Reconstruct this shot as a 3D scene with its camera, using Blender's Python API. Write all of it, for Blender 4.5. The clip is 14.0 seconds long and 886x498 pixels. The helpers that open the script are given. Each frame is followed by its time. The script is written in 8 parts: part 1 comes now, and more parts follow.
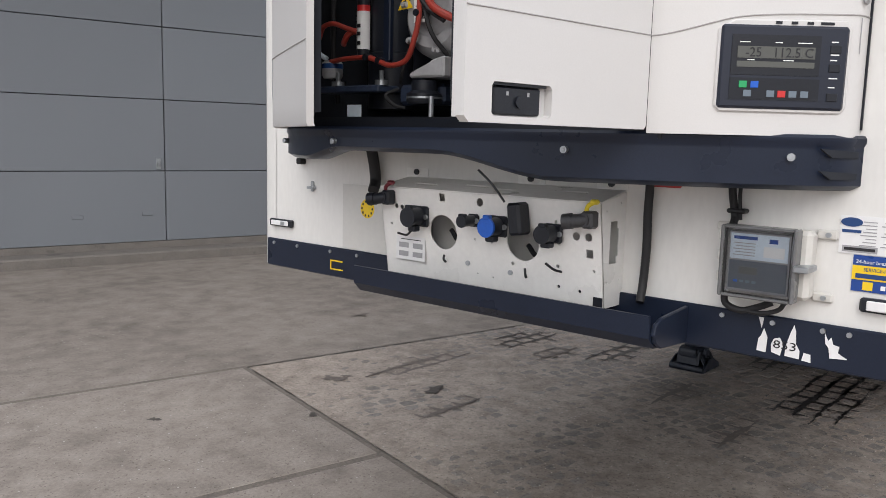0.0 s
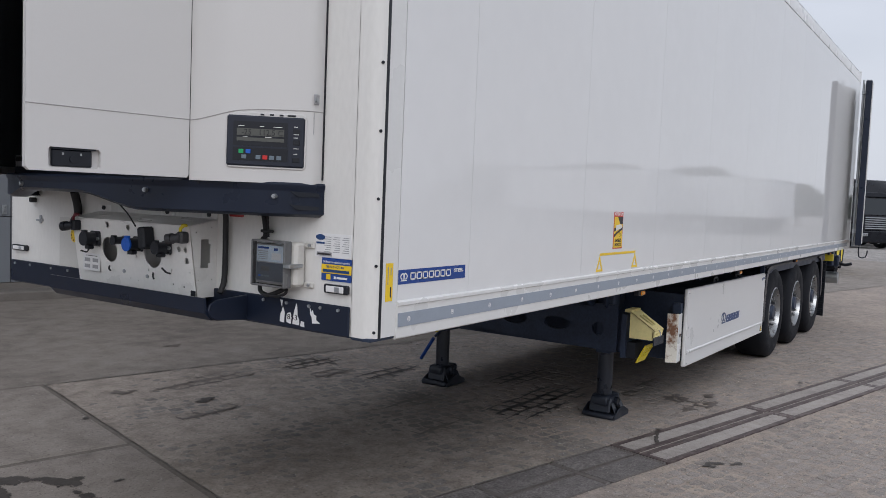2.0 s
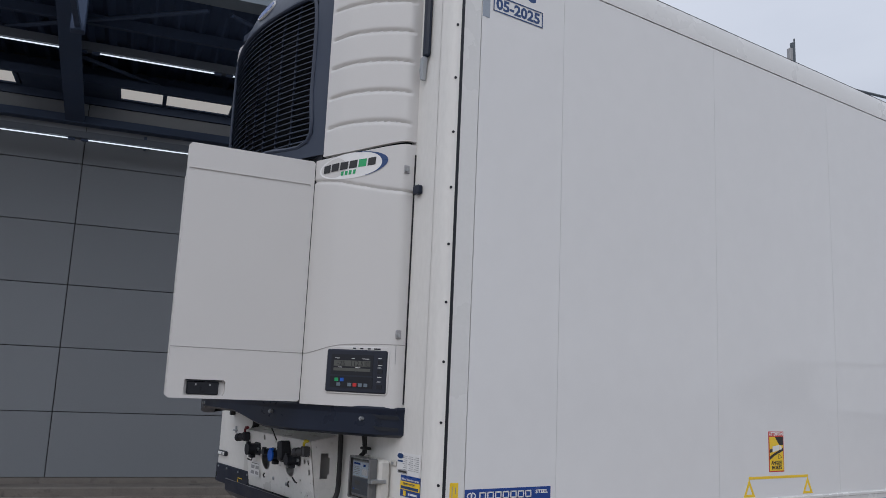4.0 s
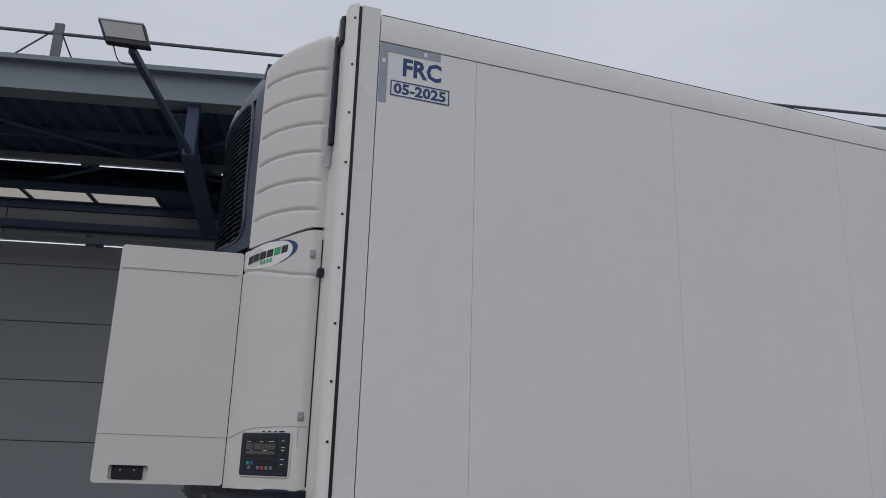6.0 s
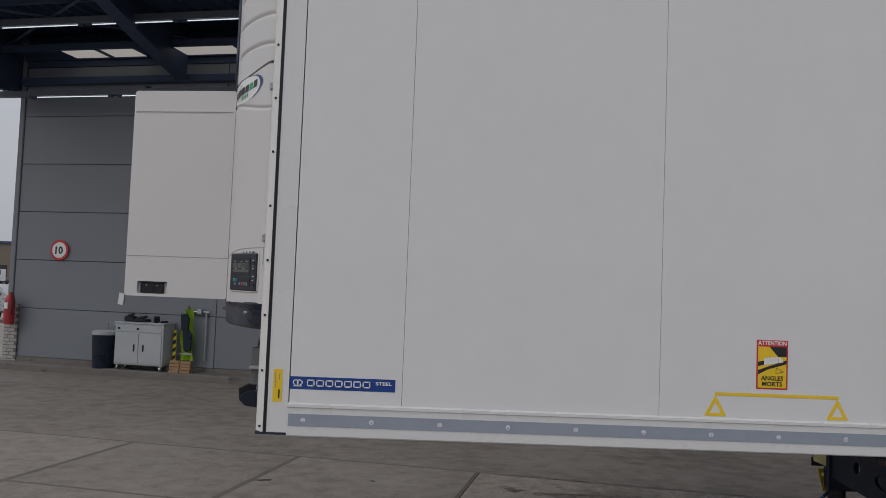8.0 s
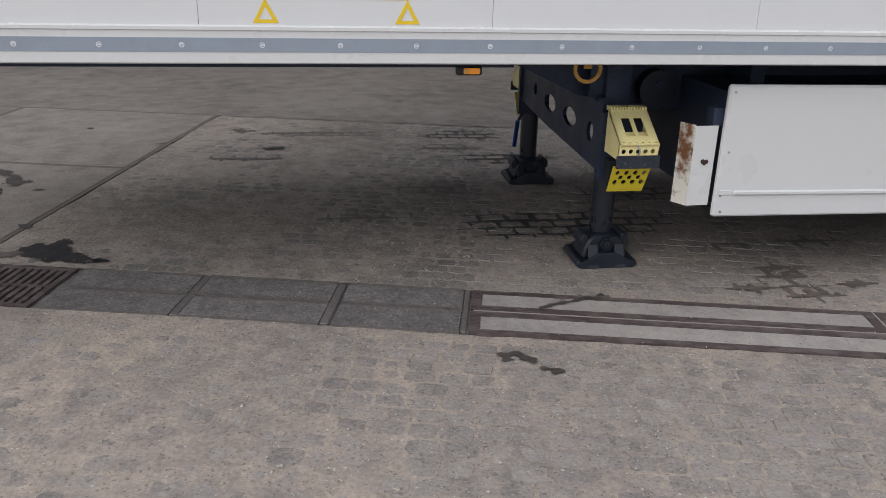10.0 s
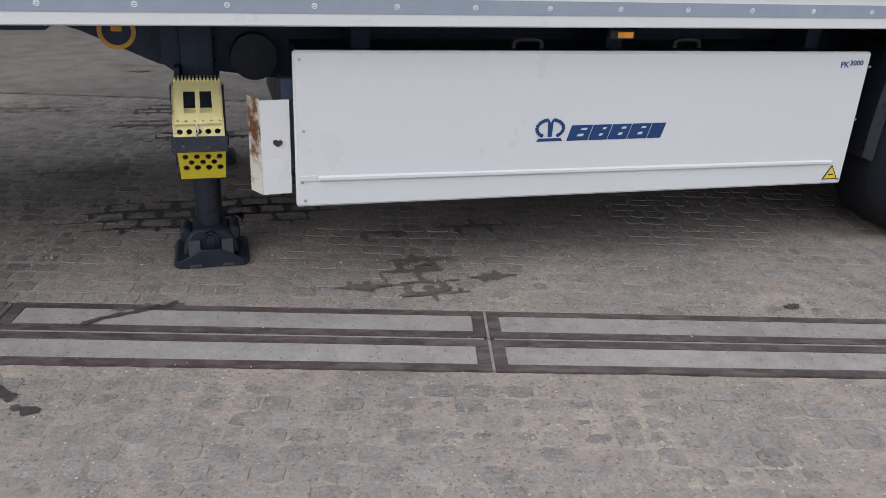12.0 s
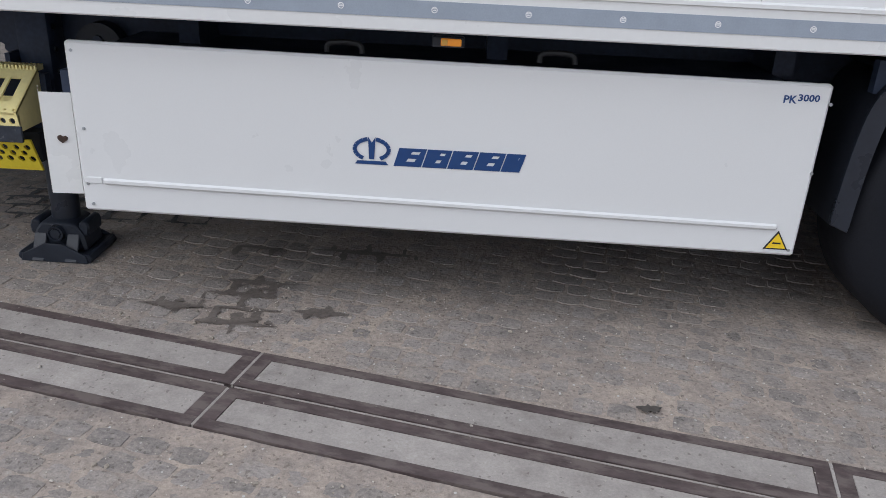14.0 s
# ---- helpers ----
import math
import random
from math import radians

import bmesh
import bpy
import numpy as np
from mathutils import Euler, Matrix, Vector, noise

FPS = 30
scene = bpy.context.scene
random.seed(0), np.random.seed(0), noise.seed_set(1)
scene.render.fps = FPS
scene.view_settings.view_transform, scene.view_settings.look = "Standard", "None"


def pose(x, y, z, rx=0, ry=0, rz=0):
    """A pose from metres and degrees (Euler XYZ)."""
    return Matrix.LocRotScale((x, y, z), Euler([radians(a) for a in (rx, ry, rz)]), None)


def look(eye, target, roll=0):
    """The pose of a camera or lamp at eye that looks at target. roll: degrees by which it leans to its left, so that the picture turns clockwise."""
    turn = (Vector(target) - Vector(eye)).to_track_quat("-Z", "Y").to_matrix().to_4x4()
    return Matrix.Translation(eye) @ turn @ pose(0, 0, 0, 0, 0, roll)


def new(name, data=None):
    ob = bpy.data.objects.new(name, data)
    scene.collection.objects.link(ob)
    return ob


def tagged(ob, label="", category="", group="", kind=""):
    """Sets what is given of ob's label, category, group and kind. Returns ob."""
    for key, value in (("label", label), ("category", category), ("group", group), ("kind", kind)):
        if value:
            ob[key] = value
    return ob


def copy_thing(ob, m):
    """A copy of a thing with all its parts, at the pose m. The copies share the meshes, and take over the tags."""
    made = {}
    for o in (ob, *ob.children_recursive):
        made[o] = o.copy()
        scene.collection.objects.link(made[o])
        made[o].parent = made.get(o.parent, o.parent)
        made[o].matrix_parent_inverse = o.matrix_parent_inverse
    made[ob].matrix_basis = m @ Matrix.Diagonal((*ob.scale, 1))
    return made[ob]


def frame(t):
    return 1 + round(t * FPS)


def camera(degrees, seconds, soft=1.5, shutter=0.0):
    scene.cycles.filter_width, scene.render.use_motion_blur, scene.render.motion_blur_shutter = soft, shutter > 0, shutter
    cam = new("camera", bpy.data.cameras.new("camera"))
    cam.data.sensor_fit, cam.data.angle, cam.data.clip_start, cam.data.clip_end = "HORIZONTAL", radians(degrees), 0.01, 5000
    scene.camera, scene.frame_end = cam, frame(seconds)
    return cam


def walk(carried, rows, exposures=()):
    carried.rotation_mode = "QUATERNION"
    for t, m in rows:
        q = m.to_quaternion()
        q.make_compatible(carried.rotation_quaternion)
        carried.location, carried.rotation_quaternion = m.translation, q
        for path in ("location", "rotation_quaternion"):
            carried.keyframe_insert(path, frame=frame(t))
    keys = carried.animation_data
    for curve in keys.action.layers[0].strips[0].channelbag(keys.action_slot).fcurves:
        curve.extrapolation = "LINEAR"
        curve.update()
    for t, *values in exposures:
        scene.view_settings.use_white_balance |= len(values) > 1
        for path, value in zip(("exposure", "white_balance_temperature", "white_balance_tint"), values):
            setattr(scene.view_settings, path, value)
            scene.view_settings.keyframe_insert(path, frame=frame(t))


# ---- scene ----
cam = camera(57.8, 14.0, 0.7)
PATH = [
    (0, (-2.076, -0.236, 1.685), (-0.569, 1.051, 1.415), 1.4),
    (0.5, (-2.077, -0.669, 1.672), (-0.474, 0.514, 1.498), 2.5),
    (1, (-2.218, -1.065, 1.677), (-0.542, 0.017, 1.535), 2.4),
    (1.5, (-2.232, -1.476, 1.669), (-0.518, -0.452, 1.541), 2.3),
    (2, (-2.277, -1.846, 1.681), (-0.624, -0.727, 1.555), 2.3),
    (2.5, (-2.346, -2.135, 1.716), (-0.715, -0.986, 1.578), 2.5),
    (3, (-2.305, -2.498, 1.727), (-0.721, -1.279, 1.658), 2.3),
    (3.5, (-2.136, -2.667, 1.75), (-0.801, -1.179, 1.799), 2.4),
    (4, (-1.881, -2.749, 1.825), (-0.77, -1.119, 2.157), 2.5),
    (4.2, (-1.77, -2.804, 1.798), (-0.714, -1.153, 2.194), 2.6),
    (6.3, (-0.513, -3.407, 1.801), (0.033, -1.565, 2.359), 1.7),
    (6.5, (-0.357, -3.434, 1.79), (0.1, -1.575, 2.367), 1.7),
    (7, (0.002, -3.499, 1.82), (0.389, -1.647, 2.469), 1.1),
    (7.5, (0.351, -3.644, 1.809), (0.662, -1.753, 2.382), 1.7),
    (7.8, (0.641, -3.656, 1.821), (0.717, -1.675, 2.088), 2.4),
    (8, (0.758, -3.634, 1.805), (0.789, -1.637, 1.911), 2.2),
    (8.3, (0.948, -3.589, 1.778), (0.956, -1.591, 1.68), 2.2),
    (8.5, (1.105, -3.582, 1.757), (1.104, -1.596, 1.518), 2.0),
    (8.7, (1.262, -3.582, 1.718), (1.283, -1.613, 1.366), 1.9),
    (10.8, (2.86, -3.052, 1.588), (3.282, -1.249, 0.833), 1.7),
    (11, (3.017, -3.014, 1.577), (3.451, -1.214, 0.822), 1.8),
    (11.5, (3.428, -3.024, 1.531), (3.918, -1.237, 0.779), 2.1),
    (12, (3.82, -3.028, 1.543), (4.343, -1.26, 0.767), 2.5),
    (12.5, (4.232, -3.017, 1.564), (4.716, -1.239, 0.785), 2.3),
    (13, (4.722, -3.062, 1.538), (4.95, -1.233, 0.762), 1.4),
    (13.5, (5.143, -2.914, 1.525), (5.195, -1.071, 0.749), 2.1),
    (14, (5.533, -2.709, 1.51), (5.495, -0.867, 0.732), 2.8),
]
walk(cam, [(t, look(eye, target, roll)) for t, eye, target, roll in PATH], exposures=[(0, 1.18, 6450, 11), (0.5, 0.8, 6300, 11), (1, 0.56, 6150, 11), (1.5, 0.46, 6100, 11), (3, 0.38, 6100, 11), (3.6, 0.24, 6050, 11), (4.2, 0.1, 6000, 11), (6.3, -0.21, 6150, 11), (7, -0.36, 6150, 11), (7.5, -0.44, 6150, 11), (8, -0.13, 6300, 11), (8.5, 0.22, 6400, 11), (8.7, 0.27, 6400, 11), (10.8, 0.7, 6150, 10), (14, 0.72, 6000, 10)])

# ---- world, sun ----
world = bpy.data.worlds.new("overcast_sky")
scene.world = world
world.use_nodes = True
wn, wl = world.node_tree.nodes, world.node_tree.links
wn.clear()
w_out = wn.new("ShaderNodeOutputWorld")
w_bg = wn.new("ShaderNodeBackground")
w_sky = wn.new("ShaderNodeTexSky")
w_sky.sky_type = "NISHITA"
w_sky.sun_disc = False
w_sky.sun_elevation = radians(38)
w_sky.sun_rotation = radians(232)
w_sky.air_density, w_sky.dust_density, w_sky.ozone_density = 1.2, 4.0, 1.5
w_tc = wn.new("ShaderNodeTexCoord")
w_map = wn.new("ShaderNodeMapping")
w_map.inputs["Scale"].default_value = (1.0, 1.0, 3.0)
w_noise = wn.new("ShaderNodeTexNoise")
w_noise.inputs["Scale"].default_value = 1.6
w_noise.inputs["Detail"].default_value = 5.0
w_ramp = wn.new("ShaderNodeValToRGB")
w_ramp.color_ramp.elements[0].position, w_ramp.color_ramp.elements[0].color = 0.3, (6.1, 6.25, 6.65, 1)
w_ramp.color_ramp.elements[1].position, w_ramp.color_ramp.elements[1].color = 0.72, (7.7, 7.8, 8.1, 1)
w_mix = wn.new("ShaderNodeMixRGB")
w_mix.inputs["Fac"].default_value = 0.9
wl.new(w_tc.outputs["Generated"], w_map.inputs["Vector"])
wl.new(w_map.outputs["Vector"], w_noise.inputs["Vector"])
wl.new(w_noise.outputs["Fac"], w_ramp.inputs["Fac"])
wl.new(w_sky.outputs["Color"], w_mix.inputs["Color1"])
wl.new(w_ramp.outputs["Color"], w_mix.inputs["Color2"])
# the overcast is dimmer towards the horizon
w_sep = wn.new("ShaderNodeSeparateXYZ")
w_dim = wn.new("ShaderNodeMapRange")
w_dim.interpolation_type = "SMOOTHSTEP"
w_dim.inputs["From Min"].default_value, w_dim.inputs["From Max"].default_value = -0.02, 0.7
w_dim.inputs["To Min"].default_value, w_dim.inputs["To Max"].default_value = 0.7, 1.08
w_scale = wn.new("ShaderNodeVectorMath")
w_scale.operation = "SCALE"
wl.new(w_tc.outputs["Generated"], w_sep.inputs[0])
wl.new(w_sep.outputs["Z"], w_dim.inputs["Value"])
wl.new(w_mix.outputs["Color"], w_scale.inputs[0])
wl.new(w_dim.outputs["Result"], w_scale.inputs["Scale"])
wl.new(w_scale.outputs[0], w_bg.inputs["Color"])
w_bg.inputs["Strength"].default_value = 0.1
wl.new(w_bg.outputs["Background"], w_out.inputs["Surface"])

sun = new("sun", bpy.data.lights.new("sun", "SUN"))
sun.data.energy, sun.data.angle, sun.data.color = 0.5, radians(40), (1.0, 0.96, 0.9)
sun.matrix_world = look((-14, -9.8, 13.5), (0, 0, 0))


# ---- materials ----
def mat(name, color, rough=0.5, metal=0.0, var=0.12, scale=3.0, fine=60.0, bump=0.1, stain=None, stain_at=0.62,
        stain_scale=1.2, coat=0.0, spread=0.0, rough_var=0.1, stretch=(1, 1, 1), depth=0.004, shine=0.5):
    m = bpy.data.materials.new(name)
    m.use_nodes = True
    n, l = m.node_tree.nodes, m.node_tree.links
    b = n["Principled BSDF"]
    tc = n.new("ShaderNodeTexCoord")
    mp = n.new("ShaderNodeMapping")
    mp.inputs["Scale"].default_value = stretch
    info = n.new("ShaderNodeObjectInfo")
    add = n.new("ShaderNodeVectorMath")
    add.operation = "MULTIPLY_ADD"
    add.inputs[1].default_value = (37.0, 23.0, 11.0)
    l.new(info.outputs["Random"], add.inputs[0])
    l.new(tc.outputs["Object"], add.inputs[2])
    l.new(add.outputs[0], mp.inputs["Vector"])
    big = n.new("ShaderNodeTexNoise")
    big.inputs["Scale"].default_value, big.inputs["Detail"].default_value = scale, 6.0
    small = n.new("ShaderNodeTexNoise")
    small.inputs["Scale"].default_value, small.inputs["Detail"].default_value = fine, 4.0
    l.new(mp.outputs["Vector"], big.inputs["Vector"])
    l.new(mp.outputs["Vector"], small.inputs["Vector"])
    mixf = n.new("ShaderNodeMath")
    mixf.operation = "ADD"
    l.new(big.outputs["Fac"], mixf.inputs[0])
    l.new(small.outputs["Fac"], mixf.inputs[1])
    rg = n.new("ShaderNodeMapRange")
    rg.inputs["From Min"].default_value, rg.inputs["From Max"].default_value = 0.6, 1.4
    rg.inputs["To Min"].default_value, rg.inputs["To Max"].default_value = 1.0 - var, 1.0 + var
    l.new(mixf.outputs[0], rg.inputs["Value"])
    mul = n.new("ShaderNodeVectorMath")
    mul.operation = "SCALE"
    mul.inputs[0].default_value = color[:3]
    l.new(rg.outputs["Result"], mul.inputs["Scale"])
    col = mul.outputs[0]
    if spread:
        sp = n.new("ShaderNodeMapRange")
        sp.inputs["To Min"].default_value, sp.inputs["To Max"].default_value = 1.0 - spread, 1.0 + spread
        l.new(info.outputs["Random"], sp.inputs["Value"])
        m2 = n.new("ShaderNodeVectorMath")
        m2.operation = "SCALE"
        l.new(col, m2.inputs[0])
        l.new(sp.outputs["Result"], m2.inputs["Scale"])
        col = m2.outputs[0]
    if stain:
        st = n.new("ShaderNodeTexNoise")
        st.inputs["Scale"].default_value, st.inputs["Detail"].default_value, st.inputs["Roughness"].default_value = stain_scale, 8.0, 0.65
        l.new(mp.outputs["Vector"], st.inputs["Vector"])
        sr = n.new("ShaderNodeMapRange")
        sr.inputs["From Min"].default_value, sr.inputs["From Max"].default_value = stain_at, stain_at + 0.12
        l.new(st.outputs["Fac"], sr.inputs["Value"])
        mx = n.new("ShaderNodeMixRGB")
        l.new(sr.outputs["Result"], mx.inputs["Fac"])
        l.new(col, mx.inputs["Color1"])
        mx.inputs["Color2"].default_value = (*stain[:3], 1)
        col = mx.outputs["Color"]
    l.new(col, b.inputs["Base Color"])
    rr = n.new("ShaderNodeMapRange")
    rr.inputs["From Min"].default_value, rr.inputs["From Max"].default_value = 0.3, 0.7
    rr.inputs["To Min"].default_value, rr.inputs["To Max"].default_value = max(0.02, rough - rough_var), min(1.0, rough + rough_var)
    l.new(big.outputs["Fac"], rr.inputs["Value"])
    l.new(rr.outputs["Result"], b.inputs["Roughness"])
    b.inputs["Metallic"].default_value = metal
    b.inputs["Specular IOR Level"].default_value = shine
    b.inputs["Coat Weight"].default_value = coat
    b.inputs["Coat Roughness"].default_value = 0.06
    if bump:
        bp = n.new("ShaderNodeBump")
        bp.inputs["Strength"].default_value, bp.inputs["Distance"].default_value = bump, depth
        l.new(small.outputs["Fac"], bp.inputs["Height"])
        l.new(bp.outputs["Normal"], b.inputs["Normal"])
    return m


def gritty(name, dark, mid, light, scale=1.3, fine=32.0, specks=0.1, rough=0.92, depth=0.012, spread=0.0, dust=None, grain=0.5, smear=None, dust_at=(0.43, 0.66), dust_scale=9.0, chip=(0.42, 0.4, 0.37)):
    """Worn ground: patches at two scales, grain, pale and dark grit, rough relief; laid out in world metres."""
    m = bpy.data.materials.new(name)
    m.use_nodes = True
    n, l = m.node_tree.nodes, m.node_tree.links
    b = n["Principled BSDF"]
    pos = n.new("ShaderNodeNewGeometry")
    big, med, sml = (n.new("ShaderNodeTexNoise") for _ in range(3))
    for t, s, d in ((big, scale, 8.0), (med, scale * 7.0, 6.0), (sml, fine, 5.0)):
        t.inputs["Scale"].default_value, t.inputs["Detail"].default_value, t.inputs["Roughness"].default_value = s, d, 0.62
        l.new(pos.outputs["Position"], t.inputs["Vector"])
    mix = n.new("ShaderNodeMath")
    mix.operation = "MULTIPLY_ADD"
    mix.inputs[1].default_value = 0.55
    l.new(med.outputs["Fac"], mix.inputs[0])
    half = n.new("ShaderNodeMath")
    half.operation = "MULTIPLY"
    half.inputs[1].default_value = 0.45
    l.new(big.outputs["Fac"], half.inputs[0])
    l.new(half.outputs[0], mix.inputs[2])
    ramp = n.new("ShaderNodeValToRGB")
    e = ramp.color_ramp.elements
    e[0].position, e[0].color = 0.36, (*dark, 1)
    e[1].position, e[1].color = 0.64, (*light, 1)
    mid_e = e.new(0.5)
    mid_e.color = (*mid, 1)
    l.new(mix.outputs[0], ramp.inputs["Fac"])
    gr = n.new("ShaderNodeMapRange")
    gr.inputs["From Min"].default_value, gr.inputs["From Max"].default_value = 0.28, 0.72
    gr.inputs["To Min"].default_value, gr.inputs["To Max"].default_value = 1.0 - grain, 1.0 + grain
    l.new(sml.outputs["Fac"], gr.inputs["Value"])
    tiny = n.new("ShaderNodeTexNoise")
    tiny.inputs["Scale"].default_value, tiny.inputs["Detail"].default_value, tiny.inputs["Roughness"].default_value = 210.0, 3.0, 0.7
    l.new(pos.outputs["Position"], tiny.inputs["Vector"])
    tr = n.new("ShaderNodeMapRange")
    tr.inputs["From Min"].default_value, tr.inputs["From Max"].default_value = 0.3, 0.7
    tr.inputs["To Min"].default_value, tr.inputs["To Max"].default_value = 1.0 - grain * 0.5, 1.0 + grain * 0.5
    l.new(tiny.outputs["Fac"], tr.inputs["Value"])
    both_g = n.new("ShaderNodeMath")
    both_g.operation = "MULTIPLY"
    l.new(gr.outputs["Result"], both_g.inputs[0])
    l.new(tr.outputs["Result"], both_g.inputs[1])
    mul = n.new("ShaderNodeVectorMath")
    mul.operation = "SCALE"
    l.new(ramp.outputs["Color"], mul.inputs[0])
    l.new(both_g.outputs[0], mul.inputs["Scale"])
    col = mul.outputs[0]
    if spread:
        info = n.new("ShaderNodeObjectInfo")
        sp = n.new("ShaderNodeMapRange")
        sp.inputs["To Min"].default_value, sp.inputs["To Max"].default_value = 1.0 - spread, 1.0 + spread
        l.new(info.outputs["Random"], sp.inputs["Value"])
        m2 = n.new("ShaderNodeVectorMath")
        m2.operation = "SCALE"
        l.new(col, m2.inputs[0])
        l.new(sp.outputs["Result"], m2.inputs["Scale"])
        col = m2.outputs[0]
    if dust:
        dn = n.new("ShaderNodeTexNoise")
        dn.inputs["Scale"].default_value, dn.inputs["Detail"].default_value, dn.inputs["Roughness"].default_value = dust_scale, 9.0, 0.76
        l.new(pos.outputs["Position"], dn.inputs["Vector"])
        dr = n.new("ShaderNodeMapRange")
        dr.inputs["From Min"].default_value, dr.inputs["From Max"].default_value = dust_at
        l.new(dn.outputs["Fac"], dr.inputs["Value"])
        dm = n.new("ShaderNodeMixRGB")
        l.new(dr.outputs["Result"], dm.inputs["Fac"])
        l.new(col, dm.inputs["Color1"])
        dl = n.new("ShaderNodeVectorMath")
        dl.operation = "SCALE"
        dl.inputs[0].default_value = dust
        l.new(both_g.outputs[0], dl.inputs["Scale"])
        l.new(dl.outputs[0], dm.inputs["Color2"])
        col = dm.outputs["Color"]
    if smear:
        sn = n.new("ShaderNodeTexNoise")
        sn.inputs["Scale"].default_value, sn.inputs["Detail"].default_value, sn.inputs["Roughness"].default_value = 2.6, 10.0, 0.78
        l.new(pos.outputs["Position"], sn.inputs["Vector"])
        sr = n.new("ShaderNodeMapRange")
        sr.inputs["From Min"].default_value, sr.inputs["From Max"].default_value = 0.6, 0.76
        sr.inputs["To Max"].default_value = 0.8
        l.new(sn.outputs["Fac"], sr.inputs["Value"])
        sx = n.new("ShaderNodeMixRGB")
        l.new(sr.outputs["Result"], sx.inputs["Fac"])
        l.new(col, sx.inputs["Color1"])
        sx.inputs["Color2"].default_value = (*smear, 1)
        col = sx.outputs["Color"]
    vor = n.new("ShaderNodeTexVoronoi")
    vor.inputs["Scale"].default_value = 55.0
    l.new(pos.outputs["Position"], vor.inputs["Vector"])
    near_c = n.new("ShaderNodeMath")
    near_c.operation = "LESS_THAN"
    near_c.inputs[1].default_value = 0.26
    l.new(vor.outputs["Distance"], near_c.inputs[0])
    sep = n.new("ShaderNodeSeparateColor")
    l.new(vor.outputs["Color"], sep.inputs[0])
    few = n.new("ShaderNodeMath")
    few.operation = "LESS_THAN"
    few.inputs[1].default_value = specks
    l.new(sep.outputs[0], few.inputs[0])
    both = n.new("ShaderNodeMath")
    both.operation = "MULTIPLY"
    l.new(near_c.outputs[0], both.inputs[0])
    l.new(few.outputs[0], both.inputs[1])
    sm = n.new("ShaderNodeMixRGB")
    l.new(both.outputs[0], sm.inputs["Fac"])
    l.new(col, sm.inputs["Color1"])
    sm.inputs["Color2"].default_value = (*chip, 1)
    vor2 = n.new("ShaderNodeTexVoronoi")
    vor2.inputs["Scale"].default_value = 120.0
    l.new(pos.outputs["Position"], vor2.inputs["Vector"])
    sep2 = n.new("ShaderNodeSeparateColor")
    l.new(vor2.outputs["Color"], sep2.inputs[0])
    dark_c = n.new("ShaderNodeMath")
    dark_c.operation = "LESS_THAN"
    dark_c.inputs[1].default_value = 0.015 + 0.6 * specks
    l.new(sep2.outputs[1], dark_c.inputs[0])
    dk = n.new("ShaderNodeMixRGB")
    dk.blend_type = "MULTIPLY"
    dkf = n.new("ShaderNodeMath")
    dkf.operation = "MULTIPLY"
    dkf.inputs[1].default_value = 0.6
    l.new(dark_c.outputs[0], dkf.inputs[0])
    l.new(dkf.outputs[0], dk.inputs["Fac"])
    l.new(sm.outputs["Color"], dk.inputs["Color1"])
    dk.inputs["Color2"].default_value = (0.45, 0.43, 0.41, 1)
    l.new(dk.outputs["Color"], b.inputs["Base Color"])
    b.inputs["Roughness"].default_value = rough
    hgt = n.new("ShaderNodeMath")
    l.new(sml.outputs["Fac"], hgt.inputs[0])
    l.new(med.outputs["Fac"], hgt.inputs[1])
    bp = n.new("ShaderNodeBump")
    bp.inputs["Strength"].default_value, bp.inputs["Distance"].default_value = 0.8, depth
    l.new(hgt.outputs[0], bp.inputs["Height"])
    l.new(bp.outputs["Normal"], b.inputs["Normal"])
    return m


def glow(name, color, strength):
    m = bpy.data.materials.new(name)
    m.use_nodes = True
    b = m.node_tree.nodes["Principled BSDF"]
    b.inputs["Base Color"].default_value = (*color, 1)
    b.inputs["Emission Color"].default_value = (*color, 1)
    b.inputs["Emission Strength"].default_value = strength
    return m


def glass(name, color, rough=0.05):
    m = bpy.data.materials.new(name)
    m.use_nodes = True
    b = m.node_tree.nodes["Principled BSDF"]
    b.inputs["Base Color"].default_value = (*color, 1)
    b.inputs["Roughness"].default_value = rough
    b.inputs["Transmission Weight"].default_value = 1.0
    b.inputs["IOR"].default_value = 1.4
    return m


WHITE = mat("white_side_panel", (0.74, 0.742, 0.745), 0.04, var=0.02, scale=0.7, bump=0.008, rough_var=0.015, coat=0.0, shine=0.3, fine=9.0, depth=0.002,
            stain=(0.62, 0.6, 0.55), stain_at=0.74, stain_scale=0.9)
WHITE_RAIL = mat("white_rail", (0.71, 0.71, 0.7), 0.3, var=0.025, scale=2.0, stain=(0.52, 0.49, 0.43), stain_at=0.78, stain_scale=9.0, bump=0.03)
LOCKER_WHITE = mat("white_locker_enamel", (0.7, 0.702, 0.7), 0.32, var=0.02, scale=1.2, fine=260.0, bump=0.03)
WHITE_FRONT = mat("white_front_wall", (0.73, 0.72, 0.695), 0.38, var=0.05, scale=1.5, stain=(0.5, 0.46, 0.38), stain_at=0.68, stain_scale=3.0, bump=0.04, stretch=(1, 1, 0.35))
UNIT_WHITE = mat("cream_white_plastic", (0.615, 0.605, 0.595), 0.42, var=0.03, scale=2.0, fine=300.0, bump=0.05, stain=(0.52, 0.49, 0.44), stain_at=0.72, stain_scale=2.5)
# Grey that puts the shade of a shallow crease into a line.
CREASE_SHADE = mat("shadowed_crease", (0.36, 0.35, 0.34), 0.6, var=0.1)
LID_GREY = mat("smoky_lid_edge", (0.13, 0.132, 0.135), 0.25, var=0.1)
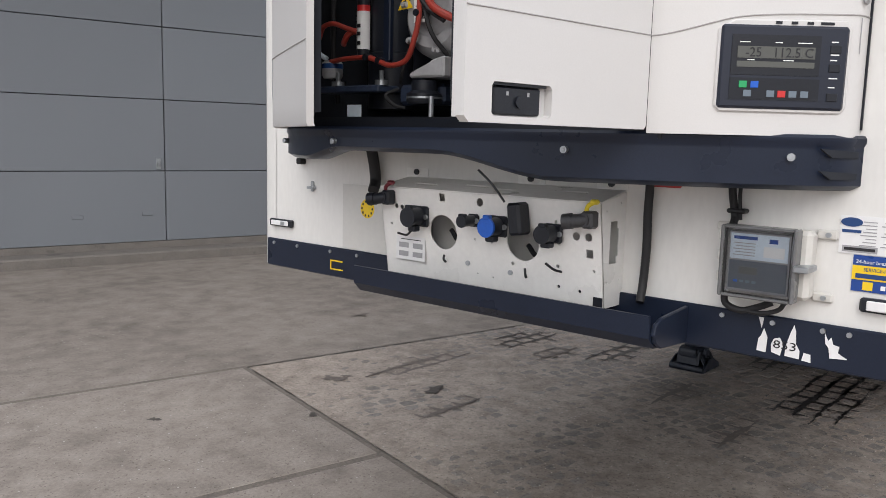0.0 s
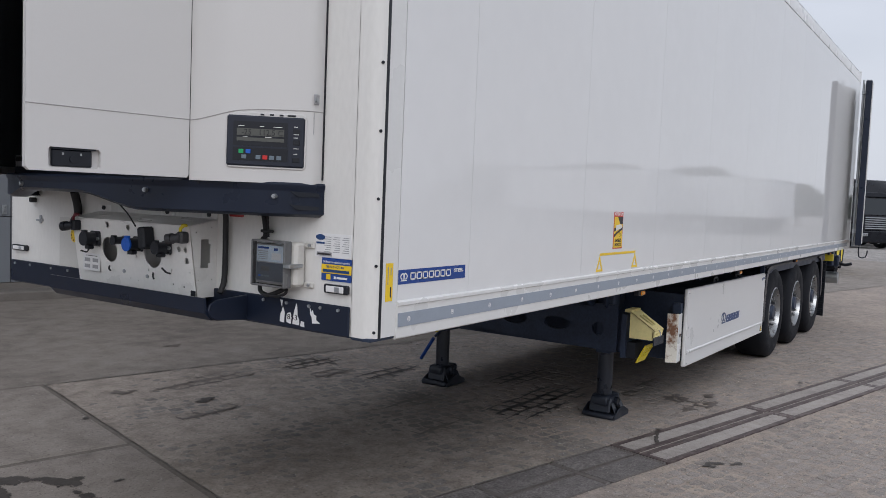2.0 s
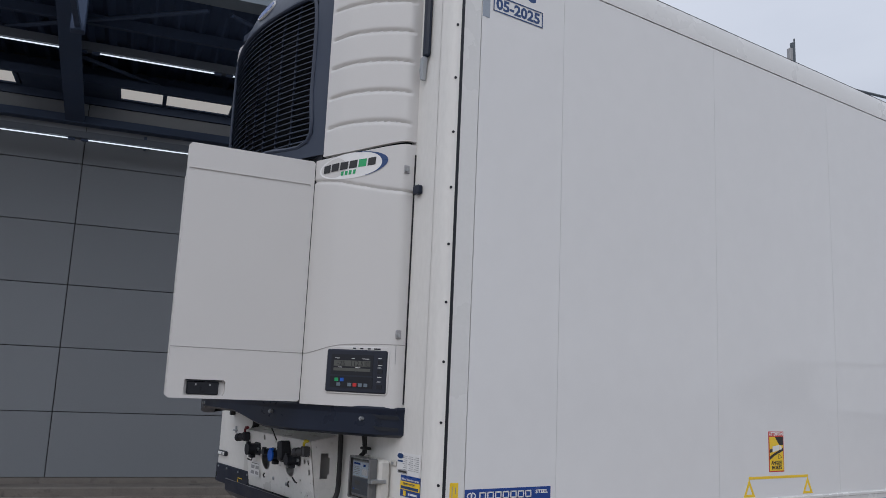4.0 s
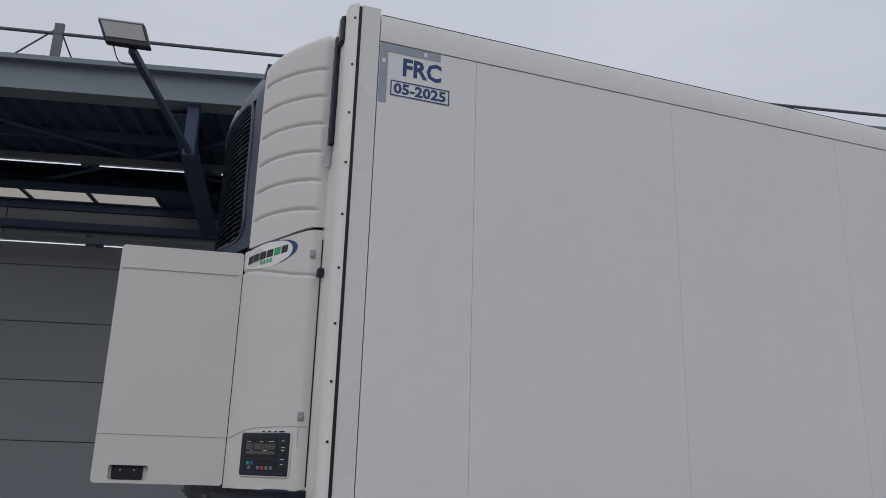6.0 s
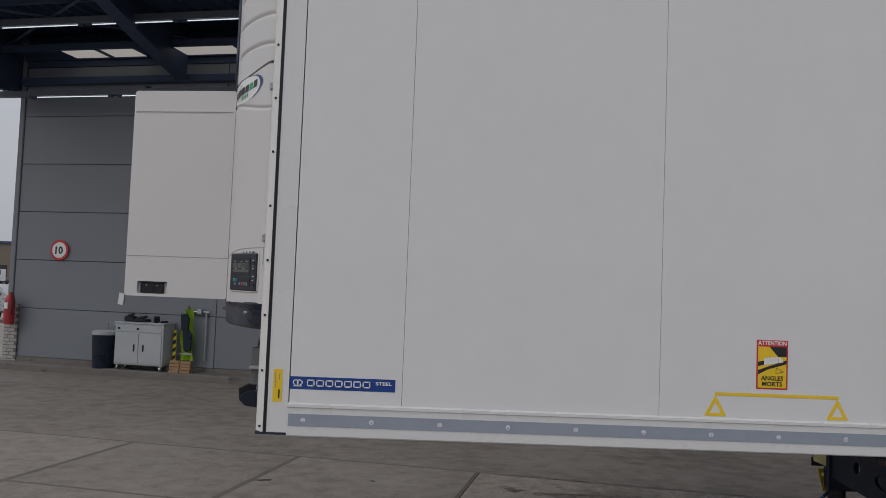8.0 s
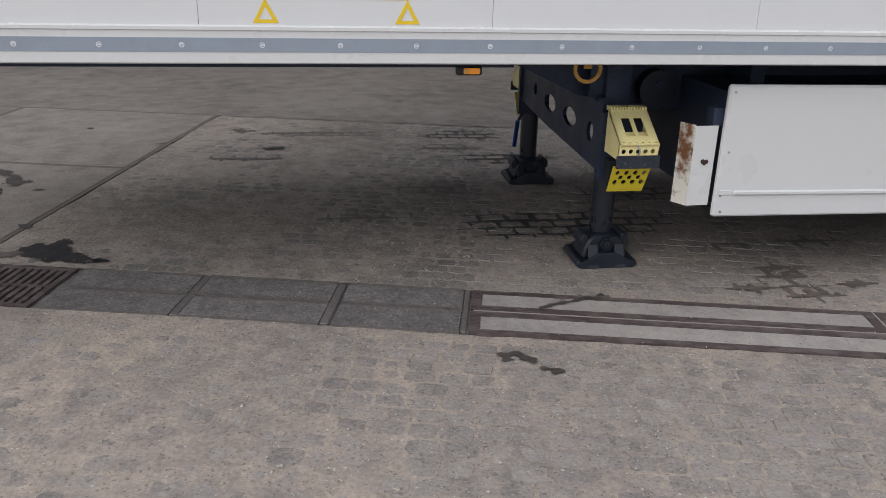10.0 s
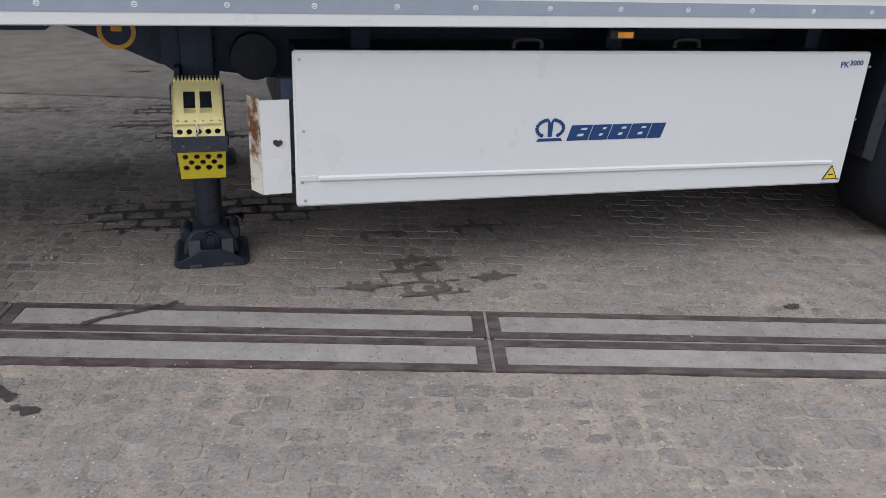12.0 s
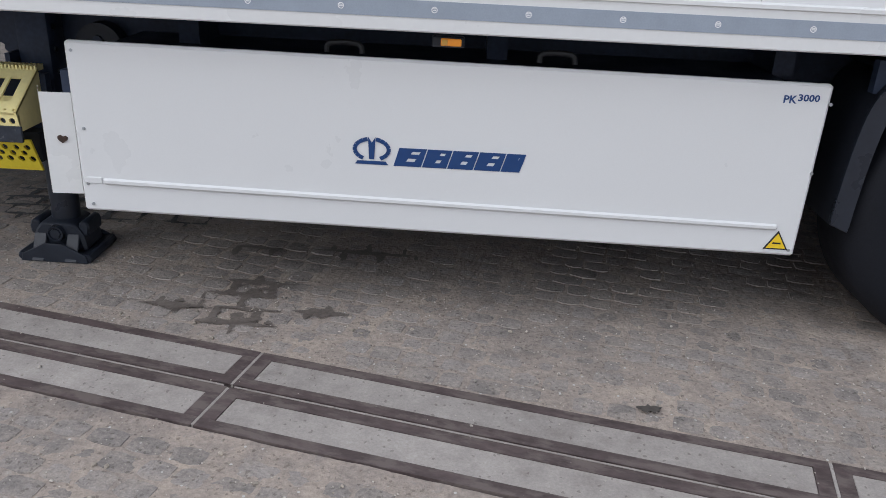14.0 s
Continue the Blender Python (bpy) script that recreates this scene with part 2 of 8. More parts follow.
BOX_GREY = mat("pale_grey_box", (0.6, 0.585, 0.55), 0.45, var=0.06, scale=8.0)
BOX_WHITE = mat("white_sheet_metal", (0.81, 0.8, 0.775), 0.35, var=0.05, stain=(0.42, 0.36, 0.28), stain_at=0.7, stain_scale=7.0, bump=0.03)
SHROUD = mat("navy_grille_plastic", (0.026, 0.037, 0.066), 0.4, var=0.12, scale=6.0, fine=220.0, bump=0.05)
SKIRT = mat("dark_blue_plastic", (0.012, 0.0175, 0.034), 0.34, var=0.15, scale=6.0, fine=220.0, bump=0.05, stain=(0.025, 0.031, 0.045), stain_at=0.7, stain_scale=5.0, shine=0.3)
BLACK = mat("black_plastic", (0.013, 0.015, 0.021), 0.4, var=0.2, fine=150.0, bump=0.08, shine=0.35)
# Black for foam linings, and for shade painted into gaps and holes.
VOID = mat("black_foam", (0.012, 0.015, 0.022), 0.85, var=0.2)
RUBBER = mat("tyre_rubber", (0.01, 0.011, 0.015), 0.7, var=0.3, scale=9.0, fine=160.0, bump=0.2, stain=(0.026, 0.025, 0.025), stain_at=0.68, stain_scale=6.0, shine=0.18)
CHASSIS = mat("dark_chassis_paint", (0.028, 0.039, 0.068), 0.45, var=0.3, scale=5.0, bump=0.1, stain=(0.02, 0.022, 0.028), stain_at=0.66, stain_scale=4.0, shine=0.3)
STEEL = mat("galvanised_steel", (0.42, 0.44, 0.46), 0.42, metal=0.85, var=0.12, scale=9.0, bump=0.06)
ALLOY = mat("aluminium_rim", (0.4, 0.41, 0.42), 0.3, metal=1.0, var=0.12, scale=12.0, stain=(0.12, 0.11, 0.1), stain_at=0.6, stain_scale=9.0)
TAPE = mat("grey_reflective_tape", (0.3, 0.34, 0.4), 0.4, var=0.08, scale=14.0, fine=240.0, bump=0.1)
FOOT_STEEL = mat("dull_black_foot_steel", (0.011, 0.015, 0.025), 0.5, var=0.3, scale=9.0, bump=0.15, stain=(0.035, 0.033, 0.034), stain_at=0.68, stain_scale=9.0)
LEG_PAINT = mat("satin_black_leg_paint", (0.016, 0.02, 0.03), 0.32, var=0.2, scale=8.0, bump=0.05, stain=(0.06, 0.06, 0.065), stain_at=0.7, stain_scale=9.0)
SEAM = mat("dark_seam", (0.03, 0.032, 0.036), 0.7)
YELLOW = mat("yellow_plastic", (0.88, 0.77, 0.36), 0.5, var=0.08, scale=9.0, stain=(0.3, 0.26, 0.14), stain_at=0.68, stain_scale=9.0)
YELLOW_VIVID = mat("yellow_vivid_plastic", (0.75, 0.6, 0.03), 0.45, var=0.1)
AMBER = mat("amber_lens", (0.85, 0.3, 0.02), 0.2, var=0.08, coat=0.5)
RING_YELLOW = mat("ochre_paint", (0.5, 0.27, 0.04), 0.5, var=0.2, scale=12.0)
BLUE_STICKER = mat("blue_film", (0.012, 0.055, 0.26), 0.3, var=0.05)
NAVY_PRINT = mat("navy_print", (0.012, 0.05, 0.17), 0.35, var=0.05)
YEL_STICKER = mat("yellow_film", (0.85, 0.58, 0.02), 0.35, var=0.05)
WHITE_STICKER = mat("white_film", (0.78, 0.78, 0.78), 0.35, var=0.04)
RED_STICKER = mat("red_film", (0.55, 0.03, 0.03), 0.35, var=0.05)
INK = mat("black_print", (0.015, 0.015, 0.018), 0.4)
GREY_PRINT = mat("grey_print", (0.34, 0.34, 0.35), 0.5)
RUST = mat("rusty_white_paint", (0.7, 0.67, 0.6), 0.5, var=0.1, stain=(0.16, 0.07, 0.03), stain_at=0.505, stain_scale=9.0, bump=0.2)
HOLE_RUST = mat("brown_hole_rust", (0.05, 0.028, 0.02), 0.8, var=0.3, scale=30.0)
BROWN_STEEL = mat("brown_rusted_steel", (0.085, 0.062, 0.06), 0.65, metal=0.1, var=0.5, scale=14.0, bump=0.25, stain=(0.14, 0.112, 0.103), stain_at=0.47, stain_scale=16.0, stretch=(0.5, 1, 1))
PLATE_BAR = mat("dull_worn_steel", (0.16, 0.142, 0.132), 0.55, metal=0.2, var=0.35, scale=12.0, bump=0.2, stain=(0.09, 0.07, 0.062), stain_at=0.6, stain_scale=9.0)
DARK_PLATE = gritty("dark_worn_plate", (0.105, 0.094, 0.09), (0.17, 0.154, 0.147), (0.235, 0.216, 0.205), 2.2, 60.0, 0.01, 0.6, 0.004, 0.12)
CH_CONC = gritty("channel_concrete", (0.25, 0.223, 0.205), (0.325, 0.294, 0.27), (0.38, 0.345, 0.317), 1.6, 110.0, 0.006, 0.88, 0.002, 0.05, grain=0.12)
SLAB = gritty("worn_concrete_slab", (0.176, 0.152, 0.133), (0.254, 0.222, 0.195), (0.306, 0.27, 0.238), 0.7, 60.0, 0.03, 0.88, 0.004, 0.1, grain=0.16)
APRON = gritty("swept_concrete_apron", (0.152, 0.131, 0.114), (0.228, 0.199, 0.174), (0.288, 0.254, 0.226), 0.6, 50.0, 0.03, 0.9, 0.004, grain=0.16)
SAND = gritty("sandy_grit", (0.206, 0.18, 0.163), (0.318, 0.267, 0.23), (0.42, 0.347, 0.284), 1.1, 50.0, 0.04, 0.95, 0.008, dust=(0.245, 0.23, 0.222), dust_at=(0.57, 0.72), dust_scale=11.0, grain=0.22, smear=(0.52, 0.5, 0.47), chip=(0.5, 0.48, 0.45))
DARK_DIRT = gritty("grimy_paving_dirt", (0.2, 0.17, 0.146), (0.315, 0.27, 0.232), (0.4, 0.344, 0.297), 0.9, 36.0, 0.06, 0.88, 0.008, dust=(0.19, 0.16, 0.136), dust_at=(0.53, 0.7), dust_scale=3.6, grain=0.2)
COBBLE = gritty("worn_cobble", (0.192, 0.171, 0.158), (0.255, 0.227, 0.209), (0.32, 0.283, 0.26), 1.6, 70.0, 0.04, 0.86, 0.006, 0.17, (0.32, 0.278, 0.243), grain=0.24, dust_at=(0.45, 0.62), dust_scale=9.0)
COBBLE_DARK = gritty("grimy_cobble", (0.13, 0.122, 0.117), (0.19, 0.176, 0.165), (0.25, 0.232, 0.216), 1.6, 60.0, 0.06, 0.8, 0.006, 0.16, (0.24, 0.21, 0.185), grain=0.22, dust_at=(0.42, 0.62), dust_scale=6.0)
YARD = gritty("yard_paving", (0.19, 0.176, 0.164), (0.265, 0.247, 0.23), (0.33, 0.308, 0.284), 0.2, 5.0, 0.0, 0.9, 0.02)
WET = mat("wet_stain", (0.07, 0.06, 0.053), 0.6, var=0.35, scale=12.0, fine=60.0, bump=0.3)
BAND_STEEL = mat("scuffed_dark_steel", (0.03, 0.036, 0.05), 0.5, metal=0.3, var=0.4, scale=12.0, bump=0.2, stain=(0.14, 0.14, 0.145), stain_at=0.56, stain_scale=40.0)
OIL = mat("black_oil", (0.028, 0.025, 0.025), 0.45, var=0.4, scale=14.0, fine=60.0, bump=0.3)
DAMP = mat("damp_stain", (0.14, 0.118, 0.103), 0.6, var=0.4, scale=20.0, fine=70.0, bump=0.3)
JOINT = mat("dirty_joint_fill", (0.15, 0.129, 0.112), 0.95, var=0.4, scale=9.0, fine=70.0, bump=0.5, stain=(0.15, 0.132, 0.115), stain_at=0.6, stain_scale=5.0)
KERB = mat("kerb_concrete", (0.17, 0.155, 0.14), 0.9, var=0.25, scale=4.0, bump=0.4, stain=(0.08, 0.075, 0.07), stain_at=0.58, stain_scale=3.0)
WALL = mat("grey_wall_panel", (0.188, 0.202, 0.224), 0.5, var=0.05, scale=0.6, fine=400.0, bump=0.06, stain=(0.2, 0.205, 0.215), stain_at=0.66, stain_scale=0.9, stretch=(1, 1, 0.4), spread=0.04)
RAIL_PAINT = mat("grey_lamp_rail_paint", (0.09, 0.105, 0.13), 0.5, var=0.1)
FRAME = mat("dark_steel_frame", (0.043, 0.064, 0.115), 0.55, var=0.12, bump=0.05, shine=0.3)
POST_STEEL = mat("weathered_post_steel", (0.1, 0.115, 0.13), 0.5, metal=0.3, var=0.15, scale=6.0)
FASCIA = mat("blue_grey_fascia", (0.17, 0.205, 0.24), 0.5, var=0.08, scale=2.0, bump=0.04)
DECK = mat("dark_roof_deck", (0.046, 0.07, 0.13), 0.8, var=0.12, bump=0.04, shine=0.2)
BRICK = mat("pale_brick", (0.4, 0.38, 0.35), 0.85, var=0.2, scale=8.0, bump=0.4)
CABINET = mat("grey_enamel", (0.42, 0.44, 0.46), 0.4, var=0.06)
CARD = mat("cardboard", (0.36, 0.22, 0.12), 0.8, var=0.15)
HIVIS = mat("hi_vis_cloth", (0.5, 0.75, 0.05), 0.8, var=0.2)
CABLE = mat("black_cable", (0.012, 0.012, 0.014), 0.6, var=0.2)
RED_CABLE = mat("red_cable", (0.36, 0.045, 0.03), 0.5, var=0.25, scale=20.0)
BLUE_PLASTIC = mat("blue_socket_plastic", (0.01, 0.1, 0.5), 0.4)
RED_PLASTIC = mat("red_plastic", (0.4, 0.03, 0.03), 0.45)
RED_GRIP = mat("faded_dark_red_plastic", (0.17, 0.02, 0.03), 0.5, var=0.2)
COUPLING = mat("dull_cast_coupling", (0.07, 0.07, 0.075), 0.5, metal=0.4, var=0.25, scale=30.0)
CRANK_BLUE = mat("worn_blue_grip", (0.01, 0.05, 0.24), 0.45, var=0.2)
PANEL_BLUE = mat("dark_panel_plastic", (0.008, 0.012, 0.026), 0.4, var=0.1, fine=200.0, bump=0.04)
LCD = mat("lcd_panel", (0.085, 0.088, 0.08), 0.25, var=0.05)
BTN = mat("grey_button", (0.14, 0.18, 0.22), 0.4)
GREEN = mat("green_print", (0.02, 0.35, 0.12), 0.4)
CLEAR = glass("clear_cover", (0.8, 0.82, 0.85), 0.08)
GLASS_DARK = mat("dark_window_glass", (0.02, 0.025, 0.03), 0.05, var=0.05, bump=0)
PAPER = mat("blue_print_paper", (0.6, 0.68, 0.75), 0.6)
LEAF = mat("dark_leaf", (0.112, 0.13, 0.102), 0.7, var=0.35, scale=1.5, spread=0.2)
BARK = mat("bark", (0.1, 0.08, 0.06), 0.9, var=0.25)
TUBE_LIGHT = glow("tube_light", (0.9, 0.97, 1.0), 0.75)
# Panes emit light in place of daylight coming through the roof.
PANE_GLOW = glow("daylit_pane", (0.62, 0.58, 0.52), 0.48)
RED_PAINT = mat("red_truck_paint", (0.5, 0.02, 0.02), 0.25, coat=0.5, var=0.05)
BLACK_PAINT = mat("black_truck_paint", (0.006, 0.007, 0.011), 0.3, coat=0.0, shine=0.3, var=0.05)
WHITE_PAINT = mat("white_truck_paint", (0.72, 0.73, 0.74), 0.28, coat=0.4, var=0.04)
SILVER_PAINT = mat("silver_car_paint", (0.45, 0.46, 0.47), 0.3, metal=0.5, var=0.05)


# ---- building helpers ----
def mesh(name, bm, material, smooth=35):
    bmesh.ops.recalc_face_normals(bm, faces=bm.faces)
    me = bpy.data.meshes.new(name)
    bm.to_mesh(me)
    bm.free()
    me.materials.append(material)
    if smooth:
        me.shade_smooth()
        me.set_sharp_from_angle(angle=radians(smooth))
    return me


def part(name, bm, material, parent, label="", smooth=35):
    """One mesh as a part of a thing or of another part."""
    ob = new(name, mesh(name, bm, material, smooth))
    ob.parent = parent
    if label:
        tagged(ob, label)
    return ob


def thing(name, label, category, group="", kind="", at=(0, 0, 0), turn=0.0):
    ob = new(name)
    ob.empty_display_size = 0.2
    ob.matrix_basis = pose(*at, rz=turn)
    return tagged(ob, label, category, group, kind)


def whole(name, bm, material, label, category, kind="", at=None, turn=0.0, smooth=35):
    ob = new(name, mesh(name, bm, material, smooth))
    if at:
        ob.matrix_basis = pose(*at, rz=turn)
    return tagged(ob, label, category, "", kind)


def box(bm, x0, x1, y0, y1, z0, z1, bev=0.0, seg=1):
    vs = [bm.verts.new(p) for p in ((x0, y0, z0), (x1, y0, z0), (x1, y1, z0), (x0, y1, z0), (x0, y0, z1), (x1, y0, z1), (x1, y1, z1), (x0, y1, z1))]
    fs = [bm.faces.new([vs[i] for i in f]) for f in ((0, 3, 2, 1), (4, 5, 6, 7), (0, 1, 5, 4), (1, 2, 6, 5), (2, 3, 7, 6), (3, 0, 4, 7))]
    if bev:
        edges = list({e for f in fs for e in f.edges})
        bmesh.ops.bevel(bm, geom=edges, offset=bev, segments=seg, profile=0.5, affect="EDGES", clamp_overlap=True)
    return bm


def boxes(*rows):
    bm = bmesh.new()
    for r in rows:
        box(bm, *r)
    return bm


def prism(bm, pts, axis, a, b, bev=0.0):
    """A polygon pushed along an axis: x takes (y, z), y takes (x, z), z takes (x, y)."""
    def at(p, h):
        return {"x": (h, p[0], p[1]), "y": (p[0], h, p[1]), "z": (p[0], p[1], h)}[axis]
    lo, hi = [bm.verts.new(at(p, a)) for p in pts], [bm.verts.new(at(p, b)) for p in pts]
    fs = [bm.faces.new(lo), bm.faces.new(hi[::-1])]
    for i in range(len(pts)):
        j = (i + 1) % len(pts)
        fs.append(bm.faces.new((lo[i], hi[i], hi[j], lo[j])))
    if bev:
        bmesh.ops.bevel(bm, geom=list({e for f in fs for e in f.edges}), offset=bev, segments=1, profile=0.5, affect="EDGES", clamp_overlap=True)
    return bm


def rod(bm, p0, p1, r, n=12, r2=None):
    p0, p1 = Vector(p0), Vector(p1)
    d = (p1 - p0).normalized()
    a = d.orthogonal().normalized()
    b = d.cross(a)
    r2 = r if r2 is None else r2
    ring = lambda p, q: [bm.verts.new(p + (a * math.cos(2 * math.pi * i / n) + b * math.sin(2 * math.pi * i / n)) * q) for i in range(n)]
    lo, hi = ring(p0, r), ring(p1, r2)
    bm.faces.new(lo[::-1])
    bm.faces.new(hi)
    for i in range(n):
        bm.faces.new((lo[i], lo[(i + 1) % n], hi[(i + 1) % n], hi[i]))
    return bm


def smooth_path(pts, steps=6):
    pts = [Vector(p) for p in pts]
    ext = [2 * pts[0] - pts[1]] + pts + [2 * pts[-1] - pts[-2]]
    out = []
    for i in range(1, len(ext) - 2):
        p0, p1, p2, p3 = ext[i - 1:i + 3]
        for k in range(steps):
            t = k / steps
            out.append(0.5 * ((2 * p1) + (p2 - p0) * t + (2 * p0 - 5 * p1 + 4 * p2 - p3) * t * t + (3 * p1 - p0 - 3 * p2 + p3) * t ** 3))
    return out + [pts[-1]]


def tube(bm, pts, r, n=8, steps=6):
    path = smooth_path(pts, steps) if steps > 1 else [Vector(p) for p in pts]
    prev, rings = None, []
    for i, p in enumerate(path):
        d = (path[min(i + 1, len(path) - 1)] - path[max(i - 1, 0)]).normalized()
        a = d.orthogonal() if prev is None else prev - d * prev.dot(d)
        a.normalize()
        prev = a
        b = d.cross(a)
        rings.append([bm.verts.new(p + (a * math.cos(2 * math.pi * k / n) + b * math.sin(2 * math.pi * k / n)) * r) for k in range(n)])
    for p, q in zip(rings, rings[1:]):
        for k in range(n):
            bm.faces.new((p[k], p[(k + 1) % n], q[(k + 1) % n], q[k]))
    bm.faces.new(rings[0][::-1])
    bm.faces.new(rings[-1])
    return bm


def lathe(bm, prof, c, n=48, axis="y", closed=True):
    """prof: (offset along the axis, radius) round the centre c."""
    rings = []
    for o, r in prof:
        ring = []
        for i in range(n):
            s, t = r * math.cos(2 * math.pi * i / n), r * math.sin(2 * math.pi * i / n)
            p = {"y": (s, o, t), "x": (o, s, t), "z": (s, t, o)}[axis]
            ring.append(bm.verts.new(Vector(c) + Vector(p)))
        rings.append(ring)
    pairs = list(zip(rings, rings[1:])) + ([(rings[-1], rings[0])] if closed else [])
    for p, q in pairs:
        for k in range(n):
            bm.faces.new((p[k], p[(k + 1) % n], q[(k + 1) % n], q[k]))
    return bm


def shell(bm, plan, zs, thick, push=None):
    """An upright curved sheet over a plan line, with inward thickness. push(s, z) moves the face outwards; s goes 0 to 1 along the line."""
    plan = [Vector((p[0], p[1], 0)) for p in plan]
    n = len(plan)
    nor = []
    for i in range(n):
        d = (plan[min(i + 1, n - 1)] - plan[max(i - 1, 0)]).normalized()
        nor.append(Vector((d.y, -d.x, 0)))
    length = [0.0]
    for a, b in zip(plan, plan[1:]):
        length.append(length[-1] + (b - a).length)
    grid, back = [], []
    for i in range(n):
        s = length[i] / length[-1]
        col, cob = [], []
        for z in zs(s) if callable(zs) else zs:
            o = push(s, z) if push else 0.0
            col.append(bm.verts.new(plan[i] + nor[i] * o + Vector((0, 0, z))))
            cob.append(bm.verts.new(plan[i] - nor[i] * (thick - min(o, 0)) + Vector((0, 0, z))))
        grid.append(col)
        back.append(cob)
    m = len(grid[0])
    for i in range(n - 1):
        for j in range(m - 1):
            bm.faces.new((grid[i][j], grid[i + 1][j], grid[i + 1][j + 1], grid[i][j + 1]))
            bm.faces.new((back[i][j], back[i][j + 1], back[i + 1][j + 1], back[i + 1][j]))
        bm.faces.new((grid[i][0], back[i][0], back[i + 1][0], grid[i + 1][0]))
        bm.faces.new((grid[i][-1], grid[i + 1][-1], back[i + 1][-1], back[i][-1]))
    for j in range(m - 1):
        bm.faces.new((grid[0][j], grid[0][j + 1], back[0][j + 1], back[0][j]))
        bm.faces.new((grid[-1][j], back[-1][j], back[-1][j + 1], grid[-1][j + 1]))
    return bm


def circle(cx, cy, r, n=24):
    return [(cx + r * math.cos(2 * math.pi * i / n), cy + r * math.sin(2 * math.pi * i / n)) for i in range(n)]


def holed(bm, outer, holes, put, thick):
    """A sheet with holes: polygons in (a, b), laid out by put(a, b, depth)."""
    edges = []
    for loop in [outer] + holes:
        vs = [bm.verts.new(put(a, b, 0.0)) for a, b in loop]
        edges += [bm.edges.new((vs[i], vs[(i + 1) % len(vs)])) for i in range(len(vs))]
    got = bmesh.ops.triangle_fill(bm, edges=edges, use_beauty=True)
    faces = [g for g in got["geom"] if isinstance(g, bmesh.types.BMFace)]
    out = bmesh.ops.extrude_face_region(bm, geom=faces)
    step = Vector(put(0, 0, thick)) - Vector(put(0, 0, 0))
    bmesh.ops.translate(bm, verts=[g for g in out["geom"] if isinstance(g, bmesh.types.BMVert)], vec=step)
    return bm


def words(name, text, size, put, material, parent, width=None, label="", bold=0.0):
    """Flat lettering in the built-in font. put: a matrix from text plane to world."""
    cu = bpy.data.curves.new(name, "FONT")
    cu.body, cu.size, cu.extrude, cu.resolution_u = text, size, 0.0004, 2
    cu.offset = bold
    tmp = bpy.data.objects.new(name, cu)
    me = bpy.data.meshes.new_from_object(tmp)
    bpy.data.objects.remove(tmp)
    xs = [v.co.x for v in me.vertices]
    x0, x1 = min(xs), max(xs)
    k = width / (x1 - x0) if width else 1.0
    me.transform(Matrix.Translation((0, 0, 0)) @ Matrix.Diagonal((k, 1, 1, 1)) @ Matrix.Translation((-x0, 0, 0)))
    me.transform(put)
    me.materials.clear()
    me.materials.append(material)
    ob = new(name, me)
    ob.parent = parent
    if label:
        tagged(ob, label)
    return ob


def on_side(x, z, y=-0.004):
    """Text plane on the trailer's long side."""
    return Matrix.Translation((x, y, z)) @ Matrix.Rotation(radians(90), 4, "X")


def on_front(y, z, x=-0.004):
    """Text plane on the trailer's front."""
    return Matrix.Translation((x, y, z)) @ Matrix.Rotation(radians(-90), 4, "Z") @ Matrix.Rotation(radians(90), 4, "X")


# The yard and the building stand turned to the trailer.
TURN = -13.5
YARDM = Matrix.Rotation(radians(TURN), 4, "Z")


def yard(u, v, z=0.0):
    return YARDM @ Vector((u, v, z))


# ---- ground ----
def sheet(bm, u0, u1, v0, v1, z, n=1, m=1):
    vs = [[bm.verts.new(yard(u0 + (u1 - u0) * i / n, v0 + (v1 - v0) * j / m, z)) for j in range(m + 1)] for i in range(n + 1)]
    for i in range(n):
        for j in range(m):
            bm.faces.new((vs[i][j], vs[i + 1][j], vs[i + 1][j + 1], vs[i][j + 1]))
    return bm


whole("ground", sheet(bmesh.new(), -900, 900, -900, 900, -0.012, 12, 12), YARD, "wide grey paved truck yard reaching the horizon", "ground", "structure")
SU = [-2.6 + 0.05 * k for k in range(88)] + [1.8 + 0.013 * k for k in range(485)] + [8.105 + 0.05 * k for k in range(60)]
SV = [-4.4 + 0.05 * k for k in range(42)] + [-2.3 + 0.013 * k for k in range(212)] + [0.46, 0.94] + [0.98 + 0.04 * k for k in range(94)]


def sand_height(u, v):
    """Sand lies in drifts over the stones: high where it buries them, low where they show."""
    return -0.0014 + 0.0038 * min(1.0, max(0.0, (2.9 - u) / 1.3)) + 0.0046 * noise.noise(Vector((u * 1.1, v * 1.6, 3.1))) + 0.0031 * noise.noise(Vector((u * 6.3, v * 6.3, 8.7))) + 0.0026 * noise.noise(Vector((u * 19.0, v * 19.0, 1.7))) + 0.0018 * noise.noise(Vector((u * 47.0, v * 47.0, 5.2)))


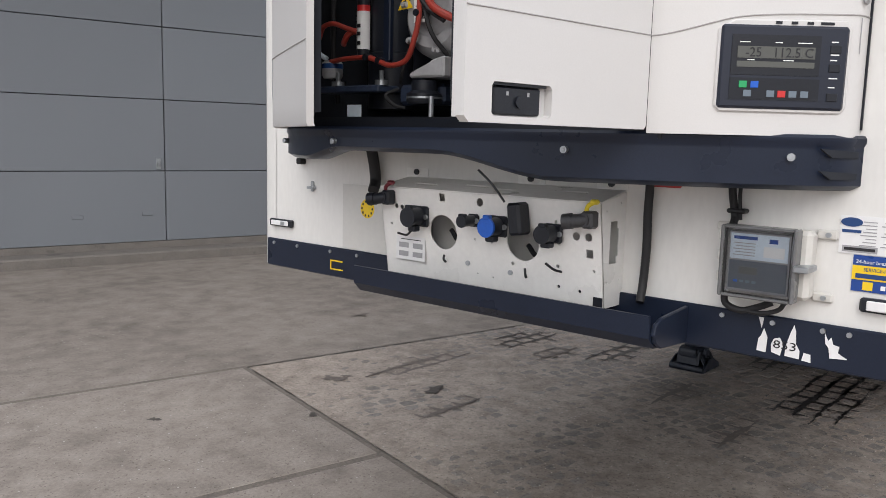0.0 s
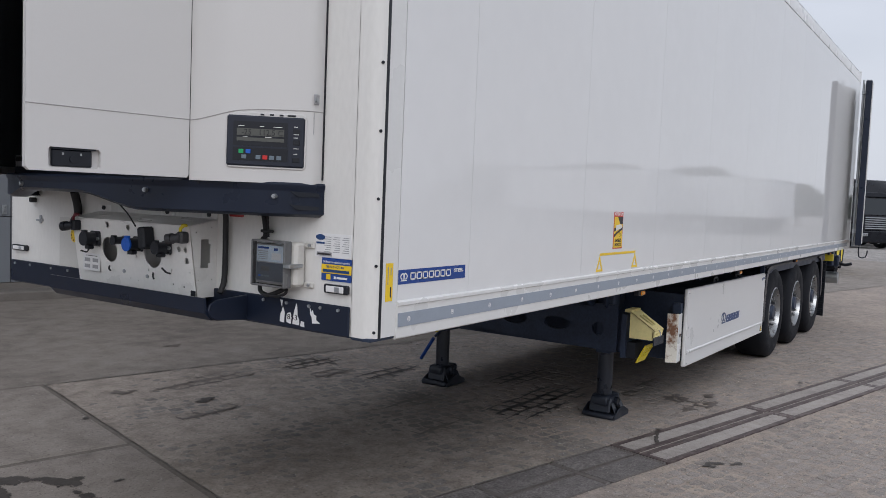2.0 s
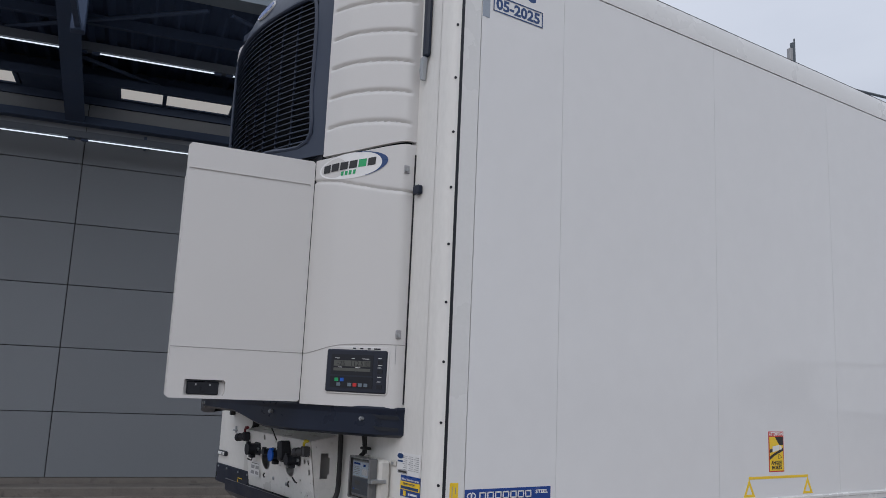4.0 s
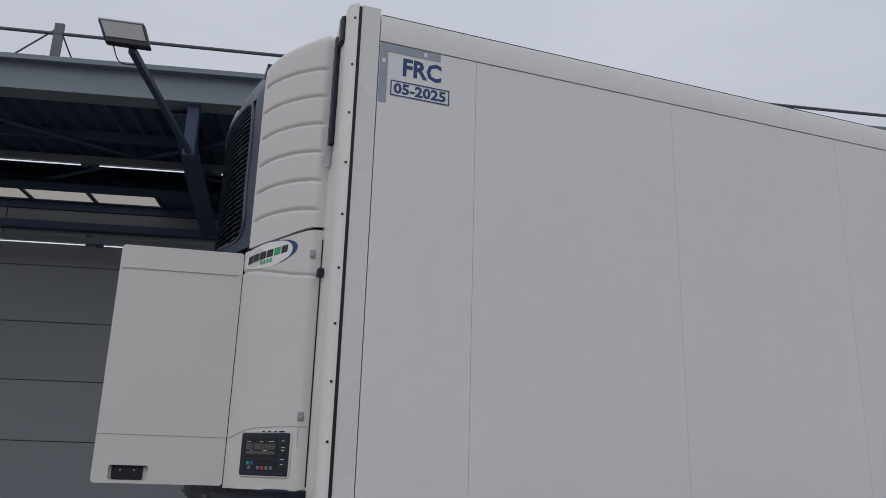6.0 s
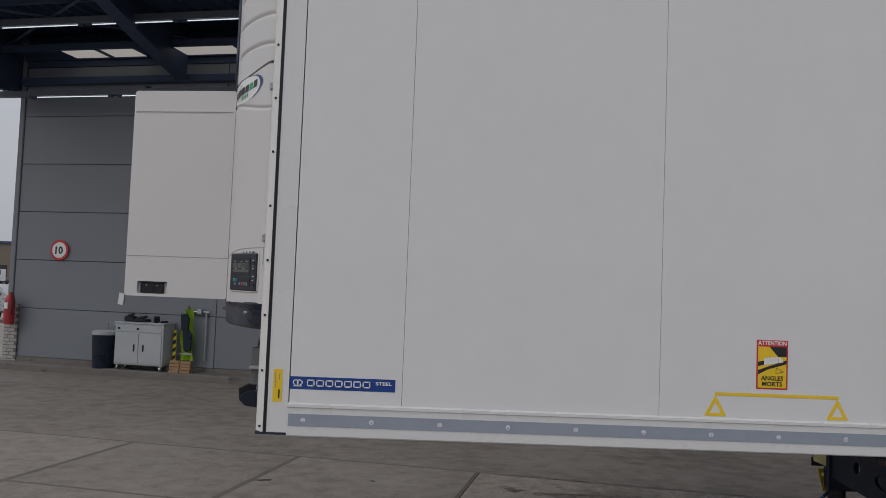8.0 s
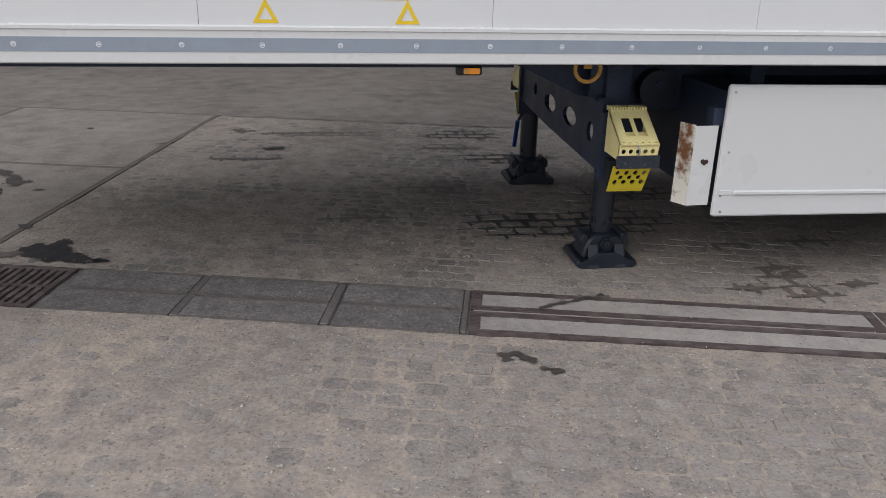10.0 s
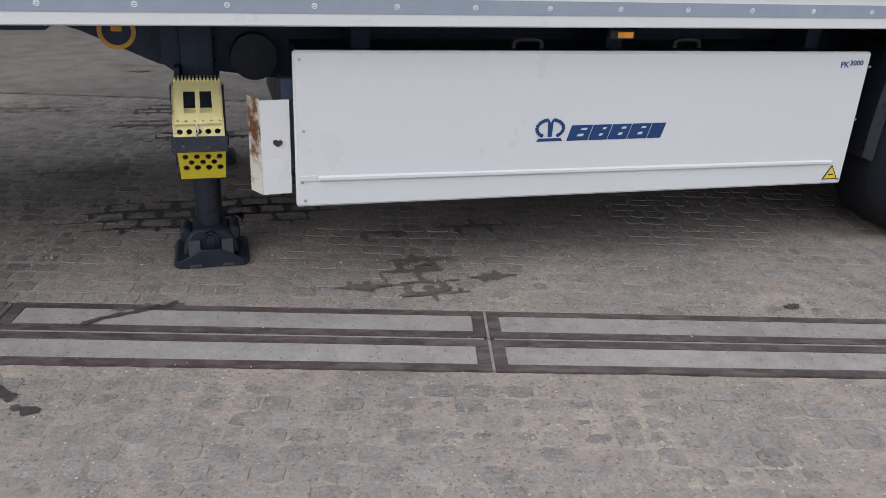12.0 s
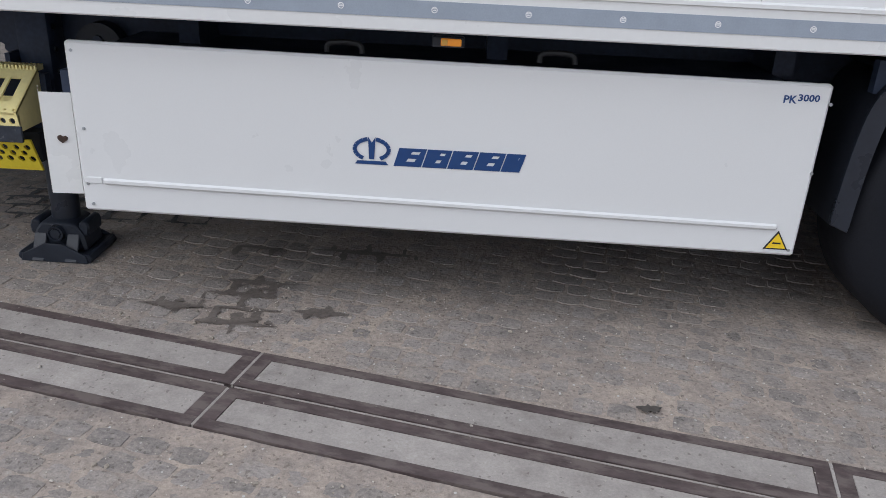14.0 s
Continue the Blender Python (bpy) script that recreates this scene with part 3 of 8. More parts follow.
def sand_drifts():
    keep_v = [v for v in SV if v < 4.73]
    verts = [yard(u, v, sand_height(u, v)) for u in SU for v in keep_v]
    nv, faces, darker_faces = len(keep_v), [], []
    for i in range(len(SU) - 1):
        for j in range(nv - 1):
            # Past the drain, up to about u 2.7, faces take the darker mix.
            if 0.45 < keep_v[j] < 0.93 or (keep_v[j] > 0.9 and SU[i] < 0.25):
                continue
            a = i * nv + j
            (darker_faces if keep_v[j] > 0.9 and SU[i] < 2.7 + 0.35 * noise.noise(Vector((3.0, keep_v[j] * 1.7, 1.0))) else faces).append((a, a + nv, a + nv + 1, a + 1))
    for fs, paint, label in ((faces, SAND, "beige sand and grit drifted over worn cobbles"), (darker_faces, DARK_DIRT, "darker brown dirt and grit trodden over worn cobbles")):
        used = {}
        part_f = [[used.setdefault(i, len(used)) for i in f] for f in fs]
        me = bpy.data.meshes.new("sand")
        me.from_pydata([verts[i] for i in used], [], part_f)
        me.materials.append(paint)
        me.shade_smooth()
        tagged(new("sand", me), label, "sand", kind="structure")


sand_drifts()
whole("pavement", sheet(bmesh.new(), 8.1, 30, -9, 4.74, -0.006), SAND, "worn cobble paving clogged with sand and grit", "paving", "structure")
whole("pavement", sheet(bmesh.new(), -14, 30, 4.74, 10.1, 0.0), APRON, "smooth stained concrete apron before the workshop wall", "paving", "structure")
whole("pavement", sheet(bmesh.new(), -2.58, 8.1, -9, -4.4, -0.004), SAND, "sandy paving clogged with grit", "paving", "structure")
whole("pavement", sheet(bmesh.new(), -14, -2.58, -9, 0.46, -0.004), SAND, "gritty paving beside the drain", "paving", "structure")

# ---- workshop building ----
hall = thing("workshop_building", "dark grey panelled workshop with a deep steel canopy", "building", kind="structure", turn=TURN)
PZ, PH, WV = 0.215, 0.955, 10.4
bm = boxes((-10.2, 16.9, WV + 0.03, WV + 0.3, 0.1, 6.9))
part("wall", bm, SEAM, hall)
joints = [-10.2, -5.78, -2.19, 1.40, 4.99, 8.58, 12.17, 15.76, 16.9]
for a, b in zip(joints, joints[1:]):
    for k in range(6):
        if k == 5:
            z0, z1 = PZ + PH * 5, 5.98
        else:
            z0, z1 = PZ + PH * k, PZ + PH * (k + 1)
        part("wall_panel", boxes((a + 0.006, b - 0.006, WV, WV + 0.045, z0 + 0.005, z1 - 0.005, 0.005)), WALL, hall)
part("corner_trim", boxes((-10.31, -10.2, WV - 0.03, WV + 0.5, 1.25, 6.5, 0.01)), WALL, hall)
part("plinth", boxes((-10.2, 16.9, WV - 0.02, WV + 0.04, 0.08, 0.215)), KERB, hall)
bm = bmesh.new()
box(bm, -10.6, 17.2, 9.98, 10.42, -0.02, 0.13, 0.02)
whole("kerb", bm, KERB, "low dark concrete kerb along the wall", "kerb", "structure", at=(0, 0, 0), turn=TURN)
# rooflight strip along the wall, between the rafters; daylight is put into the panes' glow
RAFTERS = (-6.62, -2.35, 1.92, 6.2, 10.5, 14.8)
part("window_band_frame", boxes((-10.2, 16.9, WV - 0.03, WV + 0.06, 5.98, 6.6)), FRAME, hall)
for z0, v0, v1 in ((6.1, 10.28, WV - 0.03), (6.1, 9.66, 9.74)):
    part("window_band_frame", boxes((-10.2, 16.9, v0, v1, z0, z0 + 0.12)), FRAME, hall)
part("rooflight_lining", boxes((-10.2, 16.9, 9.74, 10.28, 6.2, 6.24)), FRAME, hall)
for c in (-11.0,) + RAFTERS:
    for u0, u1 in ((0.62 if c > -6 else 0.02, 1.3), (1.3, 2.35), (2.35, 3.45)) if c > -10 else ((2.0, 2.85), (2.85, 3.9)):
        part("window_pane", boxes((c + u0, c + u1 - 0.06, 9.74, 10.28, 6.12, 6.14)), PANE_GLOW, hall)
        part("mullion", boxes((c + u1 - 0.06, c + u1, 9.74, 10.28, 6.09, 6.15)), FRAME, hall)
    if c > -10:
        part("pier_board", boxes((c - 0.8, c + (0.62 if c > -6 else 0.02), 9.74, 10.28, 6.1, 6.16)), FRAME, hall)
# closed end of the canopy past the corner
part("gable_board", boxes((-10.46, -10.33, 7.02, 11.2, 5.44, 6.72)), FRAME, hall)
part("cable_tray", boxes((-10.2, 16.9, 10.22, 10.4, 5.6, 5.73, 0.008)), FRAME, hall)
# canopy
part("fascia_beam", boxes((-12.4, 16.9, 6.9, 7.02, 6.58, 6.95)), FASCIA, hall, "blue-grey steel edge beam")
for z0, z1 in ((6.95, 7.02), (6.52, 6.58)):
    part("beam_flange", boxes((-12.4, 16.9, 6.78, 7.1, z0, z1)), FASCIA, hall)
bm = bmesh.new()
for k in range(98):
    u = -12.4 + 0.3 * k
    prism(bm, [(u, 6.58), (u + 0.07, 6.65), (u + 0.2, 6.65), (u + 0.27, 6.58), (u + 0.3, 6.58), (u + 0.3, 6.7), (u, 6.7)], "y", 7.02, 10.6)
part("roof_deck", bm, DECK, hall, "dark corrugated canopy deck")
for u in RAFTERS:
    bm = bmesh.new()
    prism(bm, [(7.02, 6.44), (8.6, 6.0), (10.3, 5.62), (10.3, 6.58), (7.02, 6.58)], "x", u - 0.012, u + 0.012)
    web = part("rafter", bm, FRAME, hall)
    bm = bmesh.new()
    prism(bm, [(7.02, 6.42), (8.6, 5.98), (10.3, 5.6), (10.3, 5.62), (8.6, 6.0), (7.02, 6.44)], "x", u - 0.14, u + 0.14)
    part("rafter_flange", bm, FRAME, web)
for v in (8.2, 9.3):
    part("purlin", boxes((-12.4, 16.9, v, v + 0.08, 6.44, 6.58)), FRAME, hall)
for u in (-10.9, -5.78, -0.4, 4.99, 10.4):
    bm = bmesh.new()
    tube(bm, [(u, 10.3, 6.3), (u + 5.1, 7.1, 6.44)], 0.03, 6, 1)
    tube(bm, [(u + 5.1, 10.3, 6.3), (u, 7.1, 6.44)], 0.03, 6, 1)
    part("cross_brace", bm, FRAME, hall)
part("lamp_rail", boxes((-12.4, 16.9, 8.55, 8.67, 6.19, 6.31)), RAIL_PAINT, hall)
part("lamp_rail", boxes((-10.4, 16.9, 9.72, 9.86, 5.24, 5.34)), RAIL_PAINT, hall)
for k in range(14):
    for u, v, z in ((-9.26 + 1.815 * k, 8.61, 6.19), (-9.44 + 1.835 * k, 9.79, 5.24)):
        part("tube_lamp", boxes((u, u + 1.55, v - 0.007, v + 0.007, z - 0.02, z - 0.006)), TUBE_LIGHT, hall)
        part("tube_lamp_cap", boxes((u - 0.1, u, v - 0.025, v + 0.025, z - 0.036, z)), FRAME, hall)
        part("tube_lamp_cap", boxes((u + 1.55, u + 1.65, v - 0.025, v + 0.025, z - 0.036, z)), FRAME, hall)
for k in range(10):
    u = -10.0 + 2.9 * k
    part("lamp_bracket", boxes((u - 0.02, u + 0.02, 9.76, 10.4, 5.34, 5.4)), FRAME, hall)
# roof rail
bm = bmesh.new()
tube(bm, [(-11.2, 6.95, 7.54), (16.9, 6.95, 7.18)], 0.025, 8, 1)
part("roof_rail", bm, POST_STEEL, hall)
for u in (-9.28, -4.08):
    part("rail_post", boxes((u - 0.06, u + 0.06, 6.93, 6.98, 7.02, 7.6)), POST_STEEL, hall)
    bm = bmesh.new()
    tube(bm, [(u, 6.95, 7.55), (u - 0.6, 6.95, 7.02)], 0.012, 6, 1)
    tube(bm, [(u, 6.95, 7.55), (u + 0.2, 7.4, 7.02)], 0.012, 6, 1)
    part("rail_stay", bm, POST_STEEL, hall)

# floodlight on a long arm from the canopy edge
flood = thing("floodlight", "black floodlight on a long grey arm at the canopy edge", "floodlight", at=(0, 0, 0), turn=TURN)
bm = bmesh.new()
tube(bm, [(-2.16, 6.95, 5.85), (-2.1, 3.7, 5.58)], 0.045, 4, 1)
part("arm", bm, FRAME, flood)
part("arm_bracket", boxes((-2.24, -2.08, 6.86, 7.0, 5.78, 6.54, 0.01)), FRAME, flood)
bm = bmesh.new()
prism(bm, [(-2.43, 5.84), (-2.0, 5.82), (-1.915, 5.575), (-2.33, 5.6)], "y", 3.62, 3.7, 0.012)
part("housing", bm, BLACK, flood)
for k in range(18):
    part("cooling_fin", boxes((-2.42 + 0.0235 * k, -2.412 + 0.0235 * k, 3.63, 3.74, 5.815 - 0.0011 * k, 5.852 - 0.0011 * k)), BLACK, flood)
bm = bmesh.new()
prism(bm, [(-2.395, 5.815), (-2.02, 5.797), (-1.962, 5.635), (-2.325, 5.655)], "y", 3.612, 3.622)
part("lens", bm, GREY_PRINT, flood)
bm = bmesh.new()
tube(bm, [(-2.27, 3.68, 5.6), (-2.21, 3.75, 5.47), (-2.1, 3.95, 5.55)], 0.006, 6)
part("cable", bm, CABLE, flood)


# ---- refrigerated trailer ----
trailer = thing("semi_trailer", "white refrigerated box trailer standing on its landing legs", "trailer")
LEN, WID = 12.2, 2.55
Z0, Z1, ZT = 1.275, 3.795, 3.97
part("box_body", boxes((0.16, LEN - 0.02, 0.012, WID - 0.012, 1.2, 3.95)), SEAM, trailer)
part("floor_frame", boxes((0.02, LEN, 0.03, WID - 0.03, 1.14, 1.2)), CHASSIS, trailer)
edges = [0.152] + [0.655 + 1.16 * k for k in range(10)] + [LEN - 0.06]
for a, b in zip(edges, edges[1:]):
    part("side_panel", boxes((a + 0.0009, b - 0.0009, 0.0, 0.02, Z0, Z1)), WHITE, trailer, smooth=0)
part("side_panel", boxes((0.152, LEN - 0.06, WID - 0.02, WID, Z0, Z1)), WHITE, trailer, smooth=0)
for y0, y1, s in ((0.0, 0.06, -1), (WID - 0.06, WID, 1)):
    # bottom rail with a ridge on its upper edge, roof rail above
    face = y0 if s < 0 else y1
    bm = bmesh.new()
    prism(bm, [(face, 1.135), (face + s * 0.006, 1.14), (face + s * 0.006, 1.262), (face + s * 0.012, 1.266), (face + s * 0.012, 1.278), (face, 1.284), (face - s * 0.06, 1.284), (face - s * 0.06, 1.135)], "x", 0.146, LEN)
    part("bottom_rail", bm, WHITE_RAIL, trailer)
    bm = bmesh.new()
    prism(bm, [(face + s * 0.004, Z1 + 0.004), (face + s * 0.004, 3.9), (face - s * 0.012, 3.945), (face - s * 0.05, ZT), (face - s * 0.2, ZT), (face - s * 0.2, Z1 + 0.004)], "x", 0.152, LEN)
    part("roof_rail", bm, WHITE_RAIL, trailer)
part("roof", boxes((0.0, LEN, 0.2, WID - 0.2, 3.94, 3.965)), WHITE_RAIL, trailer)
part("reflective_tape", boxes((0.152, LEN - 0.3, -0.0085, -0.004, 1.182, 1.236)), TAPE, trailer, "grey reflective tape along the bottom rail")
for k in range(39):
    x = 0.2185 + 0.3055 * k
    bm = bmesh.new()
    lathe(bm, [(-0.0095, 0.0105), (-0.0095, 0.0075)], (x, 0, 1.209), 14, closed=False)
    box(bm, x - 0.006, x + 0.006, -0.0098, -0.0088, 1.206, 1.2095)
    box(bm, x - 0.006, x + 0.006, -0.0098, -0.0088, 1.2115, 1.214)
    part("tape_mark", bm, WHITE_STICKER, trailer)

# front wall with rounded corner posts
part("front_wall", boxes((0.0, 0.16, 0.098, WID - 0.098, 1.15, 3.94)), WHITE_FRONT, trailer)
for s, y in ((1, 0.0), (-1, WID)):
    bm = bmesh.new()
    prof = [(0.0, 0.1), (0.0, 0.045), (0.006, 0.03), (0.016, 0.014), (0.03, 0.004), (0.042, 0.0), (0.042, 0.03), (0.042, 0.1)]
    prism(bm, [(x, y + s * d) for x, d in prof], "z", 1.15, 3.94)
    prism(bm, [(x, y + s * d) for x, d in prof], "z", 3.94, 3.975)
    part("corner_post", bm, WHITE_FRONT, trailer)
    part("corner_cap", boxes((0.055, 0.148, min(y, y + s * 0.1), max(y, y + s * 0.1), 1.15, 3.97)), WHITE_RAIL, trailer)
    part("black_gasket", boxes((0.0405, 0.0555, min(y - s * 0.0015, y + s * 0.09), max(y - s * 0.0015, y + s * 0.09), 1.15, 3.96)), BLACK, trailer)
part("corner_foot", boxes((0.004, 0.15, 0.006, 0.1, 1.138, 1.152, 0.003)), CHASSIS, trailer)
for k in range(12):
    bm = bmesh.new()
    rod(bm, (0.023, 0.004, 1.174 + 0.2475 * k), (0.032, 0.02, 1.174 + 0.2475 * k), 0.006, 10)
    part("rivet", bm, BLACK, trailer)

# dark bumper strip and its channel
bm = bmesh.new()
box(bm, -0.012, 0.0, 0.1, 2.5, 1.148, 1.262, 0.004)
part("front_bumper_strip", bm, SKIRT, trailer, "dark blue-grey painted bumper strip")
bm = bmesh.new()
prism(bm, [(-0.014, 1.15), (-0.19, 1.165), (-0.22, 1.195), (-0.225, 1.255), (-0.217, 1.255), (-0.21, 1.2), (-0.185, 1.174), (-0.014, 1.16)], "y", 0.655, 1.745)
part("front_channel", bm, SKIRT, trailer, "dark folded step channel with scuffed edges")
bm = bmesh.new()
prism(bm, [(-0.014, 1.152), (-0.17, 1.163), (-0.2, 1.18), (-0.214, 1.205), (-0.205, 1.23), (-0.17, 1.245), (-0.014, 1.255)], "y", 0.643, 0.655, 0.003)
part("channel_end", bm, SKIRT, trailer, smooth=0)
for y in (0.15, 0.24, 0.3, 0.42, 0.55, 1.95, 2.1, 2.3, 2.45):
    bm = bmesh.new()
    rod(bm, (-0.012, y, 1.245), (-0.018, y, 1.245), 0.0065, 10)
    part("bolt", bm, STEEL, trailer)

# ---- cooling unit on the front ----
SIDE_R = [(0.0, 0.262), (-0.045, 0.265), (-0.072, 0.284), (-0.1, 0.318), (-0.14, 0.368), (-0.18, 0.418), (-0.225, 0.474), (-0.262, 0.523), (-0.29, 0.58), (-0.306, 0.62), (-0.312, 0.649)]


def mirrored(pts):
    return [(x, WID - y) for x, y in pts][::-1]


def fine(pts, k=4):
    return [(p.x, p.y) for p in smooth_path([(x, y, 0) for x, y in pts], k)]


unit = part("cooling_unit", boxes((-0.03, 0.0, 0.3, 2.25, 1.72, 3.85)), VOID, trailer, "white and black refrigeration unit with open service doors")
part("base_tray", boxes((-0.29, -0.03, 0.62, 1.93, 1.7, 1.75)), BLACK, unit)
part("mid_deck", boxes((-0.3, -0.03, 0.62, 1.93, 2.84, 2.88)), VOID, unit)
part("coil_block", boxes((-0.27, -0.03, 0.66, 1.89, 2.88, 3.8)), VOID, unit)


def lower_groove(s, z):
    top = 2.672 + 0.067 * s * s * (3 - 2 * s)
    return -0.009 * math.exp(-((z - top) / 0.007) ** 2)


def seam(s):
    """Height of the split between the lower and the upper cover; s runs from the wall to the front."""
    return 2.908 - 0.055 * s * s * (3 - 2 * s)


def rows_low(s):
    zs = [1.712, 1.72] + [1.75 + 0.03 * k for k in range(30)] + [2.645 + 0.0045 * k for k in range(29)] + [2.79, 2.82]
    return zs + [seam(s) - 0.024, seam(s) - 0.012]


bm = shell(bmesh.new(), fine(SIDE_R[::-1], 4), lambda s: rows_low(1 - s), 0.02, lambda s, z: lower_groove(1 - s, z))
cover = part("side_cover", bm, UNIT_WHITE, unit, "cream-white curved cover with the controller")
# A grey tube on the surface draws the crease's shade.
bm = bmesh.new()
line = fine(SIDE_R[::-1], 4)
tube(bm, [(x - 0.0005, y - 0.0005, 1.985 - 0.05 / (1 + math.exp(-(0.28 - k / (len(line) - 1)) * 14))) for k, (x, y) in enumerate(line)], 0.0018, 6, 2)
part("cover_crease", bm, CREASE_SHADE, cover)


UPPER = SIDE_R[:-2] + [(-0.3, 0.604)]


def cover_top(s):
    return 3.94 + 0.012 * math.sin(math.pi * s) - 0.05 * s * s


def ribs(s, z):
    ends = min(1, max(0, (s - 0.05) / 0.05)) * min(1, max(0, (0.985 - s) / 0.03))
    r = -sum(0.012 * math.exp(-((z - 2.986 - 0.148 * k - 0.026 * math.sin(math.pi * s)) / 0.0075) ** 2) for k in range(6)) * ends
    top = cover_top(s)
    return r - 0.035 * max(0.0, (z - top + 0.06) / 0.06) ** 2.5 - 0.02 * max(0.0, (z - top + 0.16) / 0.16) ** 3 * s


def rows_up(s):
    top, low = cover_top(s), seam(s) + 0.003
    return [low + (top - low) * k / 150 for k in range(151)]


bm = shell(bmesh.new(), fine(UPPER[::-1], 4), lambda s: rows_up(1 - s), 0.02, lambda s, z: ribs(1 - s, z))
part("upper_cover", bm, UNIT_WHITE, unit, "cream-white ribbed upper cover")
bm = shell(bmesh.new(), fine(mirrored(UPPER)[::-1], 4), lambda s: rows_up(s), 0.02, lambda s, z: ribs(s, z))
part("upper_cover", bm, UNIT_WHITE, unit, "cream-white ribbed upper cover")


def lean(z):
    return -0.085 * max(0.0, (z - 3.6) / 0.32) ** 2.2


def cen(y):
    """The plan line of the unit's front, and its x at y."""
    t = (y - 1.275) / 0.6235
    return -0.42 + 0.108 * t * t


# grille housing: a frame round an opening of thin slats
zs_lo, zs_hi = [2.87, 2.9, 2.94], [3.72, 3.75, 3.78, 3.81, 3.84, 3.87, 3.895, 3.915]
ys = [1.943 - 1.336 * k / 30 for k in range(31)]
bm = shell(bmesh.new(), [(cen(y), y) for y in ys], zs_hi, 0.03, lambda s, z: lean(z))
part("shroud_top", bm, SHROUD, unit, "dark blue-black grille housing")
bm = shell(bmesh.new(), [(cen(y), y) for y in ys], zs_lo, 0.03)
part("shroud_sill", bm, SHROUD, unit)
zs_mid = [2.94 + 0.078 * k for k in range(11)]
for y0, y1 in ((1.943, 1.835), (0.715, 0.607)):
    bm = shell(bmesh.new(), [(cen(y), y) for y in (y0, (y0 + y1) / 2, y1)], zs_mid, 0.03, lambda s, z: lean(z))
    part("shroud_side", bm, SHROUD, unit)
bm = bmesh.new()
rim = [(y, 2.95) for y in (1.825, 1.5, 1.275, 1.05, 0.725)] + [(0.717, 3.2), (0.72, 3.6)] + [(y, 3.71) for y in (0.785, 1.05, 1.275, 1.5, 1.765)] + [(1.83, 3.6), (1.833, 3.2), (1.825, 2.95)]
tube(bm, [(cen(y) + 0.002 - lean(z), y, z) for y, z in rim], 0.012, 8, 4)
part("grille_rim", bm, SHROUD, unit)
for k in range(26):
    z = 2.965 + 0.029 * k
    line = [(cen(y) + 0.012 - lean(z), y, z) for y in [1.835 - 1.12 * j / 14 for j in range(15)]]
    bm = bmesh.new()
    lo = [bm.verts.new((x - 0.01, y, z - 0.006)) for x, y, z in line]
    hi = [bm.verts.new((x + 0.012, y, z + 0.008)) for x, y, z in line]
    l2 = [bm.verts.new((x - 0.01, y, z - 0.010)) for x, y, z in line]
    h2 = [bm.verts.new((x + 0.012, y, z + 0.004)) for x, y, z in line]
    for j in range(14):
        bm.faces.new((lo[j], lo[j + 1], hi[j + 1], hi[j]))
        bm.faces.new((l2[j], h2[j], h2[j + 1], l2[j + 1]))
        bm.faces.new((lo[j], l2[j], l2[j + 1], lo[j + 1]))
    part("grille_slat", bm, SHROUD, unit, smooth=0)
for k in range(7):
    y = 0.88 + 0.13 * k
    bm = bmesh.new()
    tube(bm, [(cen(y) + 0.02 - lean(z), y, z) for z in (2.95, 3.2, 3.4, 3.57, 3.71)], 0.006, 6, 2)
    part("grille_bar", bm, SHROUD, unit)
part("unit_top", boxes((-0.29, 0.0, 0.66, 1.89, 3.87, 3.91)), SHROUD, unit)

# open service door: one skin with a recess for the latch, and a thin grey line drawn as a crease's shade
door_r = part("service_door", boxes((0.036, 0.592, -0.02, 0.004, 1.73, 2.83)), UNIT_WHITE, unit, "open white service door")
door_r.matrix_basis = pose(-0.29, 0.67, 0, rz=171.3)
recess = [(0.362, 1.734), (0.522, 1.734), (0.528, 1.74), (0.528, 1.792), (0.522, 1.8), (0.362, 1.8), (0.355, 1.792), (0.355, 1.74)]
bm = holed(bmesh.new(), [(0.03, 1.72), (0.588, 1.72), (0.6, 1.732), (0.6, 2.826), (0.588, 2.838), (0.03, 2.838), (0.022, 2.829), (0.022, 1.729)], [recess, [(0.04, 2.712), (0.59, 2.712), (0.59, 2.724), (0.04, 2.724)]], lambda a, b, d: (a, 0.025 - d, b), 0.025)
part("door_skin", bm, UNIT_WHITE, door_r, smooth=20)
part("door_groove", boxes((0.035, 0.595, 0.004, 0.0185, 2.706, 2.73)), UNIT_WHITE, door_r)
for z in (1.937,):
    bm = bmesh.new()
    tube(bm, [(0.022, 0.0253, z), (0.3, 0.0253, z), (0.6, 0.0253, z)], 0.0018, 6, 2)
    part("door_crease", bm, CREASE_SHADE, door_r)
# A black strip gives the hinge gap its shade.
part("hinge_gap", boxes((-0.003, 0.026, -0.03, 0.003, 1.725, 2.835)), VOID, door_r, "dark strip for the shade in the gap beside the hinged door edge")
part("door_lining", boxes((0.03, 0.58, -0.045, -0.02, 1.76, 2.82, 0.006)), VOID, door_r, "black foam lining")
part("latch_hood", boxes((0.368, 0.52, 0.004, 0.021, 1.794, 1.7995)), BLACK, door_r)
part("latch_plate", boxes((0.38, 0.515, 0.004, 0.017, 1.737, 1.793, 0.004)), BLACK, door_r)
bm = bmesh.new()
rod(bm, (0.445, 0.017, 1.763), (0.445, 0.022, 1.763), 0.012, 16)
part("latch_knob", bm, BLACK, door_r)
for x in (0.415, 0.475):
    part("latch_symbol", boxes((x, x + 0.006, 0.0172, 0.0178, 1.775, 1.783)), GREY_PRINT, door_r)

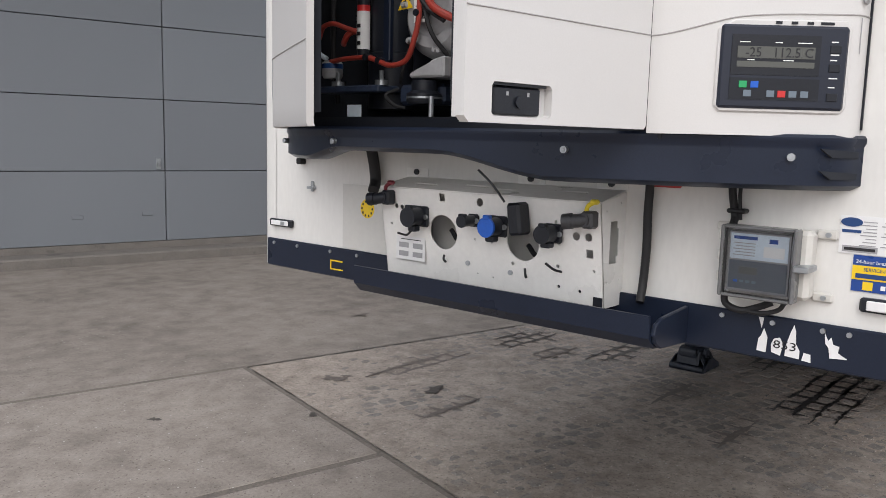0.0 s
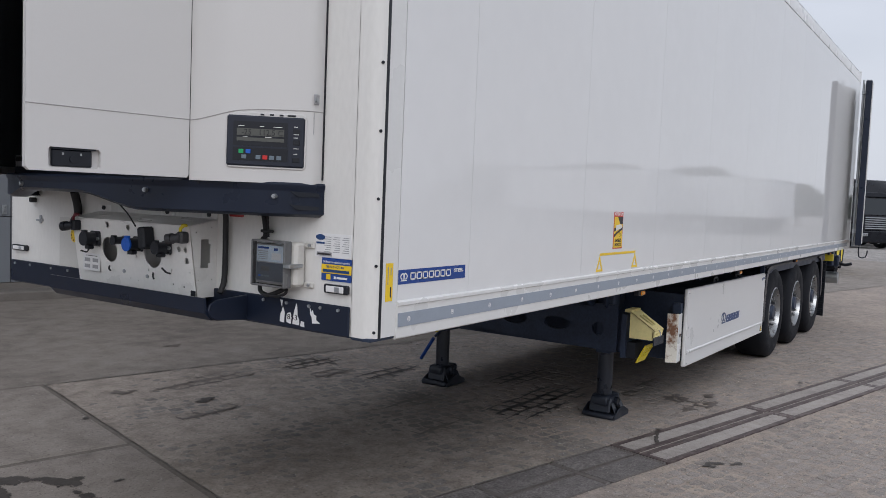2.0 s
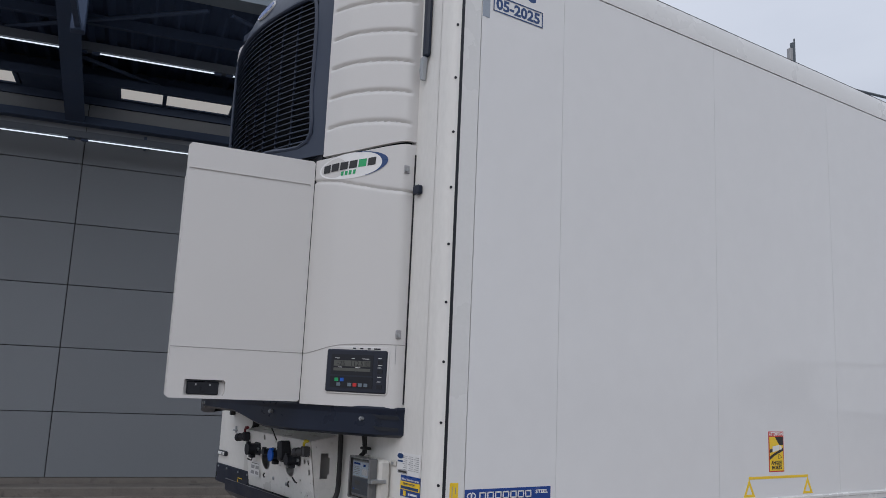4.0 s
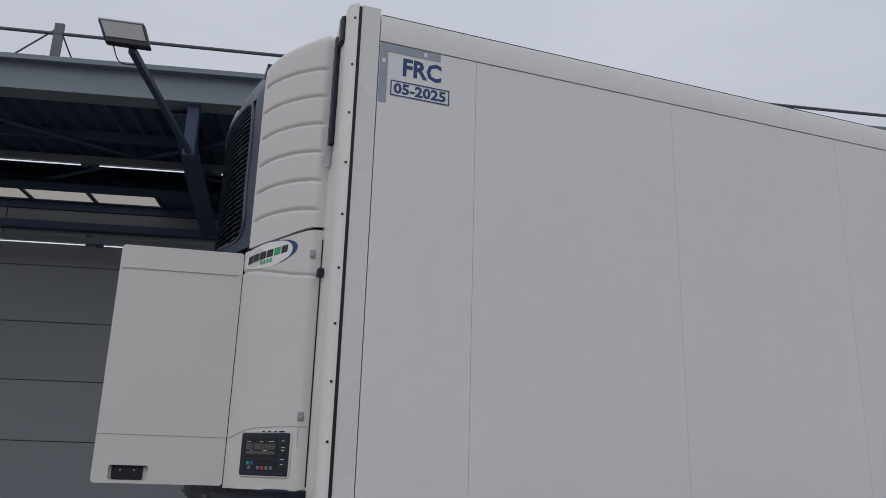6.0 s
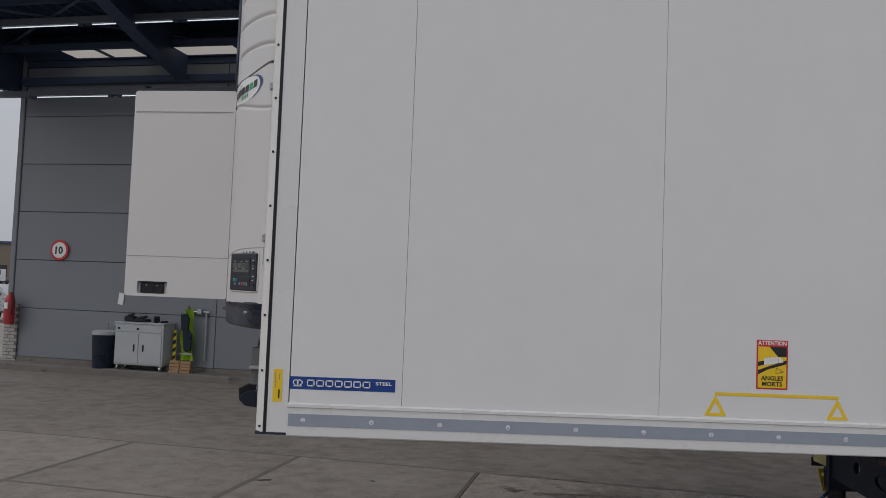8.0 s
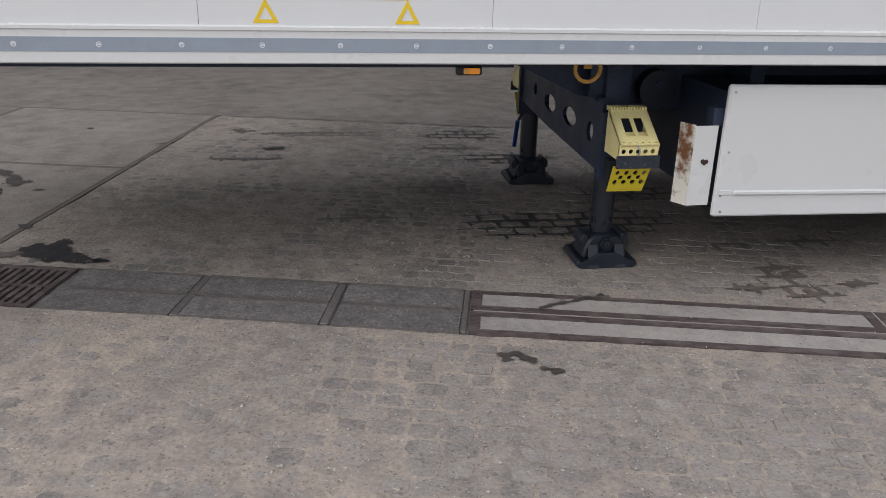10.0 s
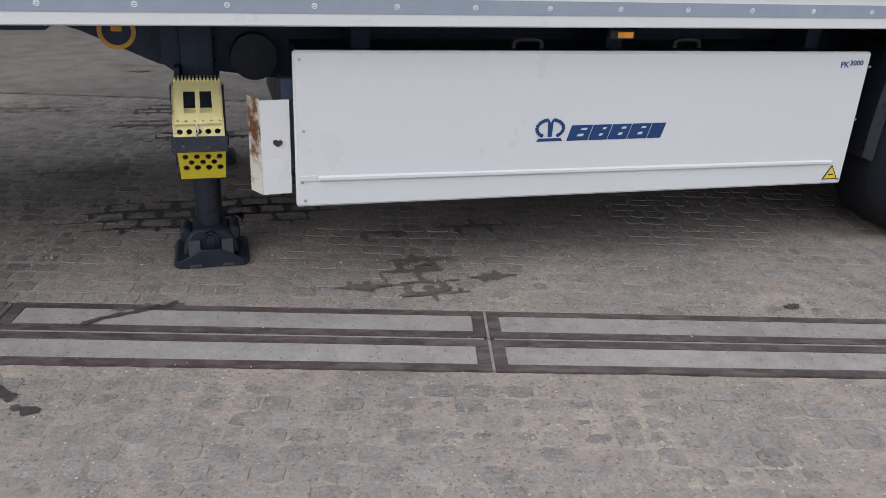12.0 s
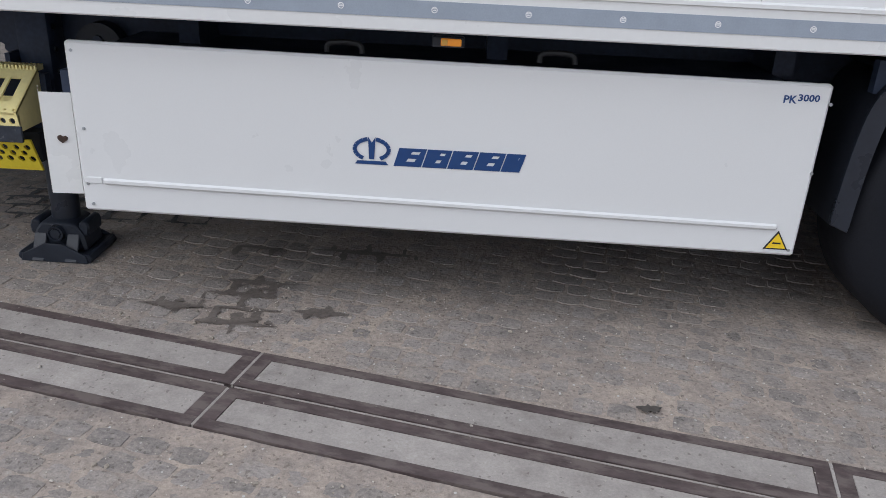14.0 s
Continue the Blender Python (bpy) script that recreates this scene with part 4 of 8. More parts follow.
# the other door stands ajar
LEFT = fine([(0.0, 2.27), (-0.1, 2.25), (-0.2, 2.19), (-0.3, 2.08), (-0.4, 1.945), (-0.56, 1.67), (-0.7, 1.42)], 4)
bm = shell(bmesh.new(), LEFT, [1.712, 1.72] + [1.77 + 0.03 * k for k in range(36)] + [2.842, 2.85], 0.02, lambda s, z: -0.004 if z < 1.715 or z > 2.845 else 0.0)
door_l = part("service_door", bm, UNIT_WHITE, unit, "white curved service door standing ajar")
bm = shell(bmesh.new(), [(x + 0.022, y + 0.012) for x, y in LEFT[6:]], [1.75, 2.84], 0.03)
part("door_lining", bm, VOID, door_l, "black foam lining")
bm = bmesh.new()
lab = [(-0.16, 2.218), (-0.2, 2.192), (-0.25, 2.14), (-0.27, 2.117)]
for k in range(3):
    (a, b), (c, d) = lab[k], lab[k + 1]
    vs = [bm.verts.new(p) for p in ((a - 0.003, b + 0.003, 1.81), (c - 0.003, d + 0.003, 1.81), (c - 0.003, d + 0.003, 1.955), (a - 0.003, b + 0.003, 1.955))]
    bm.faces.new(vs)
bmesh.ops.remove_doubles(bm, verts=bm.verts[:], dist=0.0005)
part("door_label", bm, PAPER, door_l)
# The crease's shade on this door, again as a grey tube.
bm = bmesh.new()
tube(bm, [(x - 0.0005, y + 0.0005, 1.985 - 0.05 / (1 + math.exp(-(k / (len(LEFT) - 1) - 0.45) * 18))) for k, (x, y) in enumerate(LEFT)], 0.0018, 6, 2)
part("door_crease", bm, CREASE_SHADE, door_l)

SKIRT_PLAN = [(0.0, 0.25), (-0.07, 0.285), (-0.137, 0.36), (-0.24, 0.54), (-0.33, 0.74), (-0.372, 0.9), (-0.41, 1.1), (-0.425, 1.275), (-0.425, 1.5), (-0.41, 1.68), (-0.34, 1.9), (-0.2, 2.12), (-0.08, 2.26), (0.0, 2.3)]


def skirt_rows(s):
    y = 0.25 + 2.05 * s
    t = min(1, max(0, (y - 0.9) / 0.32))
    low = 1.588 + 0.058 * t * t * (3 - 2 * t)
    t = min(1, max(0, (y - 1.55) / 0.2))
    low -= 0.035 * t * t * (3 - 2 * t)
    return [low, low + 0.012, low + 0.025, 1.682, 1.69, 1.7, 1.71, 1.717]


bm = shell(bmesh.new(), fine(SKIRT_PLAN[::-1], 5), lambda s: skirt_rows(1 - s), 0.05, lambda s, z: -0.02 if z < skirt_rows(1 - s)[0] + 0.005 else (0.006 if 1.695 < z < 1.712 else 0.0))
part("lower_skirt", bm, SKIRT, unit, "dark blue-grey moulded lower skirt")

# ---- underside ----
part("kingpin_plate", boxes((0.4, 3.2, 0.5, 2.05, 1.05, 1.14)), CHASSIS, trailer)
for y in (0.7, 1.75):
    bm = bmesh.new()
    outer = [(2.95, 1.14), (3.3, 1.02), (3.6, 0.88), (4.2, 0.8), (10.9, 0.78), (12.1, 0.86), (12.1, 1.14)]
    holes = []
    holed(bm, outer, holes, lambda a, b, d, y=y: (a, y + d, b), 0.1)
    part("chassis_beam", bm, CHASSIS, trailer)
for x in (4.4, 5.6, 6.7, 8.1, 9.3, 10.6, 11.8):
    part("cross_member", boxes((x, x + 0.08, 0.45, 2.1, 0.98, 1.14)), CHASSIS, trailer)

# wheels
def wheel(y, s):
    w = new("wheel")
    w.parent = trailer
    bm = bmesh.new()
    lathe(bm, [(0.0, 0.29), (s * -0.006, 0.32), (s * -0.012, 0.4), (s * -0.004, 0.46), (s * 0.02, 0.5), (s * 0.05, 0.518), (s * 0.3, 0.518), (s * 0.33, 0.5), (s * 0.36, 0.42), (s * 0.36, 0.3)], (0, 0, 0), 56)
    part("tyre", bm, RUBBER, w)
    bm = bmesh.new()
    lathe(bm, [(s * -0.004, 0.292), (s * -0.008, 0.282), (s * 0.03, 0.27), (s * 0.1, 0.262), (s * 0.12, 0.24), (s * 0.1, 0.2), (s * 0.085, 0.12), (s * 0.14, 0.12), (s * 0.16, 0.26), (s * 0.2, 0.29)], (0, 0, 0), 48)
    part("rim", bm, ALLOY, w)
    bm = bmesh.new()
    lathe(bm, [(s * 0.0, 0.001), (s * 0.0, 0.075), (s * 0.03, 0.09), (s * 0.14, 0.11), (s * 0.15, 0.001)], (0, 0, 0), 24, closed=False)
    part("hub", bm, CHASSIS, w)
    for i in range(10):
        a = 2 * math.pi * i / 10
        c, q = math.cos(a), math.sin(a)
        bm = bmesh.new()
        rod(bm, (0.167 * c, s * 0.1, 0.167 * q), (0.167 * c, s * 0.015, 0.167 * q), 0.021, 6, 0.017)
        part("wheel_nut", bm, ALLOY, w)
        # Dark discs stand in for the shade inside the rim's hand holes.
        c, q = math.cos(a + 0.314), math.sin(a + 0.314)
        bm = bmesh.new()
        rod(bm, (0.213 * c, s * 0.12, 0.213 * q), (0.213 * c, s * 0.092, 0.213 * q), 0.036, 14)
        part("hand_hole", bm, VOID, w)
    return w


near, far = wheel(0.13, 1), wheel(2.42, -1)
for k, x in enumerate((7.5, 8.74, 9.98)):
    for w, y in ((near, 0.13), (far, 2.42)):
        if k == 0:
            w.matrix_basis = pose(x, y, 0.52)
        else:
            copy_thing(w, pose(x, y, 0.52))
    bm = bmesh.new()
    rod(bm, (x, 0.3, 0.52), (x, 2.3, 0.52), 0.07, 12)
    part("axle", bm, CHASSIS, trailer)

# pallet box between legs and wheels
bm = bmesh.new()
prism(bm, [(4.115, 1.033), (6.79, 1.017), (6.783, 0.376), (4.115, 0.403)], "y", 0.095, 0.13, 0.009)
locker = part("pallet_locker", bm, LOCKER_WHITE, trailer, "white side locker with blue emblem")
# Runs unseen across the full width, added to darken the cross plate's holes.
part("locker_body", boxes((4.16, 6.7, 0.13, 2.42, 0.44, 0.985)), CHASSIS, locker)

# landing legs: square outer tube, round inner tube, folded steel foot with rubber rolls
for y in (0.62, 2.2):
    leg = part("landing_leg", boxes((3.69, 3.83, y - 0.07, y + 0.07, 0.5, 1.14, 0.02, 2)), CHASSIS, trailer)
    bm = bmesh.new()
    rod(bm, (3.76, y, 0.1), (3.76, y, 0.52), 0.061, 28)
    part("inner_tube", bm, LEG_PAINT, leg, "satin black round leg tube")
    bm = bmesh.new()
    prism(bm, [(3.605, 0.0), (3.915, 0.0), (3.93, 0.02), (3.915, 0.045), (3.88, 0.036), (3.64, 0.036), (3.605, 0.045), (3.59, 0.02)], "y", y - 0.15, y + 0.11, 0.006)
    foot = part("foot", bm, FOOT_STEEL, leg, "black folded steel foot")
    for q in (-0.158, 0.108):
        bm = bmesh.new()
        prism(bm, [(3.612, 0.002), (3.908, 0.002), (3.9, 0.036), (3.8, 0.088), (3.72, 0.088), (3.62, 0.036)], "y", y + q, y + q + 0.01, 0.002)
        part("foot_plate", bm, FOOT_STEEL, foot, smooth=0)
    for x0, x1 in ((3.66, 3.715), (3.805, 3.86)):
        bm = bmesh.new()
        prism(bm, [(y - 0.165, 0.006), (y - 0.15, 0.006), (y - 0.105, 0.1), (y - 0.105, 0.12)], "x", x0, x1, 0.003)
        part("foot_gusset", bm, FOOT_STEEL, foot, smooth=0)
    bm = bmesh.new()
    prism(bm, [(3.635, 0.036), (3.885, 0.036), (3.872, 0.1), (3.852, 0.14), (3.826, 0.168), (3.694, 0.168), (3.668, 0.14), (3.648, 0.1)], "y", y - 0.1, y + 0.075, 0.012)
    part("foot_cradle", bm, FOOT_STEEL, foot)
    for x in (3.652, 3.868):
        bm = bmesh.new()
        prism(bm, [(x - 0.022, 0.1), (x + 0.022, 0.1), (x + 0.026, 0.15), (x + 0.01, 0.172), (x - 0.014, 0.168), (x - 0.026, 0.14)], "y", y - 0.08, y + 0.055, 0.008)
        part("foot_lug", bm, FOOT_STEEL, foot)
    bm = bmesh.new()
    lathe(bm, [(-0.122, 0.001), (-0.122, 0.02), (-0.116, 0.022), (-0.116, 0.027), (-0.125, 0.029), (-0.125, 0.035), (-0.09, 0.037)], (3.76, y, 0.122), 24, closed=False)
    part("foot_pin", bm, LEG_PAINT, foot)


# ---- cooling unit: controller, badges, latches ----
def plane(origin, right, up=(0, 0, 1)):
    """A local frame on a face: x to the right, y up, z out of it."""
    r = Vector(right).normalized()
    u = Vector(up)
    u = (u - r * u.dot(r)).normalized()
    m = Matrix((r, u, r.cross(u))).transposed().to_4x4()
    m.translation = Vector(origin)
    return m


def flat(bm, m):
    bmesh.ops.transform(bm, matrix=m, verts=bm.verts)
    return bm


def ellipse(a, b, n=28, cx=0.0, cy=0.0):
    return [(cx + a * math.cos(2 * math.pi * i / n), cy + b * math.sin(2 * math.pi * i / n)) for i in range(n)]


PAN = plane((-0.256, 0.509, 1.773), (0.179, -0.222, -0.002))
W, H = 0.285, 0.186
bm = bmesh.new()
prism(bm, [(-0.006, 0.006), (0.006, -0.008), (W - 0.004, -0.008), (W + 0.008, 0.006), (W + 0.008, H - 0.004), (W - 0.004, H + 0.014), (0.03, H + 0.012), (-0.006, H - 0.01)], "z", -0.03, 0.004, 0.003)
part("controller_bezel", flat(bm, PAN), UNIT_WHITE, unit)
part("controller_housing", flat(boxes((0.0, W, 0.0, H, 0.0, 0.011, 0.01)), PAN), PANEL_BLUE, unit, "dark blue control panel")
part("display_surround", flat(boxes((0.024, 0.222, 0.075, H - 0.022, 0.011, 0.0125)), PAN), BLACK, unit)
part("display", flat(boxes((0.037, 0.21, 0.112, 0.138, 0.0125, 0.0135)), PAN), LCD, unit, "grey liquid crystal display")
part("display_bar", flat(boxes((0.037, 0.21, 0.092, 0.105, 0.0125, 0.0135)), PAN), LCD, unit)
words("display_digits", "-25   112.5 C", 0.03, PAN @ Matrix.Translation((0.055, 0.115, 0.014)), INK, unit, 0.15)
part("key_field", flat(boxes((0.024, 0.225, 0.02, 0.068, 0.011, 0.0125)), PAN), BLACK, unit)
for x, y, m in ((0.045, 0.046, GREEN), (0.071, 0.046, BLUE_PLASTIC), (0.056, 0.026, BTN), (0.108, 0.026, BTN), (0.133, 0.026, RED_STICKER), (0.158, 0.026, BTN), (0.184, 0.026, BTN)):
    part("key", flat(boxes((x, x + 0.018, y, y + 0.015, 0.0125, 0.0142, 0.001)), PAN), m, unit)
for x, y, n in ((0.04, 0.146, 3), (0.12, 0.146, 2), (0.17, 0.146, 4), (0.06, 0.107, 2), (0.14, 0.107, 3)):
    part("panel_print", flat(boxes((x, x + 0.008 * n, y, y + 0.002, 0.0126, 0.013)), PAN), WHITE_STICKER, unit)
for k, y in enumerate((0.15, 0.122, 0.11, 0.07, 0.05, 0.035)):
    part("panel_print", flat(boxes((0.245, 0.26 + 0.004 * (k % 2), y, y + 0.0025, 0.0112, 0.0118)), PAN), WHITE_STICKER, unit)
for y in (0.136, 0.095, 0.03):
    part("port_cover", flat(boxes((0.243, 0.268, y - 0.01, y + 0.008, 0.011, 0.0135, 0.002)), PAN), BLACK, unit)
for k, x in enumerate((0.12, 0.155, 0.19, 0.22)):
    part("bezel_lug", flat(boxes((x, x + (0.014 if k < 3 else 0.03), H + 0.003, H + 0.009, 0.003, 0.006)), PAN), BLACK, unit)
part("serial_strip", boxes((-0.0525, -0.05, 0.2655, 0.267, 1.9, 1.98)), GREY_PRINT, unit)

# oval badge: plain shapes in the badge's colours
ARC = [Vector((x, y, 0)) for x, y in fine(SIDE_R[::-1], 4)]
ARC_AT = [0.0]
for p, q in zip(ARC, ARC[1:]):
    ARC_AT.append(ARC_AT[-1] + (q - p).length)


def on_cover(a, z, d=0.0):
    """A place on the curved side cover: a metres along it from its front edge, d off its face."""
    k = max(i for i in range(len(ARC) - 1) if ARC_AT[i] <= max(a, 0.0))
    t = (a - ARC_AT[k]) / (ARC_AT[k + 1] - ARC_AT[k])
    step = (ARC[k + 1] - ARC[k]).normalized()
    return ARC[k] + (ARC[k + 1] - ARC[k]) * t + Vector((step.y, -step.x, 0)) * d + Vector((0, 0, z))


def bent(polygon, d, n=1):
    """A flat decal laid on the cover: its outline is cut finely, turned a little and bent round."""
    bm = bmesh.new()
    pts = []
    for (a0, b0), (a1, b1) in zip(polygon, polygon[1:] + polygon[:1]):
        pts += [(a0 + (a1 - a0) * i / n, b0 + (b1 - b0) * i / n) for i in range(n)]
    ca, sa = math.cos(radians(7)), math.sin(radians(7))
    lay = [on_cover(0.21 + a * ca - b * sa, 2.802 + a * sa + b * ca, d) for a, b in pts]
    mid = Vector((sum(p[0] for p in pts) / len(pts), sum(p[1] for p in pts) / len(pts)))
    c = bm.verts.new(on_cover(0.21 + mid.x * ca - mid.y * sa, 2.802 + mid.x * sa + mid.y * ca, d))
    vs = [bm.verts.new(p) for p in lay]
    for i in range(len(vs)):
        bm.faces.new((c, vs[i], vs[(i + 1) % len(vs)]))
    return bm


part("oval_badge", bent(ellipse(0.178, 0.061, 48), 0.0015), WHITE_STICKER, unit, "white oval badge with blue and green marks")
for k in range(6):
    x = -0.155 + 0.046 * k
    part("badge_block", bent([(x, -0.014), (x + 0.039, -0.014), (x + 0.047, 0.022), (x + 0.008, 0.022)], 0.0028, 2), GREEN if k == 4 else INK, unit)
for k in range(4):
    x = -0.06 + 0.02 * k
    part("badge_mark", bent([(x, -0.042), (x + 0.013, -0.042), (x + 0.018, -0.022), (x + 0.005, -0.022)], 0.0028), GREEN, unit)
arc = [(0.178 * math.cos(a), 0.061 * math.sin(a)) for a in [radians(-70 + 8 * k) for k in range(20)]]
for k in range(19):
    (a0, b0), (a1, b1) = arc[k], arc[k + 1]
    f0, f1 = (1 - 0.17 * math.sin(math.pi * i / 19) for i in (k, k + 1))
    part("badge_swoosh", bent([(a0, b0), (a1, b1), (a1 * f1, b1 * 0.96), (a0 * f0, b0 * 0.96)], 0.0028), NAVY_PRINT, unit)
TOPB = plane((-0.38, 1.275, 3.815), (0.0, -1.0, 0.0), (0.45, 0, 1))
bm = bmesh.new()
prism(bm, ellipse(0.11, 0.05), "z", 0.0, 0.01)
part("top_badge", flat(bm, TOPB), WHITE_STICKER, unit)
bm = bmesh.new()
prism(bm, ellipse(0.1, 0.042), "z", 0.01, 0.012)
part("top_badge_field", flat(bm, TOPB), BLUE_STICKER, unit)

for z in (2.775, 2.03):
    part("cover_latch", boxes((-0.06, -0.03, 0.258, 0.266, z - 0.02, z + 0.02, 0.004)), GREY_PRINT, unit)
    bm = bmesh.new()
    rod(bm, (-0.05, 0.258, z - 0.004), (-0.05, 0.25, z - 0.004), 0.008, 10)
    part("latch_screw", bm, STEEL, unit)
part("edge_gasket", boxes((-0.006, -0.001, 0.257, 0.262, 1.73, 2.85)), BLACK, unit)
part("hose_clip", boxes((-0.03, 0.0, 0.188, 0.232, 2.655, 2.697, 0.006)), SKIRT, trailer)
part("strap_latch", boxes((-0.026, 0.0, 0.172, 0.216, 3.3, 3.88, 0.008)), SKIRT, trailer, "long dark strap latch")
bm = bmesh.new()
prism(bm, [(0.19, 3.3), (0.22, 3.3), (0.226, 3.24), (0.215, 3.19), (0.2, 3.19), (0.2, 3.24)], "x", -0.03, -0.005, 0.003)
part("latch_hook", bm, STEEL, trailer)
part("gutter_cap", boxes((-0.02, 0.04, 0.1, 0.16, 3.81, 3.96, 0.01)), BLACK, trailer)

# skirt screws, and dark patches laid on for the shade in the end slots
for x, y, z in ((-0.141, 0.371, 1.664), (-0.362, 0.843, 1.668), (-0.42, 1.62, 1.672), (-0.2, 2.13, 1.668)):
    bm = bmesh.new()
    rod(bm, (x + 0.02, y, z), (x - 0.012, y - (0.006 if y < 1 else -0.004), z), 0.009, 14)
    rod(bm, (x - 0.008, y - 0.003, z), (x - 0.016, y - 0.006, z), 0.005, 6)
    part("skirt_screw", bm, STEEL, unit)
SK = plane((-0.075, 0.288, 1.6), (0.07, -0.037, 0))
for z0, z1 in ((0.065, 0.085), (0.015, 0.035)):
    bm = bmesh.new()
    prism(bm, [(-0.055, z1), (0.06, z1 - 0.006), (0.06, z0), (-0.02, z0)], "z", 0.0, 0.006)
    part("skirt_slot", flat(bm, SK), VOID, unit)

# ---- machinery behind the doors ----
bm = bmesh.new()
lathe(bm, [(0.0, 0.001), (0.0, 0.06), (-0.02, 0.07), (-0.02, 0.1), (0.01, 0.13), (0.05, 0.138), (0.14, 0.138), (0.17, 0.1), (0.17, 0.001)], (-0.2, 1.415, 2.06), 36, "x", closed=False)
alt = part("alternator", bm, GREY_PRINT, unit, "grey generator housing")
for k in range(6):
    a = 2 * math.pi * k / 6 + 0.3
    y, z = 1.415 + 0.112 * math.cos(a), 2.06 + 0.112 * math.sin(a)
    bm = bmesh.new()
    box(bm, -0.232, -0.2, y - 0.014, y + 0.014, z - 0.01, z + 0.01, 0.004)
    rod(bm, (-0.23, y, z), (-0.24, y, z), 0.007, 6)
    part("alternator_lug", bm, GREY_PRINT, alt)
bm = bmesh.new()
prism(bm, [(1.487, 2.082), (1.55, 2.078), (1.52, 2.128)], "x", -0.228, -0.226)
tri = part("warning_triangle", bm, YEL_STICKER, unit)
bm = bmesh.new()
prism(bm, [(1.523, 2.118), (1.513, 2.1), (1.519, 2.1), (1.514, 2.086), (1.526, 2.104), (1.52, 2.104)], "x", -0.2295, -0.2282)
part("triangle_print", bm, INK, tri, smooth=0)
plate = part("rating_plate", boxes((-0.232, -0.23, 1.425, 1.478, 2.035, 2.13)), WHITE_STICKER, unit)
for k in range(7):
    part("plate_print", boxes((-0.2335, -0.2325, 1.432, 1.47 - 0.006 * (k % 3), 2.045 + 0.012 * k, 2.049 + 0.012 * k)), GREY_PRINT, plate)
bm = bmesh.new()
rod(bm, (-0.2, 1.732, 1.95), (-0.2, 1.732, 2.5), 0.021, 18)
drier = part("cylinder", bm, BLACK, unit)
for z0, z1, m in ((1.972, 2.093, WHITE_STICKER), (2.093, 2.112, RED_STICKER)):
    bm = bmesh.new()
    prism(bm, [(-0.2 + 0.0222 * math.cos(radians(a)), 1.732 + 0.0222 * math.sin(radians(a))) for a in range(140, 301, 20)], "z", z0, z1)
    part("cylinder_label", bm, m, drier)
for k, z in enumerate((1.985, 2.015, 2.04)):
    part("label_mark", boxes((-0.2235, -0.221, 1.724, 1.738, z, z + 0.012)), INK, drier)
bm = bmesh.new()
lathe(bm, [(1.78, 0.001), (1.78, 0.075), (1.96, 0.078), (1.965, 0.07), (2.45, 0.07), (2.5, 0.05), (2.5, 0.001)], (-0.12, 1.68, 0.0), 24, "z", closed=False)
part("compressor", bm, BLACK, unit)
part("engine_block", boxes((-0.12, -0.03, 0.9, 1.6, 1.76, 2.3, 0.02)), BLACK, unit)
part("engine_block", boxes((-0.16, -0.03, 0.75, 1.4, 2.3, 2.7, 0.02)), CHASSIS, unit)
part("frame_bar", boxes((-0.2, -0.18, 1.612, 1.642, 1.93, 2.8, 0.003)), SKIRT, unit)
part("frame_bar", boxes((-0.22, -0.2, 1.965, 1.995, 1.74, 2.82, 0.003)), SKIRT, unit)
for pts, r in (([(-0.2, 1.89, 1.94), (-0.21, 1.8, 1.945), (-0.22, 1.69, 1.943), (-0.225, 1.64, 1.93), (-0.235, 1.57, 1.912), (-0.24, 1.5, 1.925), (-0.25, 1.46, 1.98), (-0.25, 1.44, 2.06), (-0.25, 1.44, 2.25)], 0.0085),
               ([(-0.2, 1.952, 2.02), (-0.21, 1.92, 2.055), (-0.215, 1.865, 2.063), (-0.2, 1.81, 2.045), (-0.18, 1.765, 2.03)], 0.0085),
               ([(-0.17, 1.86, 2.0), (-0.19, 1.835, 2.005), (-0.19, 1.81, 2.03), (-0.16, 1.77, 2.045)], 0.01),
               ([(-0.23, 1.43, 2.15), (-0.25, 1.4, 2.09), (-0.26, 1.34, 2.05), (-0.2, 1.28, 2.02)], 0.012)):
    bm = bmesh.new()
    tube(bm, pts, r, 10)
    part("red_cable", bm, RED_CABLE, unit)
for y, z in ((1.69, 1.943), (1.632, 1.93), (1.445, 2.06)):
    bm = bmesh.new()
    rod(bm, (-0.236 if y > 1.5 else -0.262, y, z), (-0.21, y - 0.002, z), 0.011, 10)
    part("cable_clip", bm, BLACK, unit)
for pts, r in (([(-0.2, 1.43, 2.2), (-0.25, 1.42, 2.1), (-0.25, 1.39, 2.0), (-0.2, 1.36, 1.93)], 0.007), ([(-0.24, 1.46, 2.13), (-0.26, 1.4, 2.07), (-0.25, 1.34, 2.03)], 0.008), ([(-0.21, 1.55, 1.86), (-0.23, 1.52, 1.9), (-0.22, 1.505, 1.96)], 0.006),
               ([(-0.2, 1.57, 1.84), (-0.24, 1.585, 1.82), (-0.23, 1.56, 1.79), (-0.2, 1.54, 1.78)], 0.006), ([(-0.16, 1.9, 1.8), (-0.2, 1.88, 2.1), (-0.18, 1.84, 2.8)], 0.009)):
    bm = bmesh.new()
    tube(bm, pts, r, 8)
    part("black_hose", bm, CABLE, unit)
bm = bmesh.new()
tube(bm, [(-0.21, 1.955, 2.025), (-0.22, 1.95, 1.985), (-0.21, 1.935, 1.965), (-0.2, 1.91, 1.95)], 0.0085, 8)
part("braided_hose", bm, PAPER, unit)
bm = bmesh.new()
